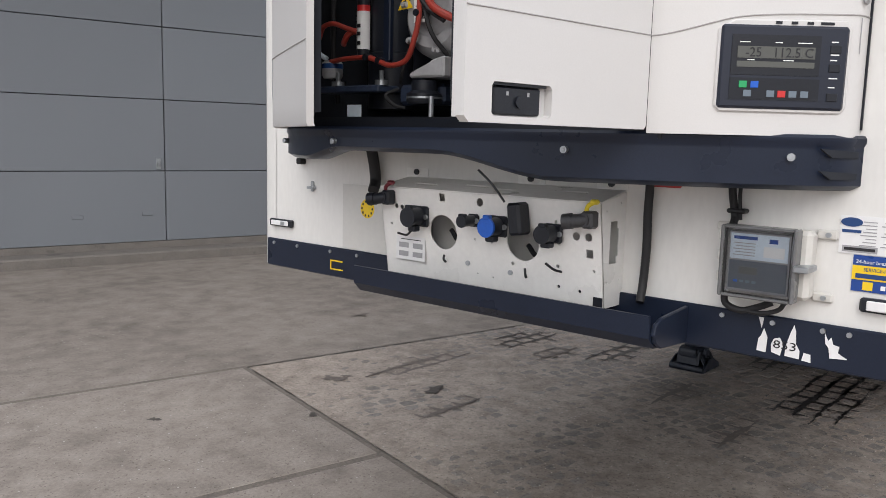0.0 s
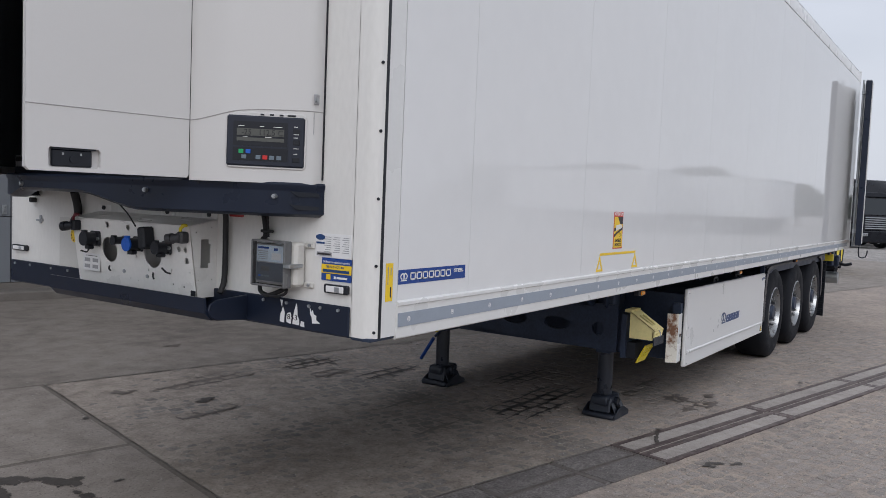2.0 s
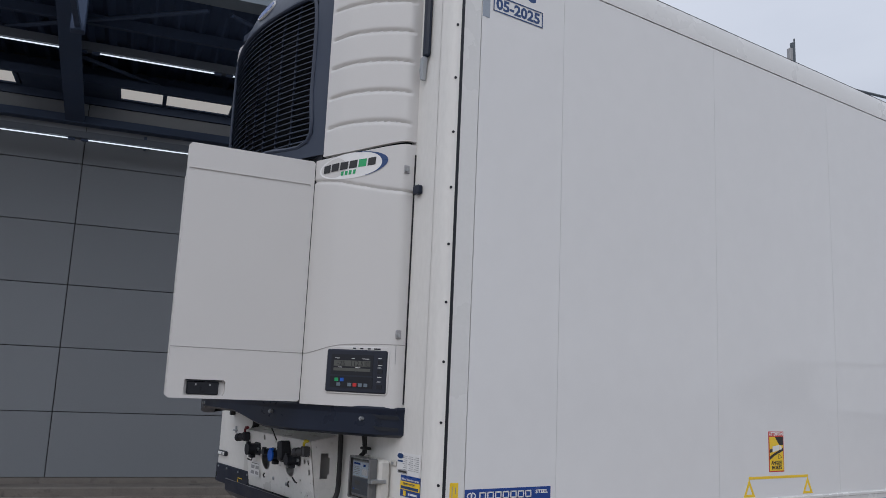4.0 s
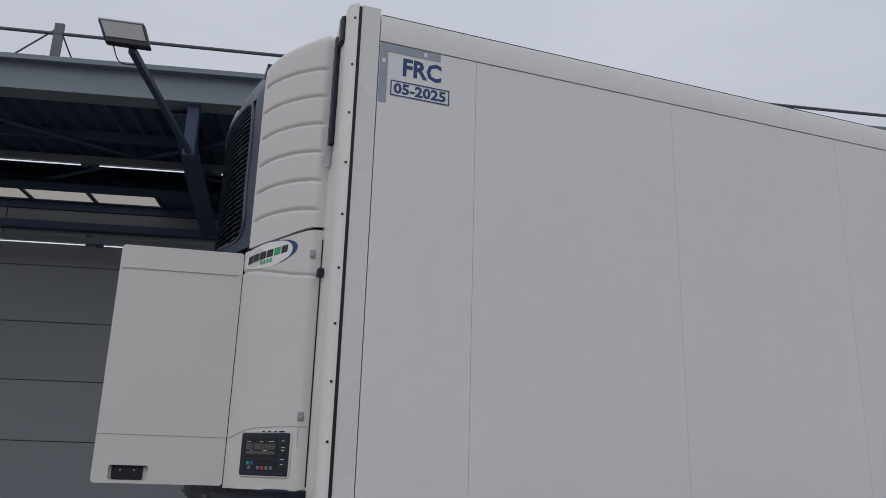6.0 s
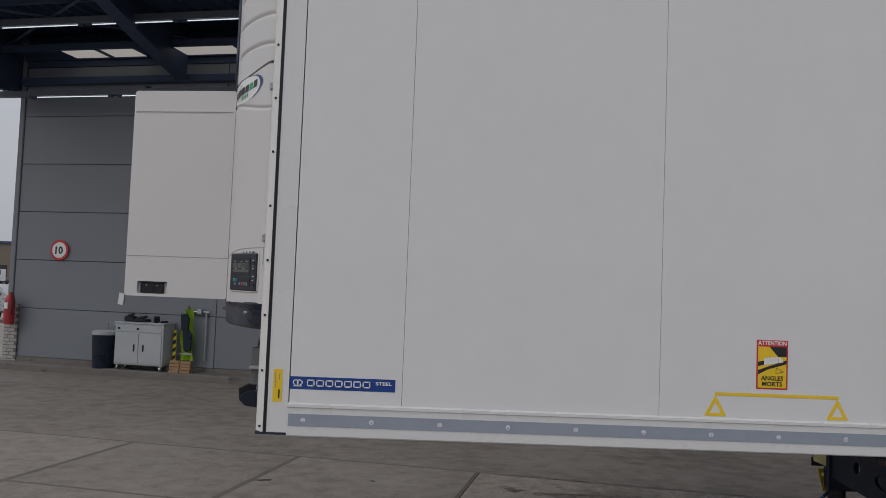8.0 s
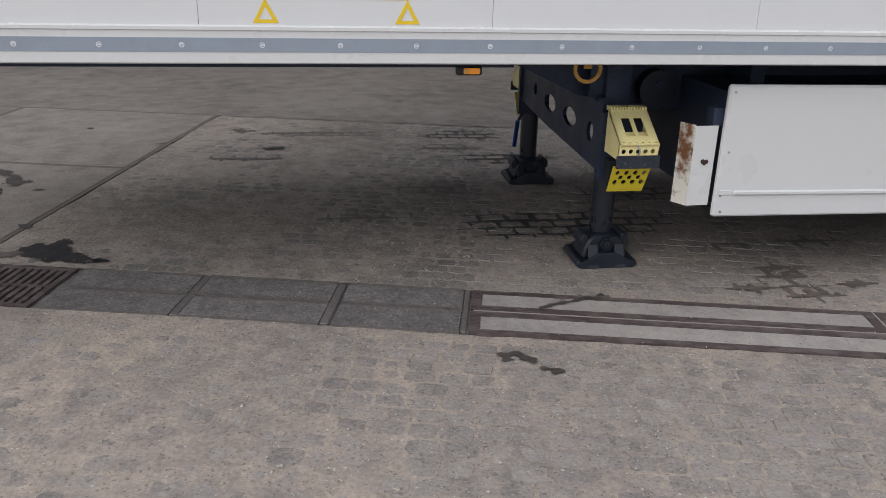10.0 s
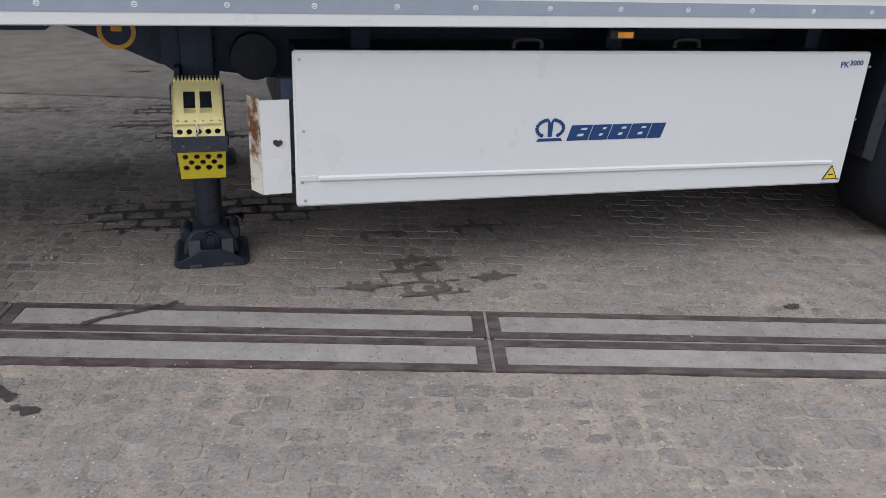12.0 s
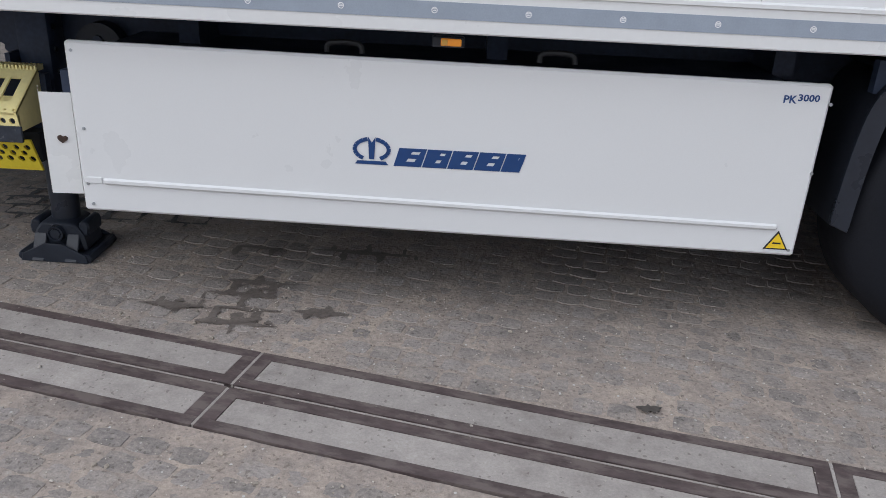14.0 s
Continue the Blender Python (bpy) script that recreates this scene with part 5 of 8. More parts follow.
lathe(bm, [(1.885, 0.001), (1.885, 0.03), (1.895, 0.036), (1.935, 0.036), (1.945, 0.028), (1.945, 0.001)], (-0.18, 1.905, 0.0), 22, "z", closed=False)
can = part("filter_can", bm, GREY_PRINT, unit)
bm = bmesh.new()
rod(bm, (-0.18, 1.905, 1.918), (-0.18, 1.905, 1.934), 0.0368, 22)
part("filter_band", bm, NAVY_PRINT, can)
part("type_plate", boxes((-0.262, -0.26, 1.675, 1.74, 1.752, 1.79)), PAPER, unit)
part("type_plate", boxes((-0.262, -0.26, 1.915, 1.98, 1.75, 1.802)), GREY_PRINT, unit)
part("type_print", boxes((-0.2635, -0.2622, 1.918, 1.976, 1.775, 1.798)), INK, unit)
part("support_rail", boxes((-0.26, -0.16, 1.6, 1.89, 1.83, 1.852, 0.004)), CHASSIS, unit)
for y in (1.82, 1.615):
    bm = bmesh.new()
    rod(bm, (-0.23, y, 1.852), (-0.23, y, 1.868), 0.022, 14)
    rod(bm, (-0.23, y, 1.866), (-0.23, y, 1.898), 0.008, 8)
    part("mount_bolt", bm, STEEL, unit)
bm = bmesh.new()
lathe(bm, [(1.79, 0.001), (1.79, 0.05), (1.8, 0.055), (1.82, 0.055), (1.83, 0.04), (1.86, 0.04), (1.86, 0.001)], (-0.23, 1.43, 0.0), 24, "z", closed=False)
part("pulley", bm, BLACK, unit)
bm = bmesh.new()
rod(bm, (-0.23, 1.43, 1.806), (-0.23, 1.43, 1.812), 0.056, 24)
part("pulley_ring", bm, STEEL, unit)
part("bearing_box", boxes((-0.2, -0.12, 1.38, 1.57, 1.79, 1.855, 0.012)), CHASSIS, unit)
bm = bmesh.new()
prism(bm, [(1.47, 1.868), (1.47, 1.885), (1.41, 1.895), (1.38, 1.92), (1.33, 1.93), (1.33, 1.868)], "x", -0.26, -0.14, 0.006)
part("pump_body", bm, GREY_PRINT, unit)
bm = bmesh.new()
rod(bm, (-0.26, 1.375, 1.735), (-0.26, 1.375, 1.812), 0.008, 10)
part("draw_pin", bm, STEEL, unit)
for k in range(12):
    a, b = random.uniform(1.65, 1.95), random.uniform(2.15, 2.75)
    bm = bmesh.new()
    if k % 3:
        rod(bm, (-0.2, a, b), (-0.23, a + random.uniform(-0.05, 0.05), b + random.uniform(-0.06, 0.06)), 0.012, 10)
    else:
        box(bm, -0.21, -0.17, a - 0.02, a + 0.02, b - 0.015, b + 0.015, 0.004)
    part("pipe_fitting", bm, STEEL if k % 2 else CHASSIS, unit)

# ---- things bolted to the front wall ----
# socket box of folded sheet with round cut-outs
def face_x(z):
    return -0.1 - 0.15 * (z - 1.225)


holes = [circle(1.43, 1.39, 0.056, 32), circle(1.12, 1.39, 0.058, 32)]
holes += [[(a - 0.011, b - 0.012), (a + 0.011, b - 0.012), (a + 0.011, b + 0.012), (a - 0.011, b + 0.012)] for a, b in ((1.425, 1.503), (0.893, 1.378))]
holes += [circle(a, b, r, 12) for a, b, r in ((1.273, 1.498, 0.013), (0.935, 1.425, 0.012), (0.895, 1.425, 0.012), (1.63, 1.462, 0.008), (1.605, 1.46, 0.008), (1.66, 1.4, 0.004),
          (1.0, 1.46, 0.005), (0.995, 1.4, 0.005), (1.3, 1.38, 0.004), (1.235, 1.375, 0.004), (1.3, 1.27, 0.003), (1.24, 1.265, 0.003), (1.0, 1.27, 0.005), (0.93, 1.265, 0.005), (0.86 + 0.02, 1.33, 0.004), (1.16, 1.32, 0.006), (1.0, 1.33, 0.006))]
bm = holed(bmesh.new(), [(0.853, 1.225), (1.7, 1.225), (1.7, 1.522), (0.853, 1.522)], holes, lambda a, b, d: (face_x(b) + d, a, b), 0.003)
sbox = part("socket_box", bm, BOX_WHITE, trailer, "white folded-steel socket box", smooth=20)
bm = bmesh.new()
holed(bm, [(face_x(1.522), 0.853), (face_x(1.522), 1.7), (-0.001, 1.7), (-0.001, 0.853)], [[(x0, y0), (x0 + 0.012, y0), (x0 + 0.012, y0 + 0.09), (x0, y0 + 0.09)] for x0, y0 in ((-0.09, 1.5), (-0.07, 1.3), (-0.09, 1.18), (-0.06, 0.95))], lambda a, b, d: (a, b, 1.523 + d + 0.2 * (a + 0.145)), 0.003)
part("box_top", bm, BOX_WHITE, sbox)
bm = bmesh.new()
holed(bm, [(face_x(1.225), 1.225), (face_x(1.522), 1.522), (-0.001, 1.55), (-0.001, 1.225)], [[(-0.085, 1.35), (-0.045, 1.35), (-0.045, 1.37), (-0.035, 1.37), (-0.035, 1.45), (-0.045, 1.45), (-0.045, 1.47), (-0.085, 1.47)]] + [circle(a, b, 0.003, 8) for a, b in ((-0.11, 1.5), (-0.095, 1.3), (-0.03, 1.52), (-0.025, 1.3))], lambda a, b, d: (a, 0.853 + d, b), 0.003)
part("box_side", bm, BOX_WHITE, sbox)
bm = bmesh.new()
prism(bm, [(face_x(1.225), 1.225), (face_x(1.522), 1.522), (-0.001, 1.55), (-0.001, 1.225)], "y", 1.697, 1.7)
part("box_side", bm, BOX_WHITE, sbox)
part("box_back_shade", boxes((-0.004, -0.001, 0.865, 1.69, 1.24, 1.52)), WHITE_FRONT, sbox)
for y in (0.9, 1.18, 1.66):
    part("box_tab", boxes((-0.004, -0.001, y - 0.05, y + 0.05, 1.55, 1.585)), BOX_WHITE, sbox)
    bm = bmesh.new()
    rod(bm, (-0.004, y, 1.572), (-0.012, y, 1.572), 0.01, 10)
    part("box_bolt", bm, BLACK, sbox)
part("box_label", boxes((face_x(1.34) - 0.004, face_x(1.34) - 0.001, 1.512, 1.642, 1.283, 1.362)), WHITE_STICKER, sbox)
for k in range(4):
    part("label_print", boxes((face_x(1.34) - 0.0055, face_x(1.34) - 0.0045, 1.522 + 0.063 * (k % 2), 1.565 + 0.063 * (k % 2), 1.294 + 0.029 * (k // 2), 1.311 + 0.029 * (k // 2))), GREY_PRINT, sbox)
part("label_print", boxes((face_x(1.34) - 0.0055, face_x(1.34) - 0.0045, 1.53, 1.62, 1.35, 1.3525)), INK, sbox)
part("corner_rubber", boxes((face_x(1.25) - 0.004, face_x(1.25), 0.856, 0.886, 1.226, 1.256, 0.002)), BLACK, sbox)
for y, z in ((1.335, 1.3), (1.17, 1.29)):
    bm = bmesh.new()
    rod(bm, (face_x(z), y, z), (face_x(z) - 0.006, y, z), 0.008, 10)
    part("box_screw", bm, STEEL, sbox)


def socket(y, z, m, size=0.034, drop=True):
    x = face_x(z)
    s = part("socket", boxes((x - 0.012, x, y - size * 1.15, y + size * 1.15, z - size, z + size, 0.006)), BLACK if m is not BOX_WHITE else m, sbox, "plastic trailer socket")
    bm = bmesh.new()
    rod(bm, (x - 0.01, y, z), (x - 0.06, y, z), size * 0.85, 20)
    part("socket_barrel", bm, BLACK if m is not BOX_WHITE else m, s)
    bm = bmesh.new()
    rod(bm, (x - 0.06, y, z), (x - 0.068, y, z), size * 0.95, 20)
    box(bm, x - 0.07, x - 0.05, y - 0.012, y + 0.012, z + size * 0.7, z + size * 1.15, 0.003)
    part("socket_cap", bm, m, s)
    if drop:
        part("socket_latch", boxes((x - 0.05, x - 0.02, y - 0.016, y + 0.016, z - size * 1.4, z - size * 0.8, 0.004)), BLACK, s)
    bm = bmesh.new()
    rod(bm, (x - 0.012, y - size * 0.95, z), (x - 0.02, y - size * 0.95, z), 0.008, 8)
    part("socket_screw", bm, STEEL, s)


socket(1.522, 1.435, BLACK)
socket(1.298, 1.44, BLACK, 0.02, False)
socket(1.205, 1.43, BLUE_PLASTIC, 0.032)
socket(1.008, 1.427, BLACK, 0.028)
x = face_x(1.46)
bm = bmesh.new()
box(bm, -0.03, 0.03, -0.036, 0.01, -0.045, 0.05, 0.008)
bmesh.ops.transform(bm, matrix=Matrix.Translation((x - 0.03, 1.122, 1.458)) @ Matrix.Rotation(radians(-8), 4, "X"), verts=bm.verts)
part("socket", bm, BLACK, sbox, "tall black socket with a hanging tie")
bm = bmesh.new()
tube(bm, [(x - 0.06, 1.14, 1.51), (x - 0.07, 1.18, 1.56), (x - 0.08, 1.225, 1.6)], 0.0035, 6)
part("cable_tie", bm, INK, sbox)
for y, z, grip in ((1.648, 1.49, RED_GRIP), (0.88, 1.478, YELLOW_VIVID)):
    x = face_x(z)
    bm = bmesh.new()
    rod(bm, (x, y, z), (x - 0.04, y + 0.008, z), 0.019, 16)
    rod(bm, (x - 0.025, y, z), (x - 0.036, y + 0.052, z - 0.008), 0.019, 18)
    rod(bm, (x - 0.034, y + 0.044, z - 0.006), (x - 0.04, y + 0.07, z - 0.01), 0.022, 18)
    box(bm, x - 0.04, x, y - 0.02, y + 0.016, z - 0.024, z + 0.024, 0.006)
    part("air_coupling", bm, BLACK if grip is RED_GRIP else COUPLING, sbox, "hose coupling with a coloured grip")
    bm = bmesh.new()
    tube(bm, [(x - 0.024, y + 0.008, z + 0.02), (x - 0.028, y, z + 0.038), (x - 0.024, y - 0.018, z + 0.05)], 0.0065, 8)
    box(bm, x - 0.036, x - 0.014, y - 0.03, y - 0.006, z + 0.043, z + 0.057, 0.005)
    part("coupling_grip", bm, grip, sbox)
for pts in ([(-0.16, 1.6, 1.375), (-0.15, 1.57, 1.37), (-0.155, 1.545, 1.385)], [(-0.15, 1.02, 1.34), (-0.15, 0.99, 1.325), (-0.15, 0.965, 1.322)], [(-0.13, 1.42, 1.318), (-0.135, 1.418, 1.305), (-0.13, 1.412, 1.295)], [(-0.13, 1.105, 1.312), (-0.135, 1.1, 1.3), (-0.13, 1.1, 1.285)]):
    bm = bmesh.new()
    tube(bm, pts, 0.004, 6)
    part("cable_tie", bm, INK, sbox)
for pts in ([(-0.03, 1.36, 1.43), (-0.06, 1.41, 1.36), (-0.05, 1.46, 1.39)], [(-0.05, 1.06, 1.4), (-0.07, 1.1, 1.345), (-0.05, 1.15, 1.37)]):
    bm = bmesh.new()
    tube(bm, pts, 0.008, 8)
    part("inner_cable", bm, CABLE, sbox)

# grey plate and round sticker beside the box
part("grey_plate", boxes((-0.005, 0.0, 1.72, 2.04, 1.264, 1.51)), mat("cream_plate_paint", (0.62, 0.61, 0.58), 0.4, var=0.04), trailer)
bm = bmesh.new()
rod(bm, (-0.005, 1.905, 1.425), (-0.0065, 1.905, 1.425), 0.036, 24)
disc = part("round_sticker", bm, YEL_STICKER, trailer, "round yellow sticker")
for k in range(10):
    a = 2 * math.pi * k / 10
    part("sticker_print", boxes((-0.0078, -0.0068, 1.905 + 0.027 * math.cos(a) - 0.003, 1.905 + 0.027 * math.cos(a) + 0.003, 1.425 + 0.027 * math.sin(a) - 0.004, 1.425 + 0.027 * math.sin(a) + 0.004)), INK, disc)

# conduit, stubs, warning tab
bm = bmesh.new()
tube(bm, [(-0.05, 0.772, 1.66), (-0.03, 0.77, 1.58), (-0.024, 0.774, 1.5), (-0.024, 0.772, 1.4), (-0.025, 0.776, 1.3), (-0.05, 0.77, 1.25)], 0.012, 14)
part("conduit", bm, CABLE, trailer, "thick black cable")
bm = bmesh.new()
tube(bm, [(-0.05, 1.84, 1.64), (-0.03, 1.845, 1.58), (-0.03, 1.84, 1.53), (-0.06, 1.82, 1.5)], 0.02, 12)
part("conduit", bm, CABLE, trailer)
bm = bmesh.new()
tube(bm, [(-0.05, 0.535, 1.62), (-0.03, 0.54, 1.57), (-0.03, 0.53, 1.51), (-0.05, 0.525, 1.49)], 0.01, 10)
tube(bm, [(-0.04, 0.515, 1.62), (-0.03, 0.52, 1.56), (-0.03, 0.515, 1.5)], 0.005, 8)
part("cable_run", bm, CABLE, trailer)
part("cable_clamp", boxes((-0.045, -0.01, 0.5, 0.548, 1.517, 1.529, 0.004)), CABLE, trailer)
bm = bmesh.new()
tube(bm, [(-0.05, 0.535, 1.32), (-0.05, 0.53, 1.285), (-0.05, 0.49, 1.272), (-0.04, 0.45, 1.285), (-0.03, 0.42, 1.3)], 0.009, 10)
tube(bm, [(-0.05, 0.5, 1.275), (-0.05, 0.44, 1.272), (-0.045, 0.4, 1.285), (-0.05, 0.385, 1.305)], 0.006, 8)
part("cable_run", bm, CABLE, trailer)
part("red_tab", boxes((-0.012, 0.0, 0.69, 0.77, 1.57, 1.6, 0.003)), RED_PLASTIC, trailer)
part("black_stub", boxes((-0.03, 0.0, 2.26, 2.29, 1.575, 1.6, 0.004)), CABLE, trailer)
part("eye_bracket", boxes((-0.01, 0.0, 2.21, 2.225, 1.47, 1.51, 0.003), (-0.02, 0.0, 2.2, 2.235, 1.48, 1.49)), STEEL, trailer)

# recorder box with a clear lid
rec = part("recorder_box", boxes((-0.06, -0.004, 0.325, 0.535, 1.305, 1.5, 0.012)), BOX_GREY, trailer, "grey weatherproof recorder box with a clear lid")
part("box_inside", boxes((-0.078, -0.06, 0.366, 0.5226, 1.318, 1.487)), GREY_PRINT, rec)
part("clear_lid", boxes((-0.1, -0.06, 0.3503, 0.5383, 1.302, 1.503, 0.008)), CLEAR, rec)
part("lid_frame", boxes((-0.102, -0.06, 0.3469, 0.3573, 1.3, 1.505, 0.004)), LID_GREY, rec)
part("lid_frame", boxes((-0.102, -0.06, 0.5313, 0.5417, 1.3, 1.505, 0.004)), LID_GREY, rec)
part("lid_frame", boxes((-0.102, -0.06, 0.3573, 0.5313, 1.496, 1.505, 0.003)), LID_GREY, rec)
part("lid_frame", boxes((-0.102, -0.06, 0.3573, 0.5313, 1.3, 1.309, 0.003)), LID_GREY, rec)
part("instruction_card", boxes((-0.082, -0.079, 0.3703, 0.5182, 1.41, 1.482)), PAPER, rec)
for k in range(5):
    part("card_print", boxes((-0.0835, -0.0825, 0.453, 0.51 - 0.006 * (k % 2), 1.42 + 0.0085 * k, 1.4225 + 0.0085 * k)), GREY_PRINT, rec)
part("card_title", boxes((-0.0835, -0.0825, 0.4486, 0.5096, 1.466, 1.475)), BLUE_STICKER, rec)
part("card_field", boxes((-0.0835, -0.0825, 0.379, 0.4313, 1.42, 1.45)), WHITE_STICKER, rec)
part("card_field", boxes((-0.084, -0.0835, 0.3964, 0.4182, 1.46, 1.472)), BLUE_STICKER, rec)
part("recorder_panel", boxes((-0.082, -0.079, 0.3703, 0.5182, 1.325, 1.405)), RAIL_PAINT, rec)
part("recorder_display", boxes((-0.0835, -0.0825, 0.4443, 0.4921, 1.368, 1.388)), LCD, rec)
for k in range(4):
    part("recorder_key", boxes((-0.084, -0.0825, 0.446 + 0.016 * k, 0.456 + 0.016 * k, 1.343, 1.35)), BLUE_PLASTIC if k == 3 else BTN, rec)
part("lid_latch", boxes((-0.105, -0.03, 0.315, 0.352, 1.39, 1.408, 0.003)), STEEL, rec)
for z, y in ((1.49, 0.3), (1.315, 0.3), (1.49, 0.56)):
    part("fixing_lug", boxes((-0.012, -0.001, y - 0.022, y + 0.03, z - 0.014, z + 0.014, 0.005)), BOX_GREY, rec)
    bm = bmesh.new()
    rod(bm, (-0.012, y, z), (-0.018, y, z), 0.007, 10)
    part("lug_screw", bm, STEEL, rec)
for z in (1.34, 1.4, 1.46):
    part("lid_hinge", boxes((-0.09, -0.03, 0.54, 0.552, z, z + 0.03, 0.003)), BOX_GREY, rec)

rec.matrix_basis = Matrix.Translation((0, 0.43, 1.404)) @ Matrix.Diagonal((1, 0.95, 0.88, 1)) @ Matrix.Translation((0, -0.43, -1.404))

# stickers on the front wall
sheet_w = part("information_sheet", boxes((-0.003, -0.0005, 0.105, 0.285, 1.44, 1.53)), WHITE_STICKER, trailer, "white printed information sheet")
for r in range(8):
    for c in range(3):
        part("sheet_print", boxes((-0.0042, -0.0032, 0.115 + 0.045 * c, 0.15 + 0.045 * c - 0.006 * (r % 3), 1.46 + 0.008 * r, 1.4622 + 0.008 * r)), GREY_PRINT, sheet_w)
bm = bmesh.new()
prism(bm, ellipse(0.024, 0.011, 20, 0.26, 1.515), "x", -0.0045, -0.0032)
part("sheet_oval", bm, NAVY_PRINT, sheet_w)
part("sheet_bar", boxes((-0.0045, -0.0032, 0.238, 0.28, 1.49, 1.497)), NAVY_PRINT, sheet_w)
part("serial_field", boxes((-0.0045, -0.0032, 0.2, 0.277, 1.444, 1.459)), GREY_PRINT, sheet_w)
part("serial_bar", boxes((-0.0052, -0.0046, 0.205, 0.272, 1.448, 1.455)), INK, sheet_w)
hot = part("service_sticker", boxes((-0.003, -0.0005, 0.1, 0.25, 1.352, 1.438)), BLUE_STICKER, trailer, "blue and yellow breakdown service sticker")
part("yellow_field", boxes((-0.0042, -0.0032, 0.1, 0.25, 1.38, 1.414)), YEL_STICKER, hot)
words("service_heading", "24-hour breakdown service", 0.013, on_front(0.243, 1.419, -0.0036), WHITE_STICKER, hot, 0.136)
words("service_line", "SERVICE-HOTLINE", 0.012, on_front(0.225, 1.401, -0.0048), NAVY_PRINT, hot, 0.09)
part("number_bar", boxes((-0.0052, -0.0044, 0.11, 0.242, 1.384, 1.395)), NAVY_PRINT, hot)
part("yellow_square", boxes((-0.0042, -0.0032, 0.203, 0.225, 1.356, 1.376)), YEL_STICKER, hot)
part("white_mark", boxes((-0.0042, -0.0032, 0.12, 0.172, 1.361, 1.369)), WHITE_STICKER, hot)
part("white_mark", boxes((-0.0042, -0.0032, 0.176, 0.186, 1.36, 1.37)), WHITE_STICKER, hot)
for y0, y1, z0, z1 in ((0.105, 0.225, 1.306, 1.34), (2.335, 2.475, 1.315, 1.345)):
    lamp = part("marker_lamp", boxes((-0.02, 0.0, y0, y1, z0, z1, 0.005)), BLACK, trailer, "white front marker lamp in a black case")
    part("lamp_lens", boxes((-0.024, -0.019, y0 + 0.016, y1 - 0.016, z0 + 0.005, z1 - 0.005, 0.003)), WHITE_STICKER, lamp)
    part("lamp_mirror", boxes((-0.0255, -0.0235, y0 + 0.035, y0 + 0.06, z0 + 0.007, z1 - 0.007, 0.002)), STEEL, lamp)
# torn white sticker remains on the strip
for pts in ([(0.455, 1.255), (0.442, 1.255), (0.446, 1.228)], [(0.455, 1.168), (0.432, 1.166), (0.43, 1.205), (0.44, 1.228), (0.446, 1.208), (0.452, 1.2)],
            [(0.418, 1.17), (0.396, 1.164), (0.39, 1.195), (0.4, 1.21), (0.414, 1.205), (0.42, 1.19)], [(0.385, 1.166), (0.35, 1.164), (0.35, 1.185), (0.36, 1.2), (0.362, 1.232), (0.367, 1.248), (0.374, 1.228), (0.384, 1.19)],
            [(0.344, 1.162), (0.322, 1.16), (0.324, 1.18), (0.34, 1.182)], [(0.295, 1.24), (0.286, 1.222), (0.28, 1.232), (0.274, 1.215), (0.26, 1.212), (0.262, 1.196), (0.24, 1.184), (0.28, 1.18), (0.284, 1.205), (0.292, 1.215)]):
    bm = bmesh.new()
    prism(bm, pts, "x", -0.0145, -0.0125)
    part("torn_sticker", bm, WHITE_STICKER, trailer)
words("torn_digits", "853", 0.03, on_front(0.414, 1.182, -0.0155), INK, trailer, 0.055)
for y0, y1, z0, z1 in ((2.03, 2.1, 1.175, 1.18), (2.03, 2.1, 1.208, 1.213), (2.095, 2.1, 1.18, 1.208)):
    part("yellow_line", boxes((-0.014, -0.0125, y0, y1, z0, z1)), YEL_STICKER, trailer)


# ---- markings on the long side ----
def crown(m, parent, material, w, h):
    """A ring emblem open at the top, over a foot bar: plain strokes."""
    bm = bmesh.new()
    for s in (-1, 1):
        pts = []
        for k in range(9):
            a = radians(-60 + 17 * k)
            pts.append((s * w * 0.46 * math.cos(a), h * 0.52 + h * 0.36 * math.sin(a)))
        for p, q in zip(pts, pts[1:]):
            d = Vector((q[0] - p[0], q[1] - p[1]))
            n = Vector((-d.y, d.x)).normalized() * w * 0.055
            prism(bm, [(p[0] - n.x, p[1] - n.y), (q[0] - n.x, q[1] - n.y), (q[0] + n.x, q[1] + n.y), (p[0] + n.x, p[1] + n.y)], "z", 0.0, 0.0012)
    prism(bm, [(-w * 0.07, h * 0.18), (w * 0.07, h * 0.18), (w * 0.1, h * 0.95), (0, h * 0.75), (-w * 0.1, h * 0.95)], "z", 0.0, 0.0012)
    prism(bm, [(-w * 0.45, 0.0), (w * 0.45, 0.0), (w * 0.38, h * 0.12), (-w * 0.38, h * 0.12)], "z", 0.0, 0.0012)
    return part("emblem", flat(bm, m), material, parent, smooth=0)


strip = part("blue_name_strip", boxes((0.153, 0.624, -0.0015, 0.0, 1.345, 1.401)), BLUE_STICKER, trailer, "blue film strip with plain white blocks")
crown(on_side(0.187, 1.357, -0.0016), strip, WHITE_STICKER, 0.045, 0.034)


def outline(bm, x0, x1, z0, z1, t, cut=""):
    for k, r in (("b", (x0, x1, z0, z0 + t)), ("t", (x0, x1, z1 - t, z1)), ("l", (x0, x0 + t, z0, z1)), ("r", (x1 - t, x1, z0, z1))):
        if k not in cut:
            box(bm, r[0], r[1], -0.0028, -0.0016, r[2], r[3])
    return bm


for k in range(7):
    x = 0.228 + 0.0415 * k
    part("mark_block", outline(bmesh.new(), x, x + 0.035, 1.359, 1.389, 0.0055, ""), WHITE_STICKER, strip, smooth=0)
words("strip_word", "STEEL", 0.02, on_side(0.536, 1.374, -0.0022), WHITE_STICKER, strip, 0.072, "", 0.0006)
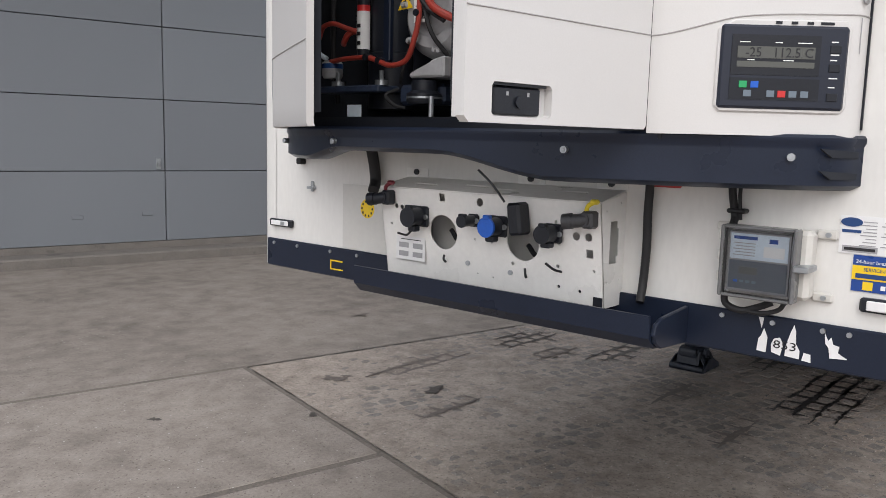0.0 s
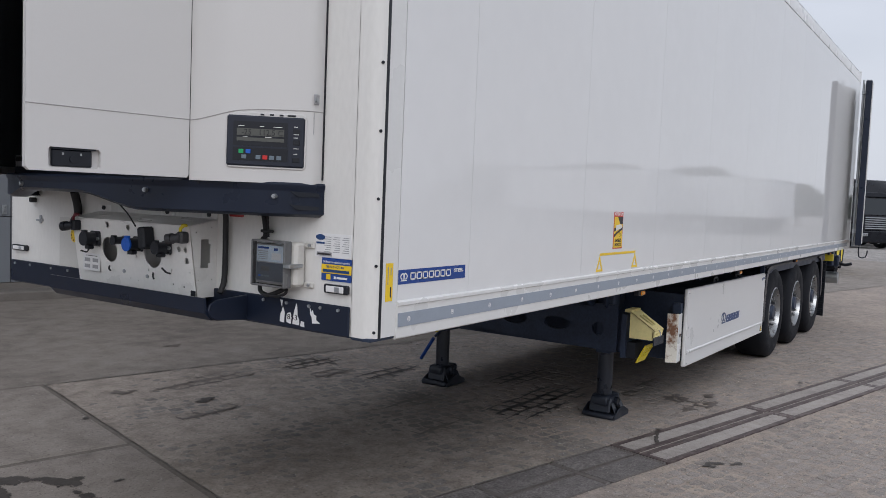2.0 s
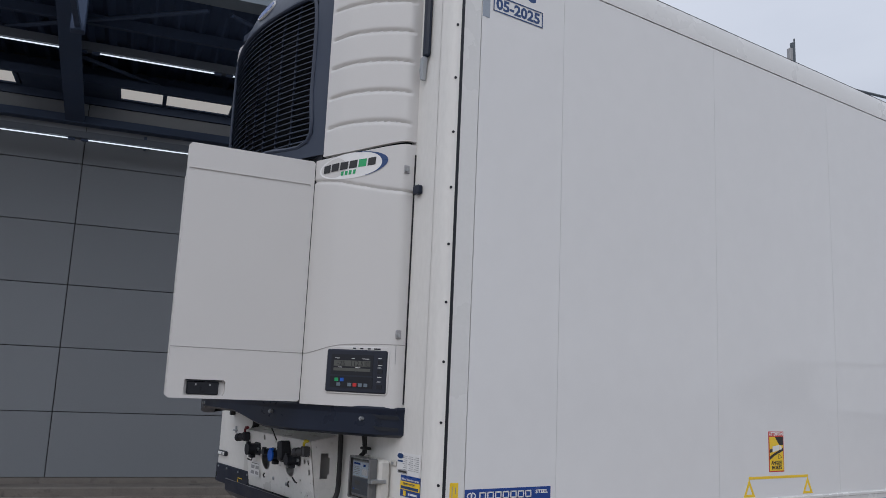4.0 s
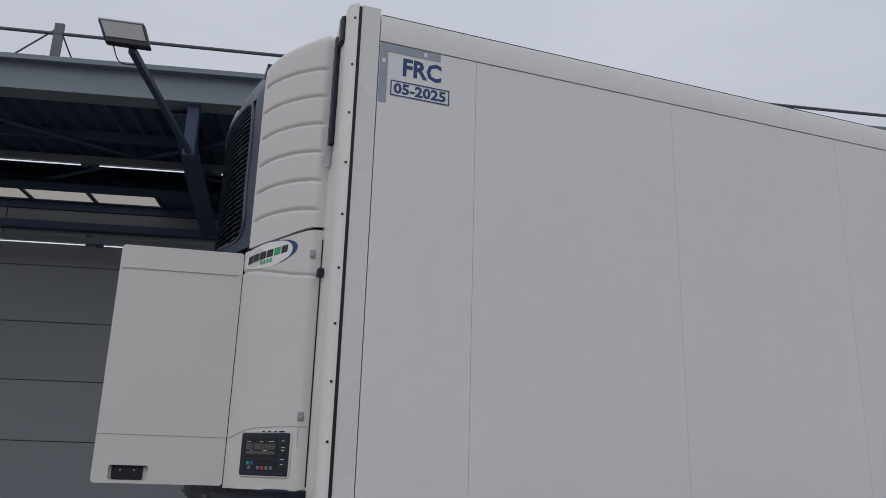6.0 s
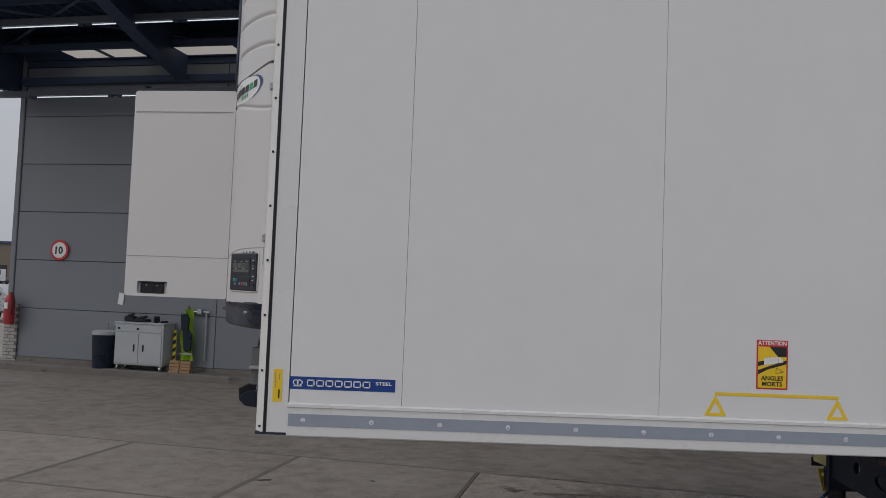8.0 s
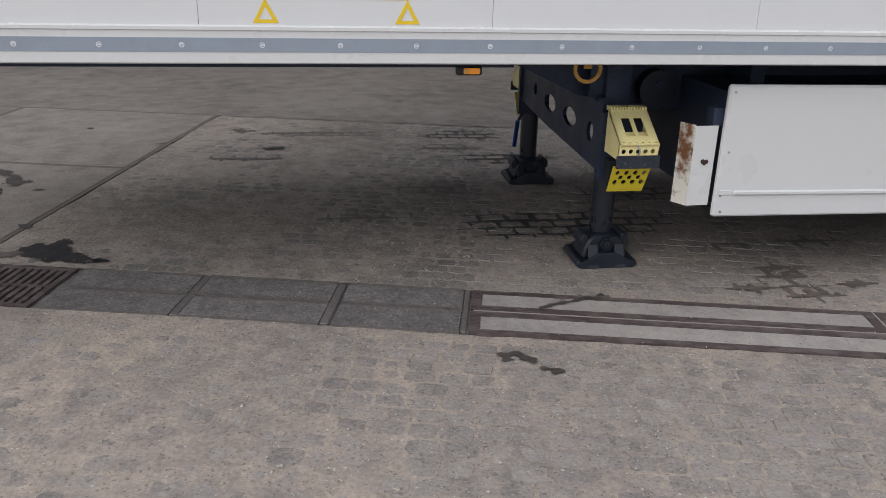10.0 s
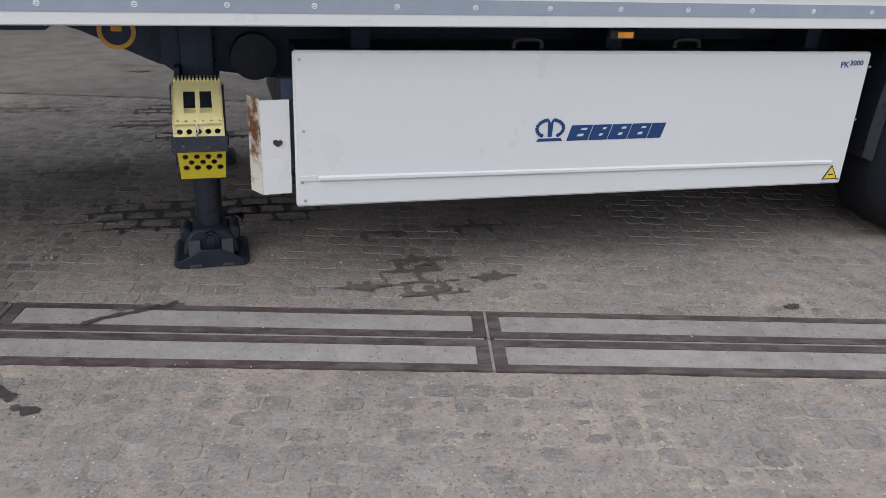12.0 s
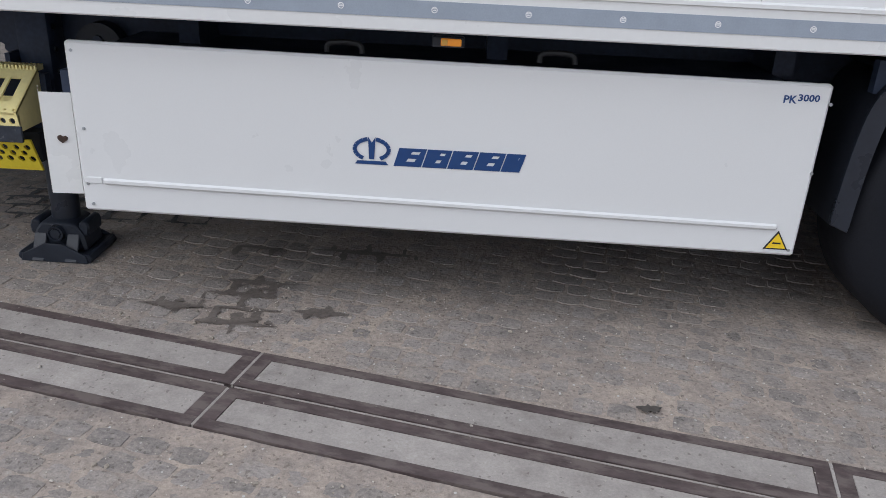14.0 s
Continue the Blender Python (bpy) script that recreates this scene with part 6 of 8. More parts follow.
ys = part("yellow_label", boxes((0.077, 0.118, -0.002, 0.0, 1.286, 1.43)), YEL_STICKER, trailer, "narrow yellow inspection label")
part("label_print", boxes((0.086, 0.0895, -0.003, -0.002, 1.35, 1.416)), GREY_PRINT, ys)
part("label_print", boxes((0.103, 0.1065, -0.003, -0.002, 1.385, 1.412)), GREY_PRINT, ys)
part("label_print", boxes((0.102, 0.108, -0.003, -0.002, 1.3, 1.34)), INK, ys)

card = part("warning_card", flat(boxes((0, 0.143, 0, 0.222, 0, 0.0015, 0.0007)), on_side(2.254, 1.42, 0.0)), RED_STICKER, trailer, "red and yellow blind-spot warning sticker")
C = on_side(2.252, 1.418, -0.0016)
part("card_field", flat(boxes((0.009, 0.138, 0.009, 0.194, 0, 0.0006)), C), YEL_STICKER, card)
words("card_heading", "ATTENTION", 0.026, C @ Matrix.Translation((0.008, 0.202, 0.0)), WHITE_STICKER, card, 0.13, "", 0.0006)
words("card_words", "ANGLES", 0.028, C @ Matrix.Translation((0.022, 0.043, 0.001)), INK, card, 0.102, "", 0.0008)
words("card_words", "MORTS", 0.028, C @ Matrix.Translation((0.028, 0.017, 0.001)), INK, card, 0.092, "", 0.0008)
for pts in ([(0.06, 0.194), (0.138, 0.194), (0.138, 0.15), (0.1, 0.15)], [(0.009, 0.125), (0.06, 0.135), (0.06, 0.12), (0.009, 0.105)], [(0.009, 0.088), (0.09, 0.118), (0.138, 0.135), (0.138, 0.118), (0.05, 0.09), (0.009, 0.068)]):
    bm = bmesh.new()
    prism(bm, pts, "z", 0.0008, 0.0012)
    part("card_shade", flat(bm, C), INK, card, smooth=0)
bm = bmesh.new()
prism(bm, [(0.035, 0.11), (0.1, 0.122), (0.1, 0.15), (0.036, 0.142)], "z", 0.0014, 0.0018)
prism(bm, [(0.103, 0.122), (0.122, 0.126), (0.12, 0.142), (0.103, 0.15)], "z", 0.0014, 0.0018)
part("card_truck", flat(bm, C), WHITE_STICKER, card, smooth=0)
bm = bmesh.new()
for p, q in (((0.09, 0.075), (0.125, 0.082)), ((0.125, 0.082), (0.092, 0.1)), ((0.092, 0.1), (0.09, 0.075))):
    d = Vector((q[0] - p[0], q[1] - p[1]))
    n = Vector((-d.y, d.x)).normalized() * 0.001
    prism(bm, [(p[0] - n.x, p[1] - n.y), (q[0] - n.x, q[1] - n.y), (q[0] + n.x, q[1] + n.y), (p[0] + n.x, p[1] + n.y)], "z", 0.0014, 0.0018)
part("card_triangle", flat(bm, C), INK, card, smooth=0)

part("axle_line", boxes((2.068, 2.632, -0.0015, 0.0, 1.385, 1.399)), YEL_STICKER, trailer, "yellow painted balance mark")
for x in (2.07, 2.626):
    bm = bmesh.new()
    tri = [(x - 0.05, 1.293), (x + 0.05, 1.293), (x, 1.386)]
    inn = [(x - 0.027, 1.306), (x + 0.027, 1.306), (x, 1.356)]
    for i in range(3):
        j = (i + 1) % 3
        prism(bm, [tri[i], tri[j], inn[j], inn[i]], "y", -0.0015, 0.0)
    part("axle_triangle", bm, YEL_STICKER, trailer, smooth=0)

tag = part("corner_tape", boxes((0.155, 0.463, -0.0015, 0.0, 3.751, 3.794)), TAPE, trailer, "grey reflective corner tape")
part("corner_tape", boxes((0.155, 0.195, -0.0015, 0.0, 3.482, 3.75)), TAPE, trailer)
for x, z in ((0.175, 3.7), (0.385, 3.773)):
    part("tape_mark", boxes((x - 0.008, x + 0.008, -0.0025, -0.0016, z - 0.01, z + 0.01)), WHITE_STICKER, trailer)
words("class_mark", "FRC", 0.127, on_side(0.272, 3.642, -0.0006), NAVY_PRINT, trailer, 0.198, "bold blue class letters", 0.004)
words("date_mark", "05-2025", 0.072, on_side(0.23, 3.543, -0.0006), NAVY_PRINT, trailer, 0.266, "", 0.0025)
part("date_frame", outline(bmesh.new(), 0.214, 0.513, 3.527, 3.606, 0.005), NAVY_PRINT, trailer, smooth=0)

# ---- pallet locker details ----
bm = bmesh.new()
prism(bm, [(4.2, 0.536), (6.7, 0.502), (6.7, 0.478), (4.2, 0.511)], "y", 0.083, 0.097, 0.008)
part("locker_crease", bm, LOCKER_WHITE, locker)
part("crease_stop", boxes((4.13, 4.195, 0.0905, 0.096, 0.513, 0.537, 0.002)), LOCKER_WHITE, locker)
crown(on_side(5.2, 0.645, 0.0935), locker, NAVY_PRINT, 0.135, 0.108)
for k, (x, wd) in enumerate(((5.28, 0.1), (5.384, 0.088), (5.476, 0.092), (5.572, 0.094), (5.67, 0.068))):
    bm = bmesh.new()
    slant = 0.3
    cuts = [[(x + 0.04, 0.662), (x + wd - 0.03, 0.662), (x + wd - 0.026, 0.674), (x + 0.044, 0.674)], [(x + 0.048, 0.69), (x + wd - 0.022, 0.69), (x + wd - 0.019, 0.7), (x + 0.051, 0.7)]]
    holed(bm, [(x, 0.644), (x + wd, 0.644), (x + wd, 0.712), (x, 0.712)], cuts if wd > 0.07 else cuts[1:], lambda a, b, d: (a + slant * (b - 0.644), 0.0943 - d, b), 0.0015)
    part("mark_block", bm, NAVY_PRINT, locker, smooth=0)
words("type_mark", "PK", 0.038, on_side(6.627, 0.948, 0.0938), NAVY_PRINT, locker, 0.046, "", 0.0008)
words("type_mark", "3000", 0.033, on_side(6.676, 0.957, 0.0938), NAVY_PRINT, locker, 0.074, "", 0.0008)
bm = bmesh.new()
prism(bm, [(6.665, 0.402), (6.755, 0.402), (6.71, 0.475)], "y", 0.0915, 0.0945)
tri = part("warning_triangle", bm, INK, locker, smooth=0)
bm = bmesh.new()
prism(bm, [(6.674, 0.407), (6.746, 0.407), (6.71, 0.466)], "y", 0.0905, 0.0915)
part("triangle_field", bm, YEL_STICKER, tri, smooth=0)
part("triangle_print", boxes((6.695, 6.725, 0.0895, 0.0904, 0.424, 0.43)), INK, tri)
for x in (5.03, 5.78):
    bm = bmesh.new()
    tube(bm, [(x, 0.16, 1.03), (x + 0.012, 0.16, 1.062), (x + 0.11, 0.16, 1.062), (x + 0.125, 0.16, 1.03)], 0.011, 8, 3)
    part("locker_handle", bm, CABLE, locker)
for x, z in ((4.14, 1.0), (4.15, 0.72), (4.15, 0.43), (6.79, 0.95), (6.78, 0.7), (6.76, 0.4), (4.14, 0.51)):
    bm = bmesh.new()
    rod(bm, (x, 0.096, z), (x, 0.091, z), 0.006, 8)
    part("locker_screw", bm, STEEL, locker)

# amber side markers under the rail
for x in (2.893, 5.46, 8.1, 10.6):
    lamp = part("side_marker", boxes((x - 0.055, x + 0.055, 0.035, 0.07, 1.084, 1.122, 0.006)), BLACK, trailer, "amber side marker lamp")
    part("marker_lens", boxes((x - 0.025, x + 0.045, 0.028, 0.036, 1.09, 1.115, 0.003)), AMBER, lamp)
    part("marker_insert", boxes((x - 0.022, x - 0.002, 0.0255, 0.0275, 1.093, 1.112, 0.0008)), RING_YELLOW, lamp, "dark reflector half of the lamp")

# rusty bracket before the locker
bm = bmesh.new()
prism(bm, [(3.985, 0.122), (4.1, 0.13), (4.1, 0.134), (3.985, 0.126)], "z", 0.455, 0.84)
rb = part("corner_bracket", bm, WHITE_RAIL, trailer, "white folded bracket with a rusty flange", smooth=0)
bm = bmesh.new()
prism(bm, [(3.984, 0.1225), (3.985, 0.1265), (3.945, 0.2), (3.942, 0.198)], "z", 0.455, 0.845)
part("bracket_flange", bm, RUST, rb, "rust-eaten white flange", smooth=0)
bm = bmesh.new()
prism(bm, [(4.05, 0.652), (4.066, 0.662), (4.07, 0.672), (4.062, 0.68), (4.052, 0.676), (4.044, 0.682), (4.034, 0.679), (4.031, 0.67), (4.038, 0.66)], "y", 0.122, 0.127)
part("bracket_hole", bm, HOLE_RUST, rb, "rust-brown heart-shaped cut-out")
part("bracket_stay", boxes((4.07, 4.12, 0.135, 0.2, 0.84, 0.92)), CHASSIS, trailer)


# wheel chocks in their holders
def chock(y0, s):
    c = new("wheel_chock")
    c.parent = trailer
    tagged(c, "yellow plastic wheel chock strapped in a steel holder")
    top, low = (y0 + s * 0.195, 0.868), (y0 - s * 0.008, 0.738)

    def put(a, b, d):
        f = b / 0.295
        n = Vector((0, -s * 0.539, 0.842)) * -d
        return (3.655 + a, low[0] + (top[0] - low[0]) * f + n.y, low[1] + (top[1] - low[1]) * f + n.z)
    win = [[(0.045, 0.07), (0.09, 0.07), (0.09, 0.225), (0.045, 0.225)], [(0.108, 0.07), (0.153, 0.07), (0.153, 0.225), (0.108, 0.225)]]
    win += [circle(0.02 + 0.032 * k, 0.018, 0.006, 8) for k in range(6)]
    part("chock_face", holed(bmesh.new(), [(0, 0), (0.195, 0), (0.195, 0.295), (0, 0.295)], win, put, 0.008), YELLOW, c, smooth=0)
    part("chock_inside", holed(bmesh.new(), [(0.012, 0.03), (0.183, 0.03), (0.183, 0.14), (0.012, 0.14)], [], lambda a, b, d: put(a, b, d + 0.03), 0.006), YELLOW, c, smooth=0)
    for a in (0.0, 0.187):
        bm = bmesh.new()
        prism(bm, [low, top, (top[0], 0.66), (low[0] + s * 0.02, 0.66)], "x", 3.655 + a, 3.663 + a)
        part("chock_side", bm, YELLOW, c, smooth=0)
    for k in range(13):
        part("chock_rib", boxes((3.665 + 0.0145 * k, 3.672 + 0.0145 * k, min(top[0] - s * 0.01, top[0] + s * 0.05), max(top[0] - s * 0.01, top[0] + s * 0.05), 0.856, 0.878)), YELLOW, c)
    part("chock_floor", boxes((3.664, 3.842, min(y0 + s * 0.075, y0 + s * 0.13), max(y0 + s * 0.075, y0 + s * 0.13), 0.742, 0.75)), YELLOW, c)
    part("chock_grid", holed(bmesh.new(), [(0, 0), (0.195, 0), (0.195, 0.05), (0, 0.05)], [circle(0.025 + 0.036 * k, 0.024, 0.012, 10) for k in range(5)], lambda a, b, d: (3.655 + a, y0 + s * (0.004 + d), 0.678 + b), 0.01), YELLOW, c, smooth=0)
    rows = [circle(0.03 + 0.045 * k, 0.055, 0.013, 12) for k in range(4)] + [circle(0.052 + 0.045 * k, 0.082, 0.012, 12) for k in range(3)] + [circle(0.03 + 0.045 * k, 0.109, 0.012, 12) for k in range(4)]
    part("chock_heel", holed(bmesh.new(), [(0.005, 0), (0.185, 0), (0.19, 0.145), (0.0, 0.145)], rows, lambda a, b, d: (3.66 + a, y0 + s * (0.13 - 0.5 * b + d), 0.47 + b), 0.012), YELLOW_VIVID, c, smooth=0)
    # Black filler behind the heel, added so its holes look shaded.
    part("heel_body", boxes((3.67, 3.84, min(y0 + s * 0.15, y0 + s * 0.22), max(y0 + s * 0.15, y0 + s * 0.22), 0.5, 0.62)), VOID, c)
    part("holder_band", boxes((3.645, 3.86, min(y0 - s * 0.008, y0 + s * 0.004), max(y0 - s * 0.008, y0 + s * 0.004), 0.622, 0.684, 0.002)), BAND_STEEL, c, "scuffed dark steel band")
    part("holder_back", boxes((3.645, 3.86, min(y0 + s * 0.22, y0 + s * 0.26), max(y0 + s * 0.22, y0 + s * 0.26), 0.5, 0.84)), CHASSIS, c)
    bm = bmesh.new()
    tube(bm, [(3.745, y0 - s * 0.004, 0.735), (3.75, y0 - s * 0.02, 0.71), (3.742, y0 - s * 0.015, 0.685)], 0.004, 6)
    part("holder_pin", bm, STEEL, c)


chock(0.2, 1)
chock(WID - 0.2, -1)

# legs: cross plate, stays, crank, tank
bm = bmesh.new()
holed(bm, [(0.5, 0.9), (2.14, 0.9), (2.14, 0.6), (1.5, 0.56), (0.5, 0.53)],
      [circle(0.66, 0.7, 0.052, 20), [(x + 0.075 * math.cos(a) * 1.6, 0.705 + 0.052 * math.sin(a)) for x in (1.02,) for a in [radians(18 * k) for k in range(20)]],
       [(1.42 + 0.12 * math.cos(a), 0.705 + 0.052 * math.sin(a)) for a in [radians(18 * k) for k in range(20)]], circle(1.76, 0.73, 0.04, 16)],
      lambda a, b, d: (3.665 + d, a, b), 0.02)
part("leg_cross_plate", bm, CHASSIS, trailer, "dark holed plate between the legs", smooth=0)
for y in (0.62, 2.2):
    bm = bmesh.new()
    prism(bm, [(3.62, 1.1), (3.7, 1.1), (3.7, 0.84), (3.62, 0.9)], "y", y - 0.03, y - 0.015)
    part("leg_gusset", bm, CHASSIS, trailer, smooth=0)
    for k in range(6):
        bm = bmesh.new()
        rod(bm, (3.83, y - 0.03, 0.55 + 0.09 * k), (3.838, y - 0.03, 0.55 + 0.09 * k), 0.012, 8)
        part("leg_bolt", bm, BLACK, trailer)
bm = bmesh.new()
rod(bm, (4.0, 0.62, 0.92), (4.0, 1.35, 0.92), 0.1, 28)
part("air_tank", bm, FOOT_STEEL, trailer)
bm = bmesh.new()
rod(bm, (4.0, 0.61, 0.95), (4.0, 0.62, 0.95), 0.02, 12)
part("tank_plug", bm, CHASSIS, trailer)
bm = bmesh.new()
lathe(bm, [(0.0, 0.052), (0.0, 0.068), (0.014, 0.068), (0.014, 0.052)], (3.485, 0.25, 1.082), 28)
ring = part("pull_ring", bm, RING_YELLOW, trailer, "ochre painted ring handle")
part("ring_bracket", boxes((3.465, 3.505, 0.252, 0.262, 1.08, 1.14, 0.003)), RING_YELLOW, ring)
bm = bmesh.new()
tube(bm, [(3.72, 2.05, 0.62), (3.69, 2.24, 0.43)], 0.012, 8, 1)
part("crank_arm", bm, CHASSIS, trailer)
bm = bmesh.new()
rod(bm, (3.684, 2.253, 0.41), (3.707, 2.4, 0.2), 0.016, 12)
part("crank_grip", bm, CRANK_BLUE, trailer, "blue crank grip")
for x0, x1 in ((4.3, 6.6),):
    part("spare_frame", boxes((x0, x1, 1.0, 1.6, 0.6, 0.95)), CHASSIS, trailer)
bm = bmesh.new()
lathe(bm, [(0.0, 0.25), (-0.02, 0.45), (0.05, 0.5), (0.3, 0.5), (0.35, 0.25)], (5.4, 1.3, 0.5), 28, "z")
part("spare_tyre", bm, RUBBER, trailer)

# mudguards over the wheels, flap behind
for y0, y1 in ((0.13, 0.5), (WID - 0.5, WID - 0.13)):
    part("mudguard_top", boxes((7.0, 10.75, y0, y1, 1.055, 1.075)), BLACK, trailer)
    front = [(6.9, 0.5), (6.905, 0.62), (6.92, 0.8), (6.945, 0.94), (7.0, 1.03), (7.1, 1.068), (7.25, 1.075)]
    rear = [(10.58 - (p[0] - 6.9), p[1]) for p in front]
    for line in (front, rear):
        path = [(p.x, p.z) for p in smooth_path([(a, 0, b) for a, b in line], 4)]
        mid_x = 7.5 if line is front else 9.98
        inner = [(a + (0.022 if mid_x > a else -0.022), b - 0.012) for a, b in path[::-1]]
        bm = bmesh.new()
        prism(bm, path + inner, "y", y0, y1)
        guard = part("mudguard", bm, BLACK, trailer, "black plastic mudguard")
        rim = [(a + (0.072 if mid_x > a else -0.072), b - 0.03) for a, b in path[::-1]]
        bm = bmesh.new()
        face = y0 if y0 < 1.2 else y1
        prism(bm, path + rim, "y", face - 0.012, face + 0.012, 0.004)
        part("mudguard_lip", bm, LEG_PAINT, guard)
    part("side_rail_beam", boxes((6.95, 10.9, y0 + 0.02, y0 + 0.06, 0.985, 1.1)), CHASSIS, trailer)
    flap = part("mudflap", boxes((10.93, 10.95, y0, y1, 0.14, 0.96, 0.004)), BLACK, trailer, "ridged black rubber mudflap")
    for k in range(22):
        part("flap_ridge", boxes((10.915, 10.93, y0 + 0.01, y1 - 0.01, 0.16 + 0.036 * k, 0.178 + 0.036 * k)), BLACK, flap)

# tail: lamp beam, underrun bar, open rear door
part("lamp_beam", boxes((11.9, 12.14, 0.1, 2.45, 0.84, 1.02, 0.02)), CHASSIS, trailer)
part("lamp_bracket", boxes((11.7, 11.9, 0.16, 0.2, 0.86, 1.14, 0.006)), CHASSIS, trailer)
part("marker_block", boxes((11.32, 11.4, 0.1, 0.27, 0.955, 1.06, 0.006)), YELLOW_VIVID, trailer, "yellow marker block under the tail")
bm = bmesh.new()
tube(bm, [(12.02, 0.12, 0.9), (12.02, 0.02, 0.87), (12.02, -0.08, 0.9)], 0.025, 8, 2)
part("lamp_arm", bm, BLACK, trailer, "black rubber marker lamp arm")
for y in (0.25, 1.95):
    part("tail_lamp", boxes((12.13, 12.15, y, y + 0.35, 0.87, 0.98, 0.008)), RED_PLASTIC, trailer)
bm = bmesh.new()
rod(bm, (11.95, 0.1, 0.66), (11.95, 2.45, 0.66), 0.095, 28)
part("underrun_bar", bm, STEEL, trailer, "round grey underrun bar")
for y in (0.6, 1.9):
    part("underrun_stay", boxes((11.91, 11.99, y, y + 0.08, 0.7, 0.86)), CHASSIS, trailer)
part("rear_frame", boxes((LEN - 0.06, LEN + 0.02, 0.0, 0.12, 1.15, 3.97)), WHITE_RAIL, trailer)
part("rear_frame", boxes((LEN - 0.06, LEN + 0.02, WID - 0.12, WID, 1.15, 3.97)), WHITE_RAIL, trailer)
part("rear_door_closed", boxes((LEN, LEN + 0.05, 1.28, WID - 0.12, 1.2, 3.95)), WHITE, trailer)
door = part("rear_door", boxes((0.0, 0.92, -0.04, 0.04, 1.22, 3.68, 0.006)), UNIT_WHITE, trailer, "open white rear door folded along the side")
door.matrix_basis = pose(LEN + 0.0, -0.09, 0, rz=180 + 8.6)
part("door_seal", boxes((0.92, 0.955, -0.04, 0.045, 1.22, 3.69, 0.01)), SKIRT, door, "dark navy rubber seal on the door edge")
part("door_panel", boxes((0.02, 0.92, 0.04, 0.06, 1.25, 3.66)), WHITE_RAIL, door)
for k in range(8):
    part("seal_tooth", boxes((0.925, 0.95, -0.038 + 0.01 * k, -0.033 + 0.01 * k, 3.69, 3.7)), SKIRT, door)
bm = bmesh.new()
tube(bm, [(0.8, -0.065, 1.2), (0.8, -0.065, 3.72)], 0.016, 8, 1)
part("lock_rod", bm, STEEL, door, "galvanised locking rod")
for z in (1.4, 2.1, 2.8, 3.5):
    part("rod_guide", boxes((0.77, 0.83, -0.085, -0.04, z, z + 0.06, 0.004)), STEEL, door)
bm = bmesh.new()
tube(bm, [(0.9, 0.02, 1.2), (0.9, 0.03, 1.05), (0.86, 0.12, 1.05), (0.86, 0.14, 1.15)], 0.01, 8, 2)
part("door_hook", bm, BLACK, door)


# ---- yard clutter by the wall ----
cab = thing("tool_cabinet", "grey steel tool cabinet on castors with two doors", "cabinet", at=yard(-7.6, 10.0, 0.13), turn=TURN)
part("carcass", boxes((0, 1.0, 0.0, 0.38, 0.1, 0.86, 0.006)), CABINET, cab)
part("worktop", boxes((-0.02, 1.02, -0.02, 0.39, 0.86, 0.89, 0.004)), CABINET, cab)
part("drawer", boxes((0.03, 0.97, -0.012, 0.0, 0.71, 0.82, 0.004)), CABINET, cab)
for a, b in ((0.03, 0.495), (0.505, 0.97)):
    d = part("door", boxes((a, b, -0.012, 0.0, 0.13, 0.69, 0.004)), CABINET, cab)
    x = b - 0.1 if a < 0.1 else a + 0.08
    part("handle", boxes((x, x + 0.03, -0.018, -0.012, 0.35, 0.48)), BLACK, d)
for x in (0.06, 0.45):
    part("badge", boxes((x, x + 0.05, -0.016, -0.012, 0.75, 0.785)), BLACK, cab)
for x in (0.06, 0.94):
    for y in (0.05, 0.32):
        bm = bmesh.new()
        rod(bm, (x - 0.015, y, 0.045), (x + 0.015, y, 0.045), 0.045, 14)
        box(bm, x - 0.02, x + 0.02, y - 0.02, y + 0.02, 0.06, 0.1)
        part("castor", bm, STEEL, cab)
for k, (x, y, w, h) in enumerate(((0.18, 0.2, 0.2, 0.1), (0.42, 0.2, 0.3, 0.06), (0.75, 0.15, 0.06, 0.12), (0.88, 0.2, 0.1, 0.04))):
    bm = bmesh.new()
    box(bm, -w / 2, w / 2, -0.08, 0.08, 0, h, 0.02)
    if k < 2:
        rod(bm, (-w / 3, 0, h), (w / 4, 0.02, h + 0.04), 0.03, 10)
    whole("hand_tool", bm, BLACK, "black power tool lying on the grey cabinet", "tool", at=tuple(yard(-7.6 + x, 10.0 + y, 1.02)), turn=TURN)

bin_ = thing("waste_bin", "dark blue-grey round waste bin with a swing lid", "bin", at=yard(-7.93, 10.17, 0.13), turn=TURN)
bm = bmesh.new()
lathe(bm, [(0.0, 0.001), (0.0, 0.2), (0.62, 0.23), (0.62, 0.001)], (0, 0, 0), 28, "z", closed=False)
part("barrel", bm, SKIRT, bin_)
bm = bmesh.new()
lathe(bm, [(0.62, 0.235), (0.68, 0.235), (0.7, 0.2), (0.7, 0.001)], (0, 0, 0), 28, "z", closed=False)
part("lid", bm, CABINET, bin_)
bm = bmesh.new()
tube(bm, [(-0.05, 0.15, 0.69), (0.0, 0.1, 0.85), (0.14, 0.1, 0.8), (0.2, 0.12, 0.69)], 0.008, 6)
part("bail", bm, STEEL, bin_)

bricks = thing("brick_pile", "small stack of loose orange bricks", "bricks", at=yard(-6.3, 10.12, 0.13), turn=TURN)
for k in range(8):
    bm = boxes((-0.2 + 0.22 * (k % 2), -0.0 + 0.22 * (k % 2), -0.06 + 0.005 * k, 0.05, 0.055 * (k // 2), 0.05 + 0.055 * (k // 2), 0.004))
    part("brick", bm, CARD, bricks)
jack = thing("safety_jacket", "yellow-green safety jacket hanging on a hook", "jacket", at=yard(-6.25, 10.3, 0.3), turn=TURN)
bm = bmesh.new()
vs = []
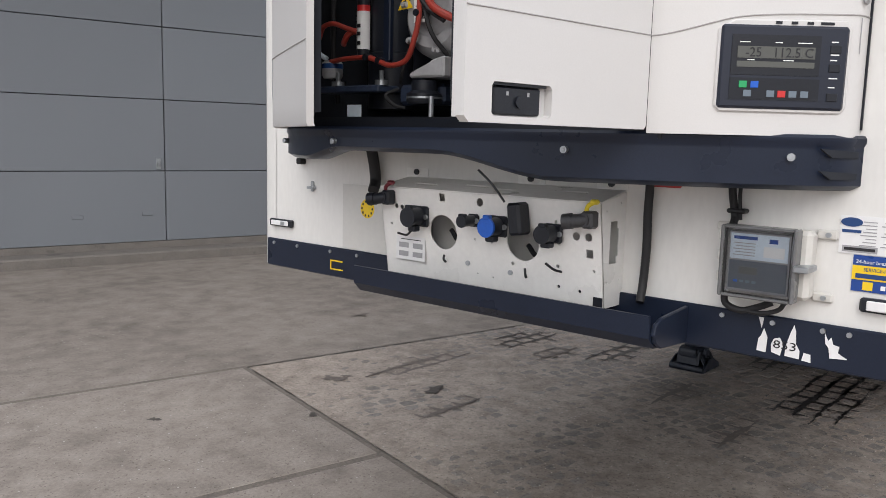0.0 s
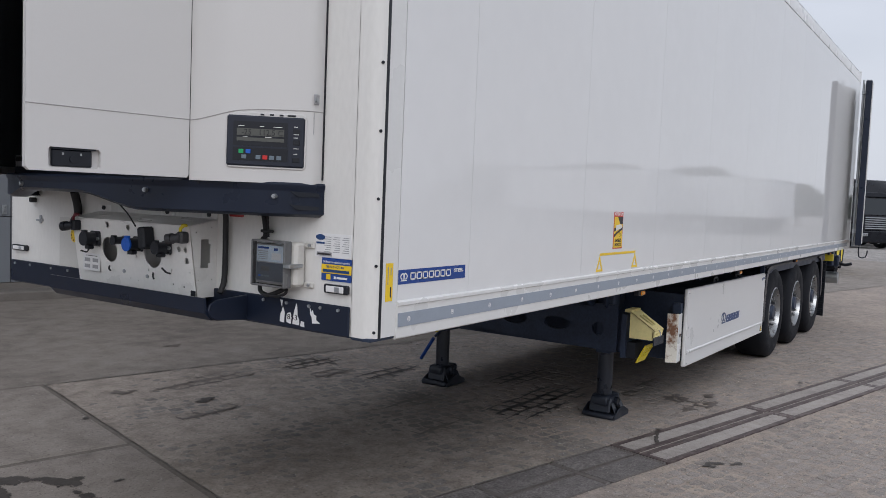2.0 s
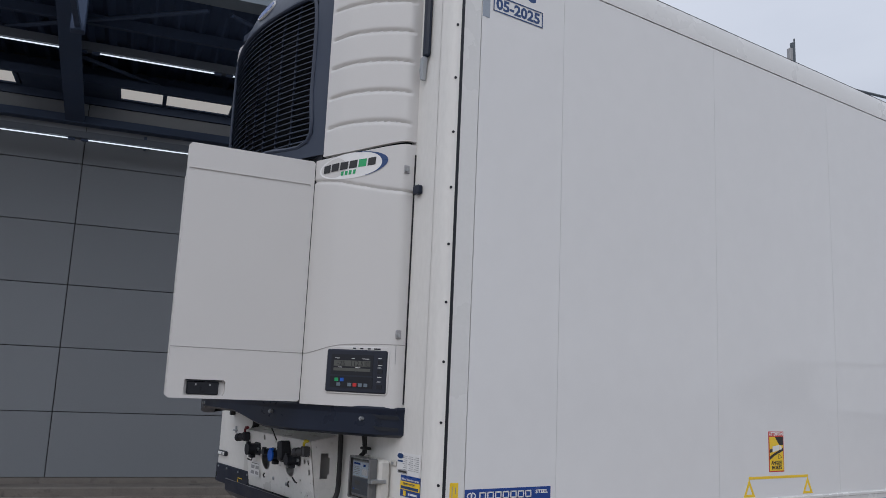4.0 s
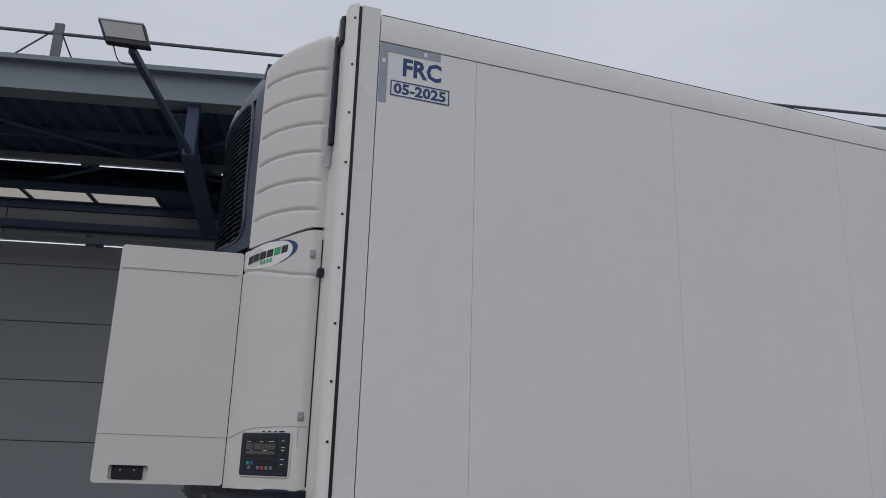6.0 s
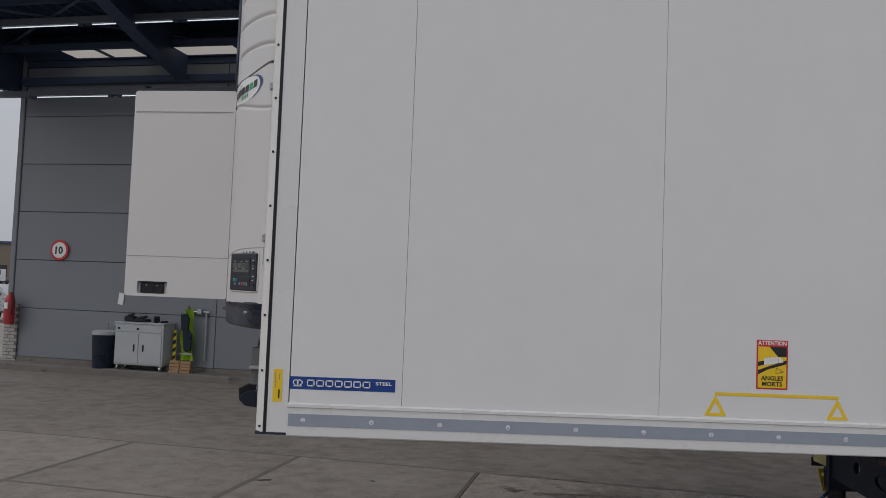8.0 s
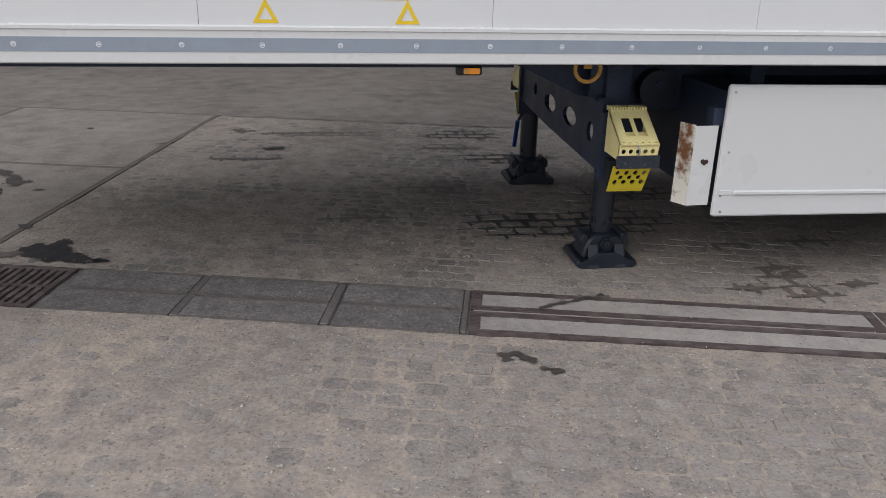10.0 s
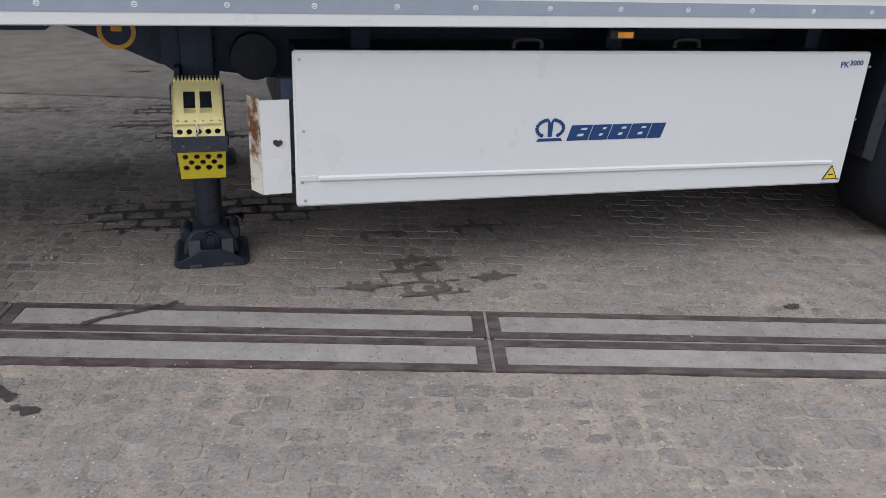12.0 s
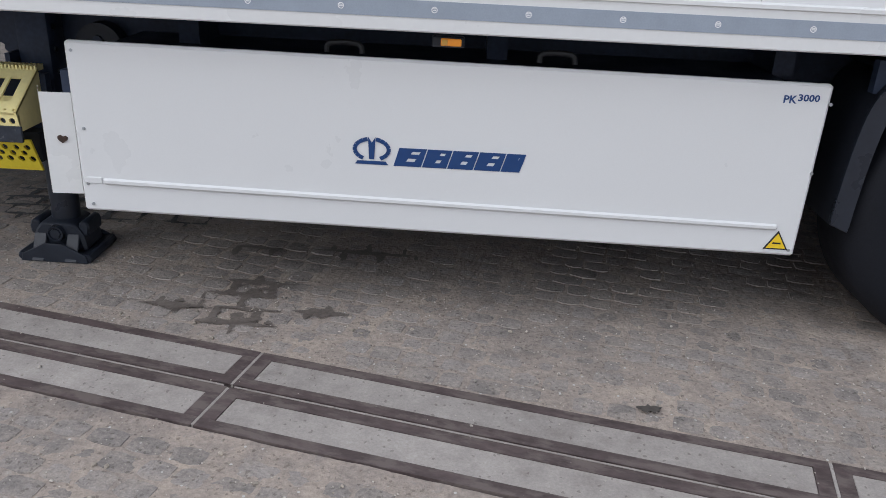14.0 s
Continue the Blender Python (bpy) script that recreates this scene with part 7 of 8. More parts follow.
for j in range(9):
    z = 1.0 - 0.95 * j / 8
    w = 0.06 + 0.075 * min(1, j / 4)
    vs.append([bm.verts.new((w * (i / 6 - 0.5) * 2 * (1 + 0.1 * math.sin(j * 1.7)), -0.05 - 0.04 * math.sin(i * 1.9 + j * 0.5), z)) for i in range(7)])
for p, q in zip(vs, vs[1:]):
    for i in range(6):
        bm.faces.new((p[i], p[i + 1], q[i + 1], q[i]))
bmesh.ops.solidify(bm, geom=bm.faces[:], thickness=0.02)
part("cloth", bm, HIVIS, jack)
for z0, z1, a, b in ((0.55, 0.9, -0.13, 0.06), (0.2, 0.6, -0.07, 0.13)):
    bm = bmesh.new()
    prism(bm, [(a, z1), (a + 0.03, z0 + 0.06), (a + 0.08, z0), (b - 0.02, z0 + 0.04), (b, z1 - 0.08), (b - 0.06, z1 + 0.02)], "y", -0.135, -0.1, 0.012)
    part("dark_panel", bm, SKIRT, jack)
part("reflective_band", boxes((-0.135, 0.135, -0.108, -0.098, 0.16, 0.19)), GREY_PRINT, jack)
level = thing("barrier_board", "yellow and black striped board leaning on the wall", "board", at=yard(-6.5, 10.25, 0.3), turn=TURN)
bm = boxes((-0.03, 0.03, -0.03, 0.0, 0.0, 0.6, 0.004))
part("board", bm, YELLOW_VIVID, level)
for k in range(4):
    bm = bmesh.new()
    prism(bm, [(-0.03, 0.04 + 0.14 * k), (0.03, 0.08 + 0.14 * k), (0.03, 0.15 + 0.14 * k), (-0.03, 0.11 + 0.14 * k)], "y", -0.033, -0.03)
    part("stripe", bm, INK, level)
tap = thing("wall_tap", "grey wall pipes with taps", "tap", at=yard(-6.1, 10.38, 1.25), turn=TURN)
bm = bmesh.new()
tube(bm, [(-0.25, -0.03, 0.0), (0.2, -0.03, 0.0)], 0.02, 8, 1)
tube(bm, [(-0.2, -0.03, 0.0), (-0.2, -0.08, 0.1)], 0.02, 8, 1)
tube(bm, [(0.15, -0.03, 0.0), (0.15, -0.03, -0.9)], 0.018, 8, 1)
part("pipe", bm, STEEL, tap)
part("valve", boxes((-0.02, 0.08, -0.09, -0.01, -0.04, 0.06, 0.01)), STEEL, tap)

bm = bmesh.new()
lathe(bm, [(0.0, 0.001), (0.0, 0.2), (0.02, 0.2), (0.02, 0.001)], (0, 0, 0), 36, "y", closed=False)
sign = thing("speed_sign", "round white speed sign with a red rim on the wall", "sign", at=yard(-9.19, 10.36, 2.33), turn=TURN)
part("plate", bm, RED_STICKER, sign)
bm = bmesh.new()
lathe(bm, [(-0.004, 0.001), (-0.004, 0.155), (0.0, 0.155)], (0, 0, 0), 36, "y", closed=False)
part("face", bm, WHITE_STICKER, sign)
words("figures", "10", 0.2, Matrix.Translation((-0.085, -0.006, -0.07)) @ Matrix.Rotation(radians(90), 4, "X"), INK, sign, 0.17, "", 0.006)
paper = thing("wall_notice", "white paper sheet hanging on the wall", "paper", at=yard(-7.85, 10.39, 1.33), turn=TURN)
bm = bmesh.new()
prism(bm, [(0, 0), (0.12, -0.02), (0.13, 0.2), (0.03, 0.22)], "y", -0.012, -0.006)
part("sheet", bm, WHITE_STICKER, paper)
notice = thing("notice_board", "white and blue notice plate on the wall", "notice", at=yard(-7.6, 10.39, 1.72), turn=TURN)
part("plate", boxes((0, 0.26, -0.012, 0, 0, 0.32, 0.003)), WHITE_STICKER, notice)
part("print", boxes((0.02, 0.24, -0.014, -0.012, 0.16, 0.3)), BLUE_STICKER, notice)
part("print", boxes((0.06, 0.2, -0.016, -0.014, 0.19, 0.26)), BLACK, notice)
ext = thing("fire_extinguisher", "fire extinguisher in a red cover on the pier", "extinguisher", at=yard(-10.1, 10.2, 0.85), turn=TURN)
bm = bmesh.new()
lathe(bm, [(0.0, 0.001), (0.0, 0.095), (0.05, 0.1), (0.42, 0.1), (0.5, 0.09), (0.57, 0.045), (0.62, 0.03), (0.62, 0.001)], (0, 0, 0), 20, "z", closed=False)
part("cover", bm, RED_PLASTIC, ext)
part("mark", boxes((-0.04, 0.04, -0.105, -0.09, 0.3, 0.42)), WHITE_STICKER, ext)
bm = bmesh.new()
tube(bm, [(0.03, -0.02, 0.6), (0.12, -0.05, 0.58), (0.13, -0.06, 0.4), (0.11, -0.08, 0.2)], 0.012, 8)
part("hose", bm, BLACK, ext)
pier = thing("brick_pier", "pale brick pier at the corner of the hall", "pier", kind="structure", at=yard(-10.34, 10.35, 0.1), turn=TURN)
part("mortar_core", boxes((0.01, 0.31, 0.01, 0.4, 0, 1.14)), KERB, pier)
for r in range(17):
    for c in range(2):
        a = 0.0 + 0.16 * c - (0.05 if r % 2 else 0)
        part("brick", boxes((max(0.0, a), min(0.32, a + 0.15), 0.0, 0.1, 0.067 * r, 0.067 * r + 0.055, 0.003)), BRICK, pier)

# wall fittings
latch = thing("wall_latch", "small steel latch on the wall panel", "latch", at=yard(1.28, 10.4, 1.2), turn=TURN)
part("plate", boxes((0, 0.06, -0.02, 0, 0, 0.14, 0.004)), STEEL, latch)
part("bolt", boxes((0.01, 0.05, -0.05, -0.02, 0.04, 0.1, 0.006)), STEEL, latch)
for u, z in ((1.08, 0.57), (0.2, 0.55)):
    v = thing("panel_grip", "shallow grip pressed in the wall panel", "handle", at=yard(u, 10.4, z), turn=TURN)
    part("cup", boxes((0, 0.14, -0.012, 0, 0, 0.05, 0.004)), WALL, v)

# antenna post on the canopy
post = thing("antenna_post", "small grey antenna post on the canopy edge", "antenna", at=yard(8.92, 6.98, 7.02), turn=TURN)
part("post", boxes((-0.03, 0.03, -0.03, 0.03, 0, 0.86)), POST_STEEL, post)
part("panel", boxes((-0.1, -0.03, -0.04, 0.04, 0.34, 0.75, 0.01)), GREY_PRINT, post)
part("rod", boxes((0.03, 0.045, -0.01, 0.01, 0.4, 0.95)), POST_STEEL, post)


# ---- far yard ----
def truck(at, turn, paint, tall=3.6):
    t = thing("parked_truck", "parked tractor truck with a high roof cab", "truck", "trucks in the far row", at=at, turn=turn)
    tagged(t, {"RED": "parked red tractor truck with a high roof cab"}.get("RED" if paint is RED_PAINT else "", "parked black tractor truck with a high roof cab" if paint is BLACK_PAINT else "parked white tractor truck with a high roof cab"))
    bm = bmesh.new()
    prism(bm, [(-0.05, 0.9), (0.0, 1.7), (0.16, 2.7), (0.55, tall), (2.1, tall), (2.1, 0.9)], "y", -1.2, 1.2, 0.06)
    cabp = part("cab", bm, paint, t)
    bm = bmesh.new()
    prism(bm, [(-0.02, 1.72), (0.115, 2.55), (0.2, 2.55), (0.05, 1.72)], "y", -1.05, 1.05)
    bmesh.ops.translate(bm, verts=bm.verts, vec=(-0.03, 0, 0))
    part("windscreen", bm, GLASS_DARK, cabp)
    for y in (-1.215, 1.195):
        bm = bmesh.new()
        prism(bm, [(0.35, 1.85), (0.45, 2.5), (1.15, 2.5), (1.15, 1.75)], "y", y, y + 0.02)
        part("side_window", bm, GLASS_DARK, cabp)
    part("grille", boxes((-0.07, -0.02, -0.9, 0.9, 0.94, 1.66)), BLACK, cabp)
    for k in range(6):
        part("grille_bar", boxes((-0.1, -0.04, -0.85, 0.85, 1.0 + 0.11 * k, 1.05 + 0.11 * k)), paint if paint is not BLACK_PAINT else STEEL, cabp)
    bm = bmesh.new()
    prism(bm, [(-0.2, 0.3), (-0.2, 0.9), (0.6, 0.95), (0.6, 0.3)], "y", -1.22, 1.22, 0.05)
    part("bumper", bm, paint, cabp)
    for y in (-1.05, 0.75):
        part("headlight", boxes((-0.23, -0.18, y, y + 0.3, 0.62, 0.78, 0.02)), ALLOY, cabp)
    for y in (-1.34, 1.2):
        part("mirror", boxes((0.2, 0.35, y, y + 0.14, 1.9, 2.6, 0.03)), BLACK, cabp)
    part("sun_visor", boxes((0.05, 0.2, -1.05, 1.05, 2.62, 2.85, 0.02)), BLACK, cabp)
    part("chassis", boxes((2.1, 5.9, -0.45, 0.45, 0.7, 1.0)), CHASSIS, t)
    for x in (1.0, 4.7):
        for y in (-1.2, 0.85):
            bm = bmesh.new()
            lathe(bm, [(0.0, 0.28), (0.0, 0.48), (0.04, 0.5), (0.31, 0.5), (0.35, 0.48), (0.35, 0.28)], (x, y, 0.5), 28)
            wh = part("tyre", bm, RUBBER, t)
            bm = bmesh.new()
            rod(bm, (x, y + 0.03, 0.5), (x, y + 0.32, 0.5), 0.28, 20)
            part("rim", bm, ALLOY, wh)
    return t


FAR_ROW = (BLACK_PAINT, WHITE_PAINT, WHITE_PAINT, RED_PAINT, WHITE_PAINT, BLACK_PAINT, WHITE_PAINT, WHITE_PAINT, RED_PAINT)
for k, paint in enumerate(FAR_ROW):
    truck((44.0 + 3.7 * k, 2.77 - 0.18 * k - 0.032 * k * k, 0), 45, paint, 3.5 - 0.12 * (k % 3))


def tree(at, h, seed, low=0.28):
    rnd = random.Random(seed)
    t = thing("tree", "dark green broadleaf tree in the far row", "tree", "far trees", at=at)
    bm = bmesh.new()
    rod(bm, (0, 0, 0), (0.1, 0, h * 0.5), 0.22, 10, 0.12)
    for k in range(6):
        a = rnd.uniform(0, 6.28)
        rod(bm, (0.05, 0, h * (0.3 + 0.04 * k)), (h * 0.25 * math.cos(a), h * 0.25 * math.sin(a), h * (0.6 + 0.05 * k)), 0.09, 6, 0.03)
    part("trunk", bm, BARK, t)
    verts, faces = [], []
    for k in range(1500):
        u, a = rnd.random(), rnd.uniform(0, 6.28)
        z = rnd.uniform(low, 1.0)
        r = h * 0.42 * math.sqrt(max(0.1 if low < 0.2 else 0.02, 1 - ((z - 0.6) / 0.42) ** 2)) * (0.55 + 0.45 * u) * (1 + 0.25 * math.sin(3 * a + seed) + 0.15 * math.sin(9 * z + seed))
        c = Vector((r * math.cos(a), r * math.sin(a), h * z))
        s = rnd.uniform(0.15, 0.4)
        d1 = Vector((rnd.gauss(0, 1), rnd.gauss(0, 1), rnd.gauss(0, 1))).normalized() * s
        d2 = d1.orthogonal().normalized() * s * 0.6
        n = len(verts)
        verts += [c - d1, c + d2, c + d1, c - d2]
        faces.append((n, n + 1, n + 2, n + 3))
    me = bpy.data.meshes.new("crown")
    me.from_pydata(verts, [], faces)
    me.materials.append(LEAF)
    ob = new("crown", me)
    ob.parent = t
    return t


row = tree((105, 12, 0), 5.2, 4)
for k in range(1, 30):
    copy_thing(row, pose(105 + 7 * (k * 0.618 % 1), 12 - 3.0 * k, 0, rz=71 * k) @ Matrix.Scale(0.92 + 0.16 * math.sin(k * 1.3), 4))
first = tree((-40, -95, 0), 9.0, 31, 0.05)
for k in range(1, 96):
    x, y, big = (-40 + 5.2 * k, -95 - 5 * math.sin(k * 1.7), 0.6) if k < 28 else (98 + 3.7 * (k - 28), -62 - 4 * math.sin(k * 1.7), 0.78 + 0.5 * min(1.0, (k - 28) / 30))
    copy_thing(first, pose(x, y, -0.1 * big, rz=47 * k) @ Matrix.Scale(big * (1.0 + 0.07 * math.sin(k * 0.35) + 0.05 * math.sin(k * 2.1)), 4))

# parked white trailers across the yard, mirrored in the side
box_t = thing("parked_trailer", "white box trailer parked across the yard", "trailer", "trailers across the yard", at=(24, -52, 0), turn=90)
part("box", boxes((-6.5, 6.5, -1.25, 1.25, 1.2, 4.0, 0.05)), WHITE_PAINT, box_t)
part("frame", boxes((-5, 6.3, -0.6, 0.6, 0.8, 1.2)), CHASSIS, box_t)
for x in (2.5, 3.8, 5.1):
    for y in (-1.2, 0.85):
        bm = bmesh.new()
        lathe(bm, [(0.0, 0.01), (0.0, 0.48), (0.04, 0.5), (0.31, 0.5), (0.35, 0.48), (0.35, 0.01)], (x, y, 0.5), 20)
        part("wheel", bm, RUBBER, box_t)
part("leg", boxes((-3.5, -3.35, -0.9, -0.75, 0.0, 1.2)), CHASSIS, box_t)
part("leg", boxes((-3.5, -3.35, 0.75, 0.9, 0.0, 1.2)), CHASSIS, box_t)
for k, (x, y) in enumerate(((27.5, -52), (31, -53), (40, -50), (43.5, -50), (52, -48), (58, -17), (62, -17.5), (71, -18.5), (50, -22), (54.5, -22.5), (66, -25))):
    copy_thing(box_t, pose(x, y, 0, rz=90 + 2 * k))

# farm tractor behind the trailer
trac = thing("farm_tractor", "farm tractor with yellow wheel rims behind the trailer", "tractor", at=(23.0, 1.9, 0), turn=3)
for x, r, w, y in ((0.0, 0.78, 0.45, -0.25), (0.0, 0.78, 0.45, 1.25), (2.4, 0.55, 0.35, -0.15), (2.4, 0.55, 0.35, 1.2)):
    bm = bmesh.new()
    lathe(bm, [(0.0, r * 0.6), (-0.02, r * 0.8), (0.04, r * 0.95), (w * 0.9, r * 0.95), (w, r * 0.8), (w, r * 0.6)], (x, y, r), 36)
    for k in range(20):
        a = 2 * math.pi * k / 20
        c, s_ = math.cos(a), math.sin(a)
        for o in (0.0, w * 0.5):
            rod(bm, (x + c * r * 0.93, y + o + 0.02, r + s_ * r * 0.93), (x + math.cos(a + 0.12) * r * 0.97, y + o + w * 0.45, r + math.sin(a + 0.12) * r * 0.97), 0.04, 5)
    tw = part("tyre", bm, RUBBER, trac)
    bm = bmesh.new()
    lathe(bm, [(0.0, r * 0.61), (0.01, r * 0.55), (0.035, r * 0.4), (0.02, 0.001), (w - 0.1, 0.001), (w - 0.05, r * 0.55), (w - 0.02, r * 0.61)], (x, y, r), 32, closed=False)
    part("rim", bm, YELLOW_VIVID, tw)
TGREEN = mat("green_tractor_paint", (0.03, 0.14, 0.04), 0.35, var=0.08)
part("hood", boxes((0.7, 2.9, 0.3, 1.15, 0.8, 1.45, 0.08)), TGREEN, trac)
part("cab_floor", boxes((-0.4, 0.8, 0.25, 1.2, 0.7, 1.2, 0.04)), CHASSIS, trac)
part("cab_glass", boxes((-0.3, 0.7, 0.28, 1.18, 1.2, 2.2, 0.05)), GLASS_DARK, trac)
part("cab_roof", boxes((-0.4, 0.85, 0.2, 1.25, 2.2, 2.35, 0.06)), TGREEN, trac)

# light mast far off
mast = thing("light_mast", "tall grey floodlight mast far across the yard", "light mast", at=(60, 8.2, 0))
bm = bmesh.new()
rod(bm, (0, 0, 0), (0, 0, 12.2), 0.16, 10, 0.09)
part("pole", bm, STEEL, mast)
bm = bmesh.new()
lathe(bm, [(11.9, 0.9), (11.9, 1.0), (12.0, 1.0), (12.0, 0.9)], (0, 0, 0), 16, "z")
part("ring", bm, STEEL, mast)
for k in range(8):
    a = 2 * math.pi * k / 8
    part("floodlight", boxes((1.1 * math.cos(a) - 0.25, 1.1 * math.cos(a) + 0.25, 1.1 * math.sin(a) - 0.25, 1.1 * math.sin(a) + 0.25, 11.95, 12.2, 0.03)), BLACK, mast)

# car and far hall beyond the corner of the building
car = thing("parked_car", "silver estate car parked past the building corner", "car", at=(-17.0, 28.3, 0), turn=-10)
bm = bmesh.new()
prism(bm, [(-2.1, 0.35), (-2.15, 0.75), (-1.9, 0.95), (-0.9, 1.0), (-0.2, 1.42), (1.4, 1.45), (1.95, 1.05), (2.1, 0.9), (2.1, 0.35)], "y", -0.85, 0.85, 0.08)
part("body", bm, SILVER_PAINT, car)
bm = bmesh.new()
prism(bm, [(-0.75, 1.0), (-0.18, 1.36), (1.35, 1.39), (1.75, 1.05)], "y", -0.862, 0.862)
part("windows", bm, GLASS_DARK, car)
for x in (-1.35, 1.35):
    for y in (-0.88, 0.68):
        bm = bmesh.new()
        lathe(bm, [(0.0, 0.001), (0.0, 0.3), (0.2, 0.3), (0.2, 0.001)], (x, y, 0.32), 22, closed=False)
        wh = part("tyre", bm, RUBBER, car)
        bm = bmesh.new()
        lathe(bm, [(-0.01, 0.001), (-0.01, 0.2), (0.21, 0.2), (0.21, 0.001)], (x, y, 0.32), 18, closed=False)
        part("rim", bm, ALLOY, wh)
truck((-61.5, 110.5, 0), 70, WHITE_PAINT, 2.6)
hall2 = thing("far_hall", "low brown hall far behind the yard", "building", kind="structure", at=(-76, 137, 0), turn=-13)
part("wall", boxes((-30, 30, 0, 12, 0, 7.2)), mat("brown_cladding", (0.16, 0.13, 0.1), 0.7, var=0.1), hall2)
part("roof", boxes((-30.3, 30.3, -0.3, 12.3, 7.2, 7.6)), FRAME, hall2)
for k in range(8):
    part("window", boxes((-28 + 7 * k, -24 + 7 * k, -0.05, 0.0, 1.5, 3.5)), GLASS_DARK, hall2)


# ---- paving pieces, last ----
slabs = thing("slab_field", "large square concrete slabs with dark worn joints", "paving", kind="structure", turn=TURN)
U_EDGE = [0.235, -1.70, -3.66, -5.6, -7.55, -9.5, -11.45, -13.4]
V_EDGE = [0.935, 2.80, 4.735]
for i in range(7):
    for j in range(2):
        a, b = U_EDGE[i + 1] + 0.03, U_EDGE[i] - 0.03
        c, d = V_EDGE[j] + 0.025, V_EDGE[j + 1] - 0.025
        bm = bmesh.new()
        box(bm, a, b, c, d, -0.05, 0.004 + 0.003 * random.random(), 0.004, 1)
        part("concrete_slab", bm, SLAB, slabs)
part("joint_fill", boxes((-13.4, 0.24, 0.93, 4.76, -0.06, 0.0022)), JOINT, slabs)

drain = thing("drain_channel", "slotted drainage channel of steel-edged concrete pieces", "drain", kind="structure", turn=TURN)
part("channel_bed", boxes((-13.4, 24, 0.46, 0.94, -0.08, -0.03)), VOID, drain)
LIGHT = [2.845] + [2.845 + 1.915 * k for k in range(1, 12)]
for a, b in zip(LIGHT, LIGHT[1:]):
    for v0, v1 in ((0.51, 0.645), (0.76, 0.895)):
        part("channel_stone", boxes((a + 0.055, b - 0.055, v0, v1, -0.03, 0.003, 0.003, 1)), CH_CONC, drain)
    for v0, v1 in ((0.465, 0.51), (0.645, 0.694), (0.711, 0.76), (0.895, 0.935)):
        part("steel_edge", boxes((a + 0.006, b - 0.006, v0, v1, -0.03, 0.005)), BROWN_STEEL, drain)
    part("slot_lip", boxes((a + 0.02, b - 0.02, 0.694, 0.699, -0.03, 0.008)), CH_CONC, drain, "pale worn lip of the slot")
    part("piece_joint", boxes((b - 0.005, b + 0.005, 0.47, 0.69, -0.03, 0.004)), CH_CONC, drain, "pale grit in the joint")
    part("piece_joint", boxes((b - 0.005, b + 0.005, 0.714, 0.93, -0.03, 0.004)), CH_CONC, drain)
    for u0, u1 in ((a + 0.006, a + 0.055), (b - 0.055, b - 0.006)):
        for v0, v1 in ((0.51, 0.645), (0.76, 0.895)):
            part("steel_edge", boxes((u0, u1, v0, v1, -0.03, 0.0046)), BROWN_STEEL, drain)
DARKS = [(0.87, 1.49), (1.53, 2.18), (2.24, 2.81)] + [(-0.9 - 0.66 * k, -0.32 - 0.66 * k) for k in range(-0, 18)] + [(-0.24, 0.38)]
for a, b in DARKS:
    for v0, v1 in ((0.478, 0.684), (0.716, 0.922)):
        part("drain_plate", boxes((a, b, v0, v1, -0.03, 0.001 + 0.003 * random.random(), 0.003, 1)), DARK_PLATE, drain)
    part("steel_edge", boxes((b + 0.004, b + (0.03 if b > 2.7 else 0.045 if b > 0.8 else 0.062), 0.475, 0.925, -0.03, 0.005, 0.004, 1)), PLATE_BAR, drain)
    for v0, v1 in ((0.461, 0.474), (0.68, 0.688), (0.712, 0.72), (0.926, 0.939)):
        part("plate_lip", boxes((a, b, v0, v1, -0.03, 0.006)), PLATE_BAR, drain)
grate = part("drain_grate", boxes((0.45, 0.83, 0.47, 0.5, -0.03, 0.004), (0.45, 0.83, 0.9, 0.93, -0.03, 0.004), (0.45, 0.48, 0.5, 0.9, -0.03, 0.004), (0.8, 0.83, 0.5, 0.9, -0.03, 0.004), (0.48, 0.8, 0.69, 0.71, -0.03, 0.004)), BROWN_STEEL, drain, "cast iron gully grate")
for k in range(7):
    u = 0.5 + 0.043 * k
    for v0, v1 in ((0.5, 0.69), (0.71, 0.9)):
        part("grate_bar", boxes((u, u + 0.024, v0, v1, -0.03, 0.003)), BROWN_STEEL, grate)

# cobbles: courses along the drain, more or less buried in sand
cob = thing("cobble_field", "worn grey cobbles half buried in sand", "cobbles", kind="structure", turn=TURN)
rnd = random.Random(7)
shapes = []
for k in range(12):
    bm = bmesh.new()
    lx, ly = 0.5, 0.5
    top, mid = [], []
    n = 14
    for i in range(n):
        a = 2 * math.pi * (i + 0.5) / n
        q = 1.0 / (abs(math.cos(a)) ** 7 + abs(math.sin(a)) ** 7) ** (1 / 7)
        j = q * rnd.uniform(0.93, 1.02)
        mid.append(bm.verts.new((lx * j * math.cos(a), ly * j * math.sin(a), -0.012)))
        top.append(bm.verts.new((lx * j * 0.93 * math.cos(a), ly * j * 0.93 * math.sin(a), rnd.uniform(-0.002, 0.0))))
    c = bm.verts.new((rnd.uniform(-0.1, 0.1), rnd.uniform(-0.1, 0.1), 0.003))
    for i in range(n):
        bm.faces.new((mid[i], mid[(i + 1) % n], top[(i + 1) % n], top[i]))
        bm.faces.new((top[i], top[(i + 1) % n], c))
    shapes.append(mesh("cobble", bm, COBBLE, 40))
rest = {"near": ([], []), "under": ([], [])}
count = 0
v = -4.2
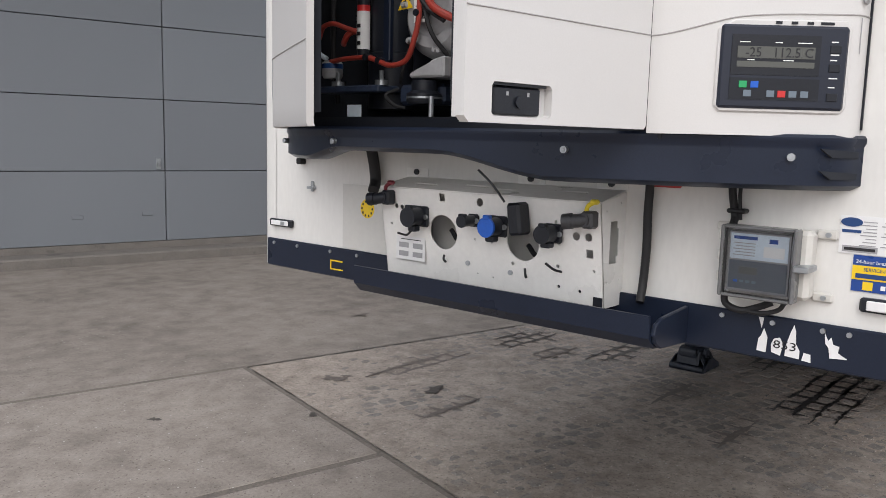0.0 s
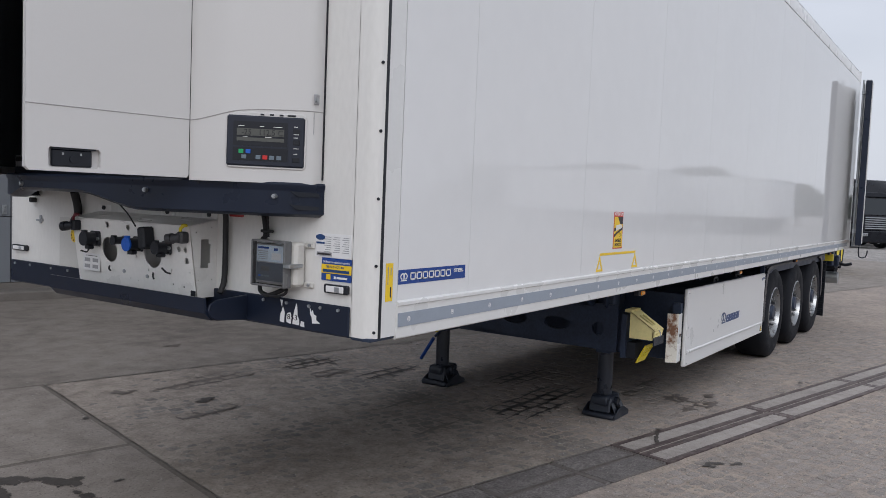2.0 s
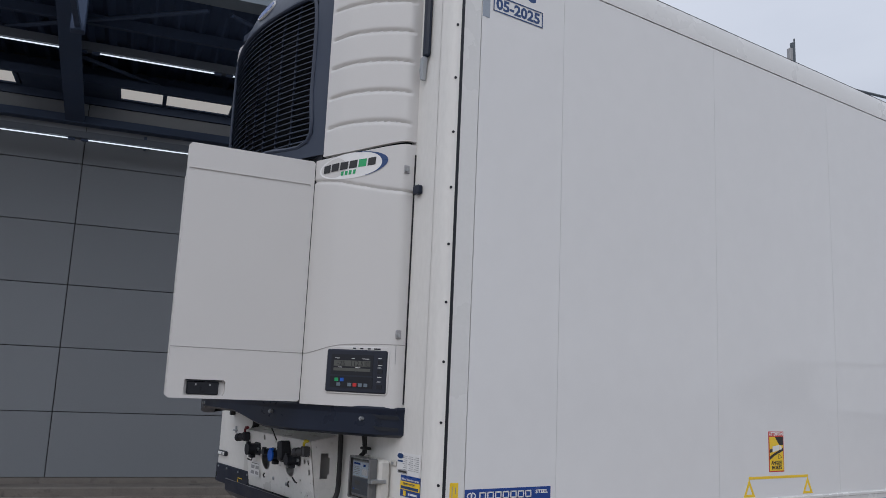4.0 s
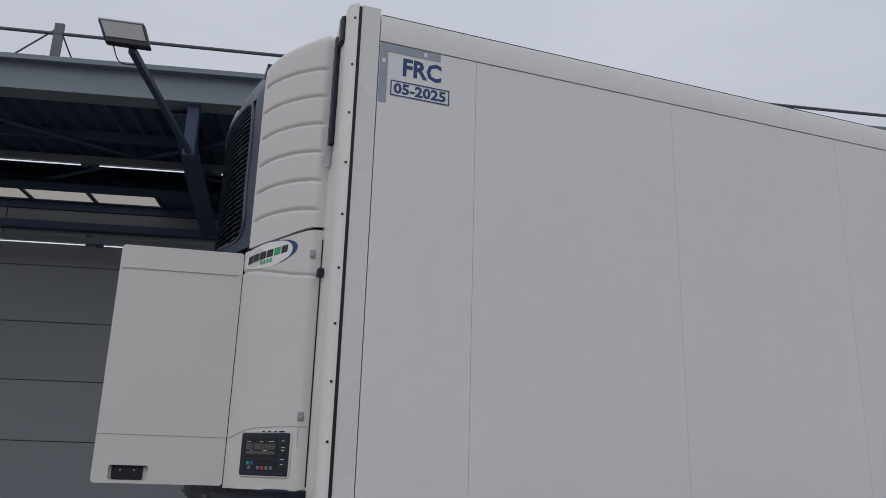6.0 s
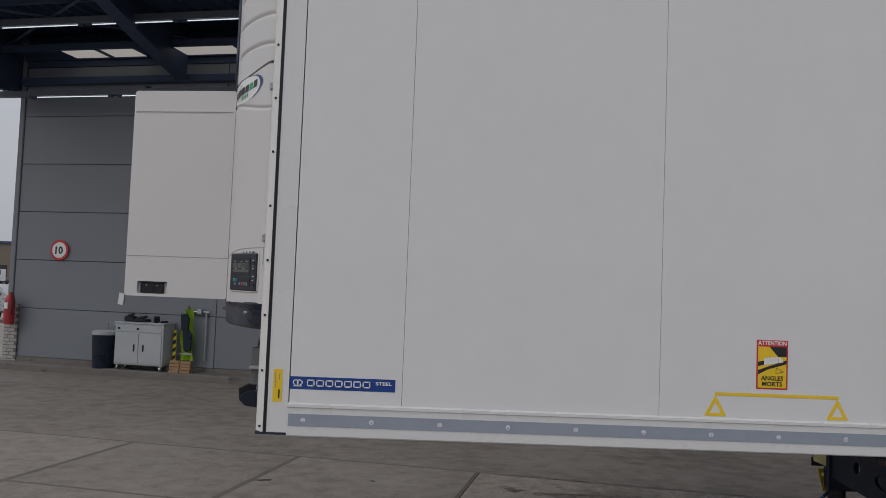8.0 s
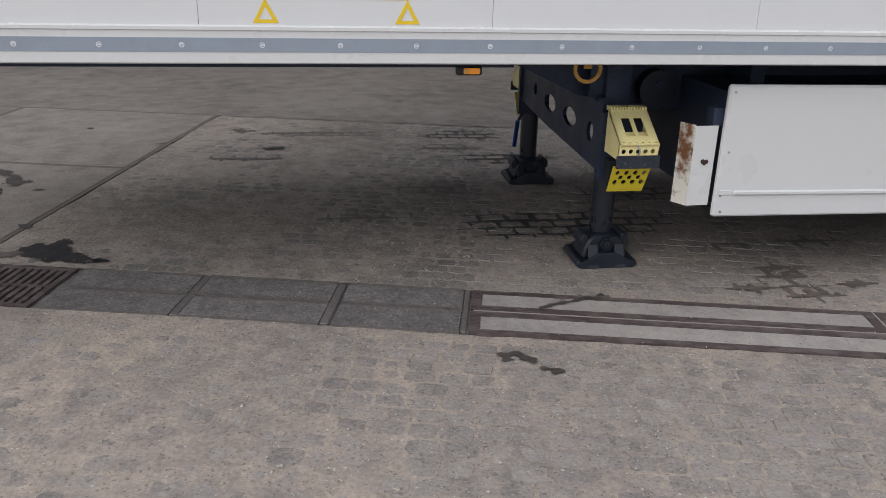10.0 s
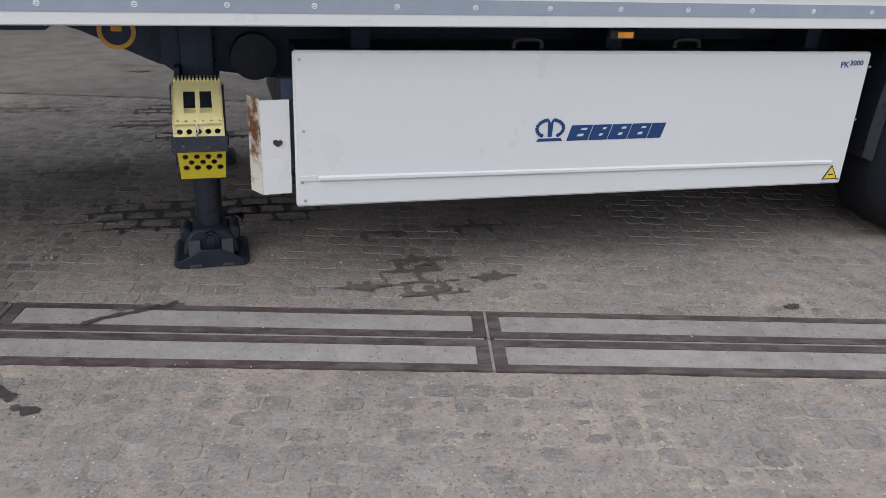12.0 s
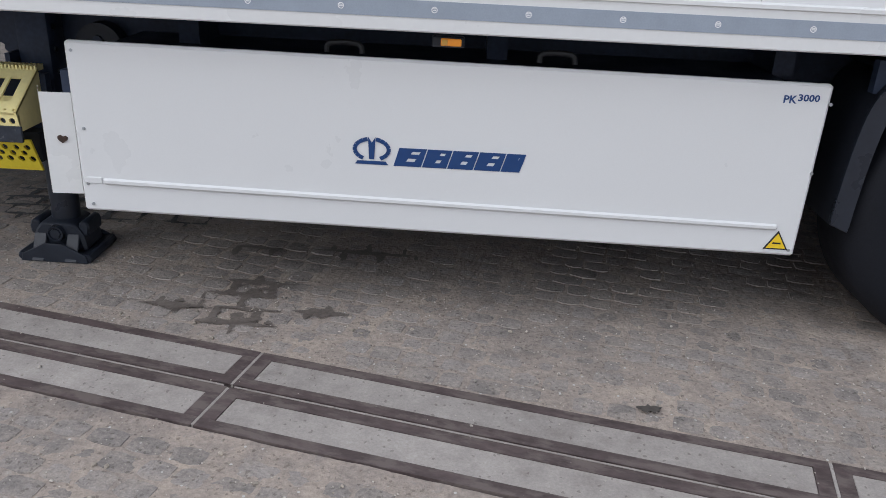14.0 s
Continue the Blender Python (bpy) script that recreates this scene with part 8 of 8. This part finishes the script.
while v < 4.66:
    h = rnd.uniform(0.085, 0.108)
    if v + h > 0.45 and v < 0.95:
        v = 0.95
    u = 0.3 + rnd.uniform(0, 0.1) if v > 0.5 else -1.2 + rnd.uniform(0, 0.1)
    while u < 10.5:
        w = rnd.uniform(0.09, 0.145)
        z = -0.0005 + rnd.uniform(-0.0022, 0.0026)
        if rnd.random() < 0.97:
            m = Matrix.Translation((u + w / 2, v + h / 2, z)) @ Matrix.Rotation(rnd.uniform(-0.06, 0.06), 4, "Z") @ Matrix.Rotation(rnd.uniform(-0.012, 0.012), 4, "X") @ Matrix.Diagonal((w * 0.95, h * 0.95, 1, 1))
            me = shapes[rnd.randrange(12)]
            if 3.0 < u < 7.2 and -1.7 < v < 0.45 and count < 300:
                ob = new("cobble", me)
                ob.parent = cob
                ob.matrix_basis = m
                count += 1
            else:
                # The same zone takes the darker stones.
                rest_v, rest_f = rest["under" if v > 0.9 and u < 2.8 else "near"]
                n0 = len(rest_v)
                rest_v += [m @ p.co for p in me.vertices]
                rest_f += [[n0 + i for i in f.vertices] for f in me.polygons]
        u += w
    v += h
for paint, key in ((COBBLE, "near"), (COBBLE_DARK, "under")):
    far_paint = paint.copy()
    far_paint.name = paint.name + "_joined"
    nd, lk = far_paint.node_tree.nodes, far_paint.node_tree.links
    geo = nd.new("ShaderNodeNewGeometry")
    for n in list(nd):
        if n.type == "OBJECT_INFO":
            for l in list(n.outputs["Random"].links):
                if l.to_node.type == "MAP_RANGE":
                    lk.new(geo.outputs["Random Per Island"], l.to_socket)
    me = bpy.data.meshes.new("cobbles")
    me.from_pydata(rest[key][0], [], rest[key][1])
    me.materials.append(far_paint)
    me.shade_smooth()
    me.set_sharp_from_angle(angle=radians(40))
    ob = new("cobbles", me)
    ob.parent = cob
    tagged(ob, kind="stuff")

# grit and pebbles
verts, faces = [], []
for k in range(19000):
    u, v = (rnd.uniform(2.2, 8.0), rnd.uniform(-2.0, 1.6)) if k < 12000 else (rnd.uniform(-1.5, 9.0), rnd.uniform(-3.5, 4.6))
    if 0.44 < v < 0.95 and rnd.random() < 0.88 or (v > 0.5 and u < 0.3):
        continue
    if noise.noise(Vector((u * 2.3, v * 2.3, 4.4))) + 0.5 * noise.noise(Vector((u * 9, v * 9, 2.2))) + rnd.uniform(-0.5, 0.5) < 0.0:
        continue
    s = rnd.uniform(0.0018, 0.0045) if rnd.random() < 0.96 else rnd.uniform(0.004, 0.009)
    p = yard(u, v, 0.003 + s * 0.3)
    n = len(verts)
    a = rnd.uniform(0, 6.28)
    for i in range(4):
        verts.append(p + Vector((s * math.cos(a + 1.57 * i) * rnd.uniform(0.7, 1.3), s * math.sin(a + 1.57 * i) * rnd.uniform(0.7, 1.3), 0)))
    verts += [p + Vector((0, 0, s * 0.8)), p - Vector((0, 0, s * 0.8))]
    for i in range(4):
        faces += [(n + i, n + (i + 1) % 4, n + 4), (n + (i + 1) % 4, n + i, n + 5)]
me = bpy.data.meshes.new("grit")
me.from_pydata(verts, [], faces)
me.materials.append(mat("pale_grit", (0.36, 0.325, 0.285), 0.9, var=0.8, scale=45.0, fine=90.0))
grit = tagged(new("grit", me), "scattered pale grit and small pebbles", "grit", "", "stuff")
pebbles = random.Random(12)


def pebble_field():
    """Loose tan pebbles and clods of many sizes lying on the sand."""
    ball = bmesh.new()
    bmesh.ops.create_icosphere(ball, subdivisions=1, radius=1.0)
    base = [v.co.copy() for v in ball.verts]
    ball.verts.index_update()
    tris = [[v.index for v in f.verts] for f in ball.faces]
    ball.free()
    vs, fs = [], []
    for _ in range(2600):
        u, v = pebbles.uniform(2.0, 7.6), pebbles.uniform(-1.9, 1.7)
        if 0.44 < v < 0.95 or noise.noise(Vector((u * 3.1, v * 3.1, 9.4))) + pebbles.uniform(-0.5, 0.5) < 0.1:
            continue
        r = 0.0028 + 0.0075 * pebbles.random() ** 4
        c = yard(u, v, sand_height(u, v) + r * 0.35)
        a = pebbles.uniform(0, 6.28)
        m = Matrix.Rotation(a, 3, "Z") @ Matrix.Diagonal((r * pebbles.uniform(0.9, 1.6), r, r * pebbles.uniform(0.6, 0.9)))
        n = len(vs)
        vs += [c + m @ (p * pebbles.uniform(0.8, 1.15)) for p in base]
        fs += [[n + i for i in t] for t in tris]
    me = bpy.data.meshes.new("pebbles")
    me.from_pydata(vs, [], fs)
    me.materials.append(mat("tan_pebble", (0.33, 0.285, 0.235), 0.85, var=0.7, scale=25.0, fine=120.0))
    return tagged(new("pebbles", me), "loose tan pebbles and clods on the sand", "pebbles", kind="stuff")


pebble_field()


def straw(u, v, length, turn):
    bm = bmesh.new()
    c = yard(u, v, sand_height(u, v) + 0.007)
    d = Vector((math.cos(turn), math.sin(turn), 0)) * length
    tube(bm, [c - d * 0.5, c + Vector((0, 0, 0.002)) + d.orthogonal() * 0.06, c + d * 0.5], 0.0016, 5, 2)
    return whole("twig", bm, CARD, "thin dry brown twig on the sand", "twig")


for k in range(14):
    straw(pebbles.uniform(2.6, 6.6), pebbles.uniform(-1.4, 0.3), pebbles.uniform(0.03, 0.075), pebbles.uniform(-0.5, 0.6))


# oil stains: in the cobble joints, and blots on the slabs
def off_line(px, py, p0, p1):
    ax, ay = p1[0] - p0[0], p1[1] - p0[1]
    s = min(1.0, max(0.0, ((px - p0[0]) * ax + (py - p0[1]) * ay) / (ax * ax + ay * ay)))
    return math.hypot(px - p0[0] - s * ax, py - p0[1] - s * ay)


def patch(x, y, ru, rv, seed, cell=0.006, joints=False, z=0.0062, paint=None, label="dark irregular damp stain on the paving", along=(), thick=0.1, ragged=False):
    """A ragged stain: small cells where a noise field runs high, thinning out to its rim."""
    nu, nv = int(2.6 * ru / cell), int(2.6 * rv / cell)
    index, verts, faces = {}, [], []

    def corner(i, j):
        if (i, j) not in index:
            index[(i, j)] = len(verts)
            verts.append((x + (i - nu / 2) * cell, y + (j - nv / 2) * cell, z))
        return index[(i, j)]
    for i in range(nu):
        for j in range(nv):
            a, b = (i - nu / 2) * cell, (j - nv / 2) * cell
            q = (a / ru) ** 2 + (b / rv) ** 2
            if along:
                q = min(off_line(x + a, y + b, p0, p1) for p0, p1 in zip(along, along[1:])) ** 2 / thick ** 2
            if joints:
                f = 0.9 * noise.noise(Vector((a * 4.0, b * 6.0, seed * 3.7))) + 0.6 * noise.noise(Vector((a * 19, b * 19, seed * 1.3))) + 0.3 * noise.noise(Vector((a * 45, b * 45, seed)))
            else:
                fs = 4.5 if ragged else min(2.0, max(1.0, 0.24 / ru))
                f = noise.noise(Vector((a * 4.5 * fs, b * 6.0 * fs, seed * 3.7))) + 0.6 * noise.noise(Vector((a * 17, b * 17, seed * 1.3))) + 0.25 * noise.noise(Vector((a * 48, b * 48, seed)))
            if joints:
                row = math.floor((y + b) / 0.125)
                fu = ((x + a) / 0.17 + 0.5 * (row % 2) + 0.13 * noise.noise(Vector((row * 1.7, seed, 0.5)))) % 1.0
                fv = ((y + b) / 0.125 + 0.06 * math.sin(9 * a)) % 1.0
                edge = min(min(fu, 1 - fu) * 0.17, min(fv, 1 - fv) * 0.125)
                ok = 0.62 * f + 0.84 - 0.66 * q - edge * 38 > 0.0
            else:
                ok = f + 0.5 - 0.75 * q > (0.3 if ragged else 0.22)
            if ok and q < 1.6:
                faces.append((corner(i, j), corner(i + 1, j), corner(i + 1, j + 1), corner(i, j + 1)))
    me = bpy.data.meshes.new("oil_stain")
    me.from_pydata(verts, [], faces)
    me.materials.append(paint or WET)
    return tagged(new("oil_stain", me), label, "stain", kind="structure")


for k, (x, y, ru, rv) in enumerate(((3.55, 1.2, 0.5, 0.26), (4.13, 1.2, 0.3, 0.2), (3.49, 3.6, 0.35, 0.2), (3.3, 3.15, 0.3, 0.12), (5.1, 0.76, 0.22, 0.1), (4.55, 0.7, 0.15, 0.06), (2.3, 3.7, 0.5, 0.14), (3.75, 2.8, 0.4, 0.15), (4.4, 1.75, 0.4, 0.16), (3.0, 2.0, 0.3, 0.14), (3.16, 5.22, 0.14, 0.06), (2.6, 1.4, 0.3, 0.1), (1.7, 2.9, 0.3, 0.1))):
    patch(x, y, ru, rv, k + 3, joints=True, paint=OIL if k < 2 else WET if k in (2, 7, 8) else DAMP, label="dark oil soaked into the cobble joints")
for k, (x, y, ru, rv) in enumerate(((4.67, 0.28, 0.15, 0.13), (4.72, 0.04, 0.15, 0.09), (4.42, 0.13, 0.13, 0.07), (4.98, 0.12, 0.09, 0.06), (3.47, 0.1, 0.2, 0.03), (0.12, 0.9, 0.16, 0.08), (0.58, 0.93, 0.2, 0.07), (-0.14, 1.3, 0.06, 0.04), (-0.37, 1.87, 0.05, 0.03), (1.61, 3.87, 0.12, 0.1))):
    if k < 4:
        patch(x, y, ru * 1.15, rv * 1.2, k + 60, joints=True, paint=DAMP, z=0.0044 + 0.0003 * k, label="damp stain creeping along the cobble joints")
        patch(x, y, ru * 0.75, rv * 0.75, k + 31, cell=0.004, paint=DAMP, ragged=True, z=0.0056 + 0.0003 * k)
    else:
        patch(x, y, ru, rv, k + 31, paint=DAMP, ragged=k < 5, z=0.0075)
# a puddle that dries from its rim, the trickle under it, and oil beside the gully
patch(0.03, 2.45, 0.4, 0.4, 5, z=0.0082, paint=WET, along=((-0.14, 2.32), (-0.08, 2.45), (0.02, 2.5), (0.12, 2.44), (0.18, 2.38)), thick=0.14)
patch(0.18, 1.5, 0.25, 0.8, 8, z=0.0082, paint=WET, along=((0.17, 2.15), (0.17, 1.7), (0.2, 1.2), (0.12, 0.95)), thick=0.04, ragged=True)
patch(0.92, 0.93, 0.3, 0.3, 14, z=0.0085, paint=OIL, along=((0.82, 1.0), (0.92, 0.95), (1.0, 0.88)), thick=0.16, label="black oil stain beside the gully")
patch(3.06, -0.46, 0.11, 0.07, 41, cell=0.004, paint=WET, ragged=True, z=0.0075, label="dark oil drips on the cobbles")
patch(3.16, -0.58, 0.06, 0.04, 42, cell=0.004, paint=WET, ragged=True, z=0.0075, label="dark oil drips on the cobbles")
patch(3.43, 0.06, 0.2, 0.06, 43, cell=0.004, paint=WET, along=((3.27, 0.0), (3.43, 0.06), (3.6, 0.11)), thick=0.022, ragged=True, z=0.0085, label="black tyre smear across the drain edge")
patch(0.12, 0.73, 0.1, 0.07, 44, cell=0.004, paint=WET, ragged=True, z=0.0085, label="wet stain on the drain plates")
patch(0.4, 0.77, 0.08, 0.04, 45, cell=0.004, paint=WET, ragged=True, z=0.0085, label="wet stain on the drain plates")
patch(1.14, 0.82, 0.06, 0.04, 15, z=0.0085, paint=OIL, label="black oil stain beside the gully")


def blot(x, y, r, seed, z=0.0095, stretch=1.0):
    rr = random.Random(seed)
    bm = bmesh.new()
    n = 46
    ph = [rr.uniform(0, 6.28) for _ in range(6)]
    pts = []
    for i in range(n):
        a = 2 * math.pi * i / n
        q = r * (1 + 0.3 * math.sin(2 * a + ph[0]) + 0.2 * math.sin(5 * a + ph[1]) + 0.12 * math.sin(9 * a + ph[2]) + rr.uniform(-0.1, 0.1))
        pts.append((x + q * math.cos(a) * stretch, y + q * math.sin(a)))
    c = bm.verts.new((x, y, z))
    vs = [bm.verts.new((p[0], p[1], z)) for p in pts]
    for i in range(n):
        bm.faces.new((c, vs[i], vs[(i + 1) % n]))
    return whole("wet_stain", bm, WET, "dark irregular wet stain on the concrete", "stain", "structure", smooth=0)


for k, (x, y, r, s) in enumerate(((0.57, 1.39, 0.04, 1.0), (0.42, 2.14, 0.02, 1.3), (-0.43, 1.73, 0.02, 1.2), (-0.42, 2.15, 0.02, 1.2), (-0.62, 3.0, 0.05, 2.2), (1.9, 3.2, 0.05, 1.5), (1.0, 3.4, 0.03, 1.0), (-0.7, 3.9, 0.04, 1.6), (0.3, 4.0, 0.03, 1.0), (6.2, -0.42, 0.025, 1.2))):
    blot(x, y, r, k + 50, 0.0078 + 0.0002 * (k % 7), s)
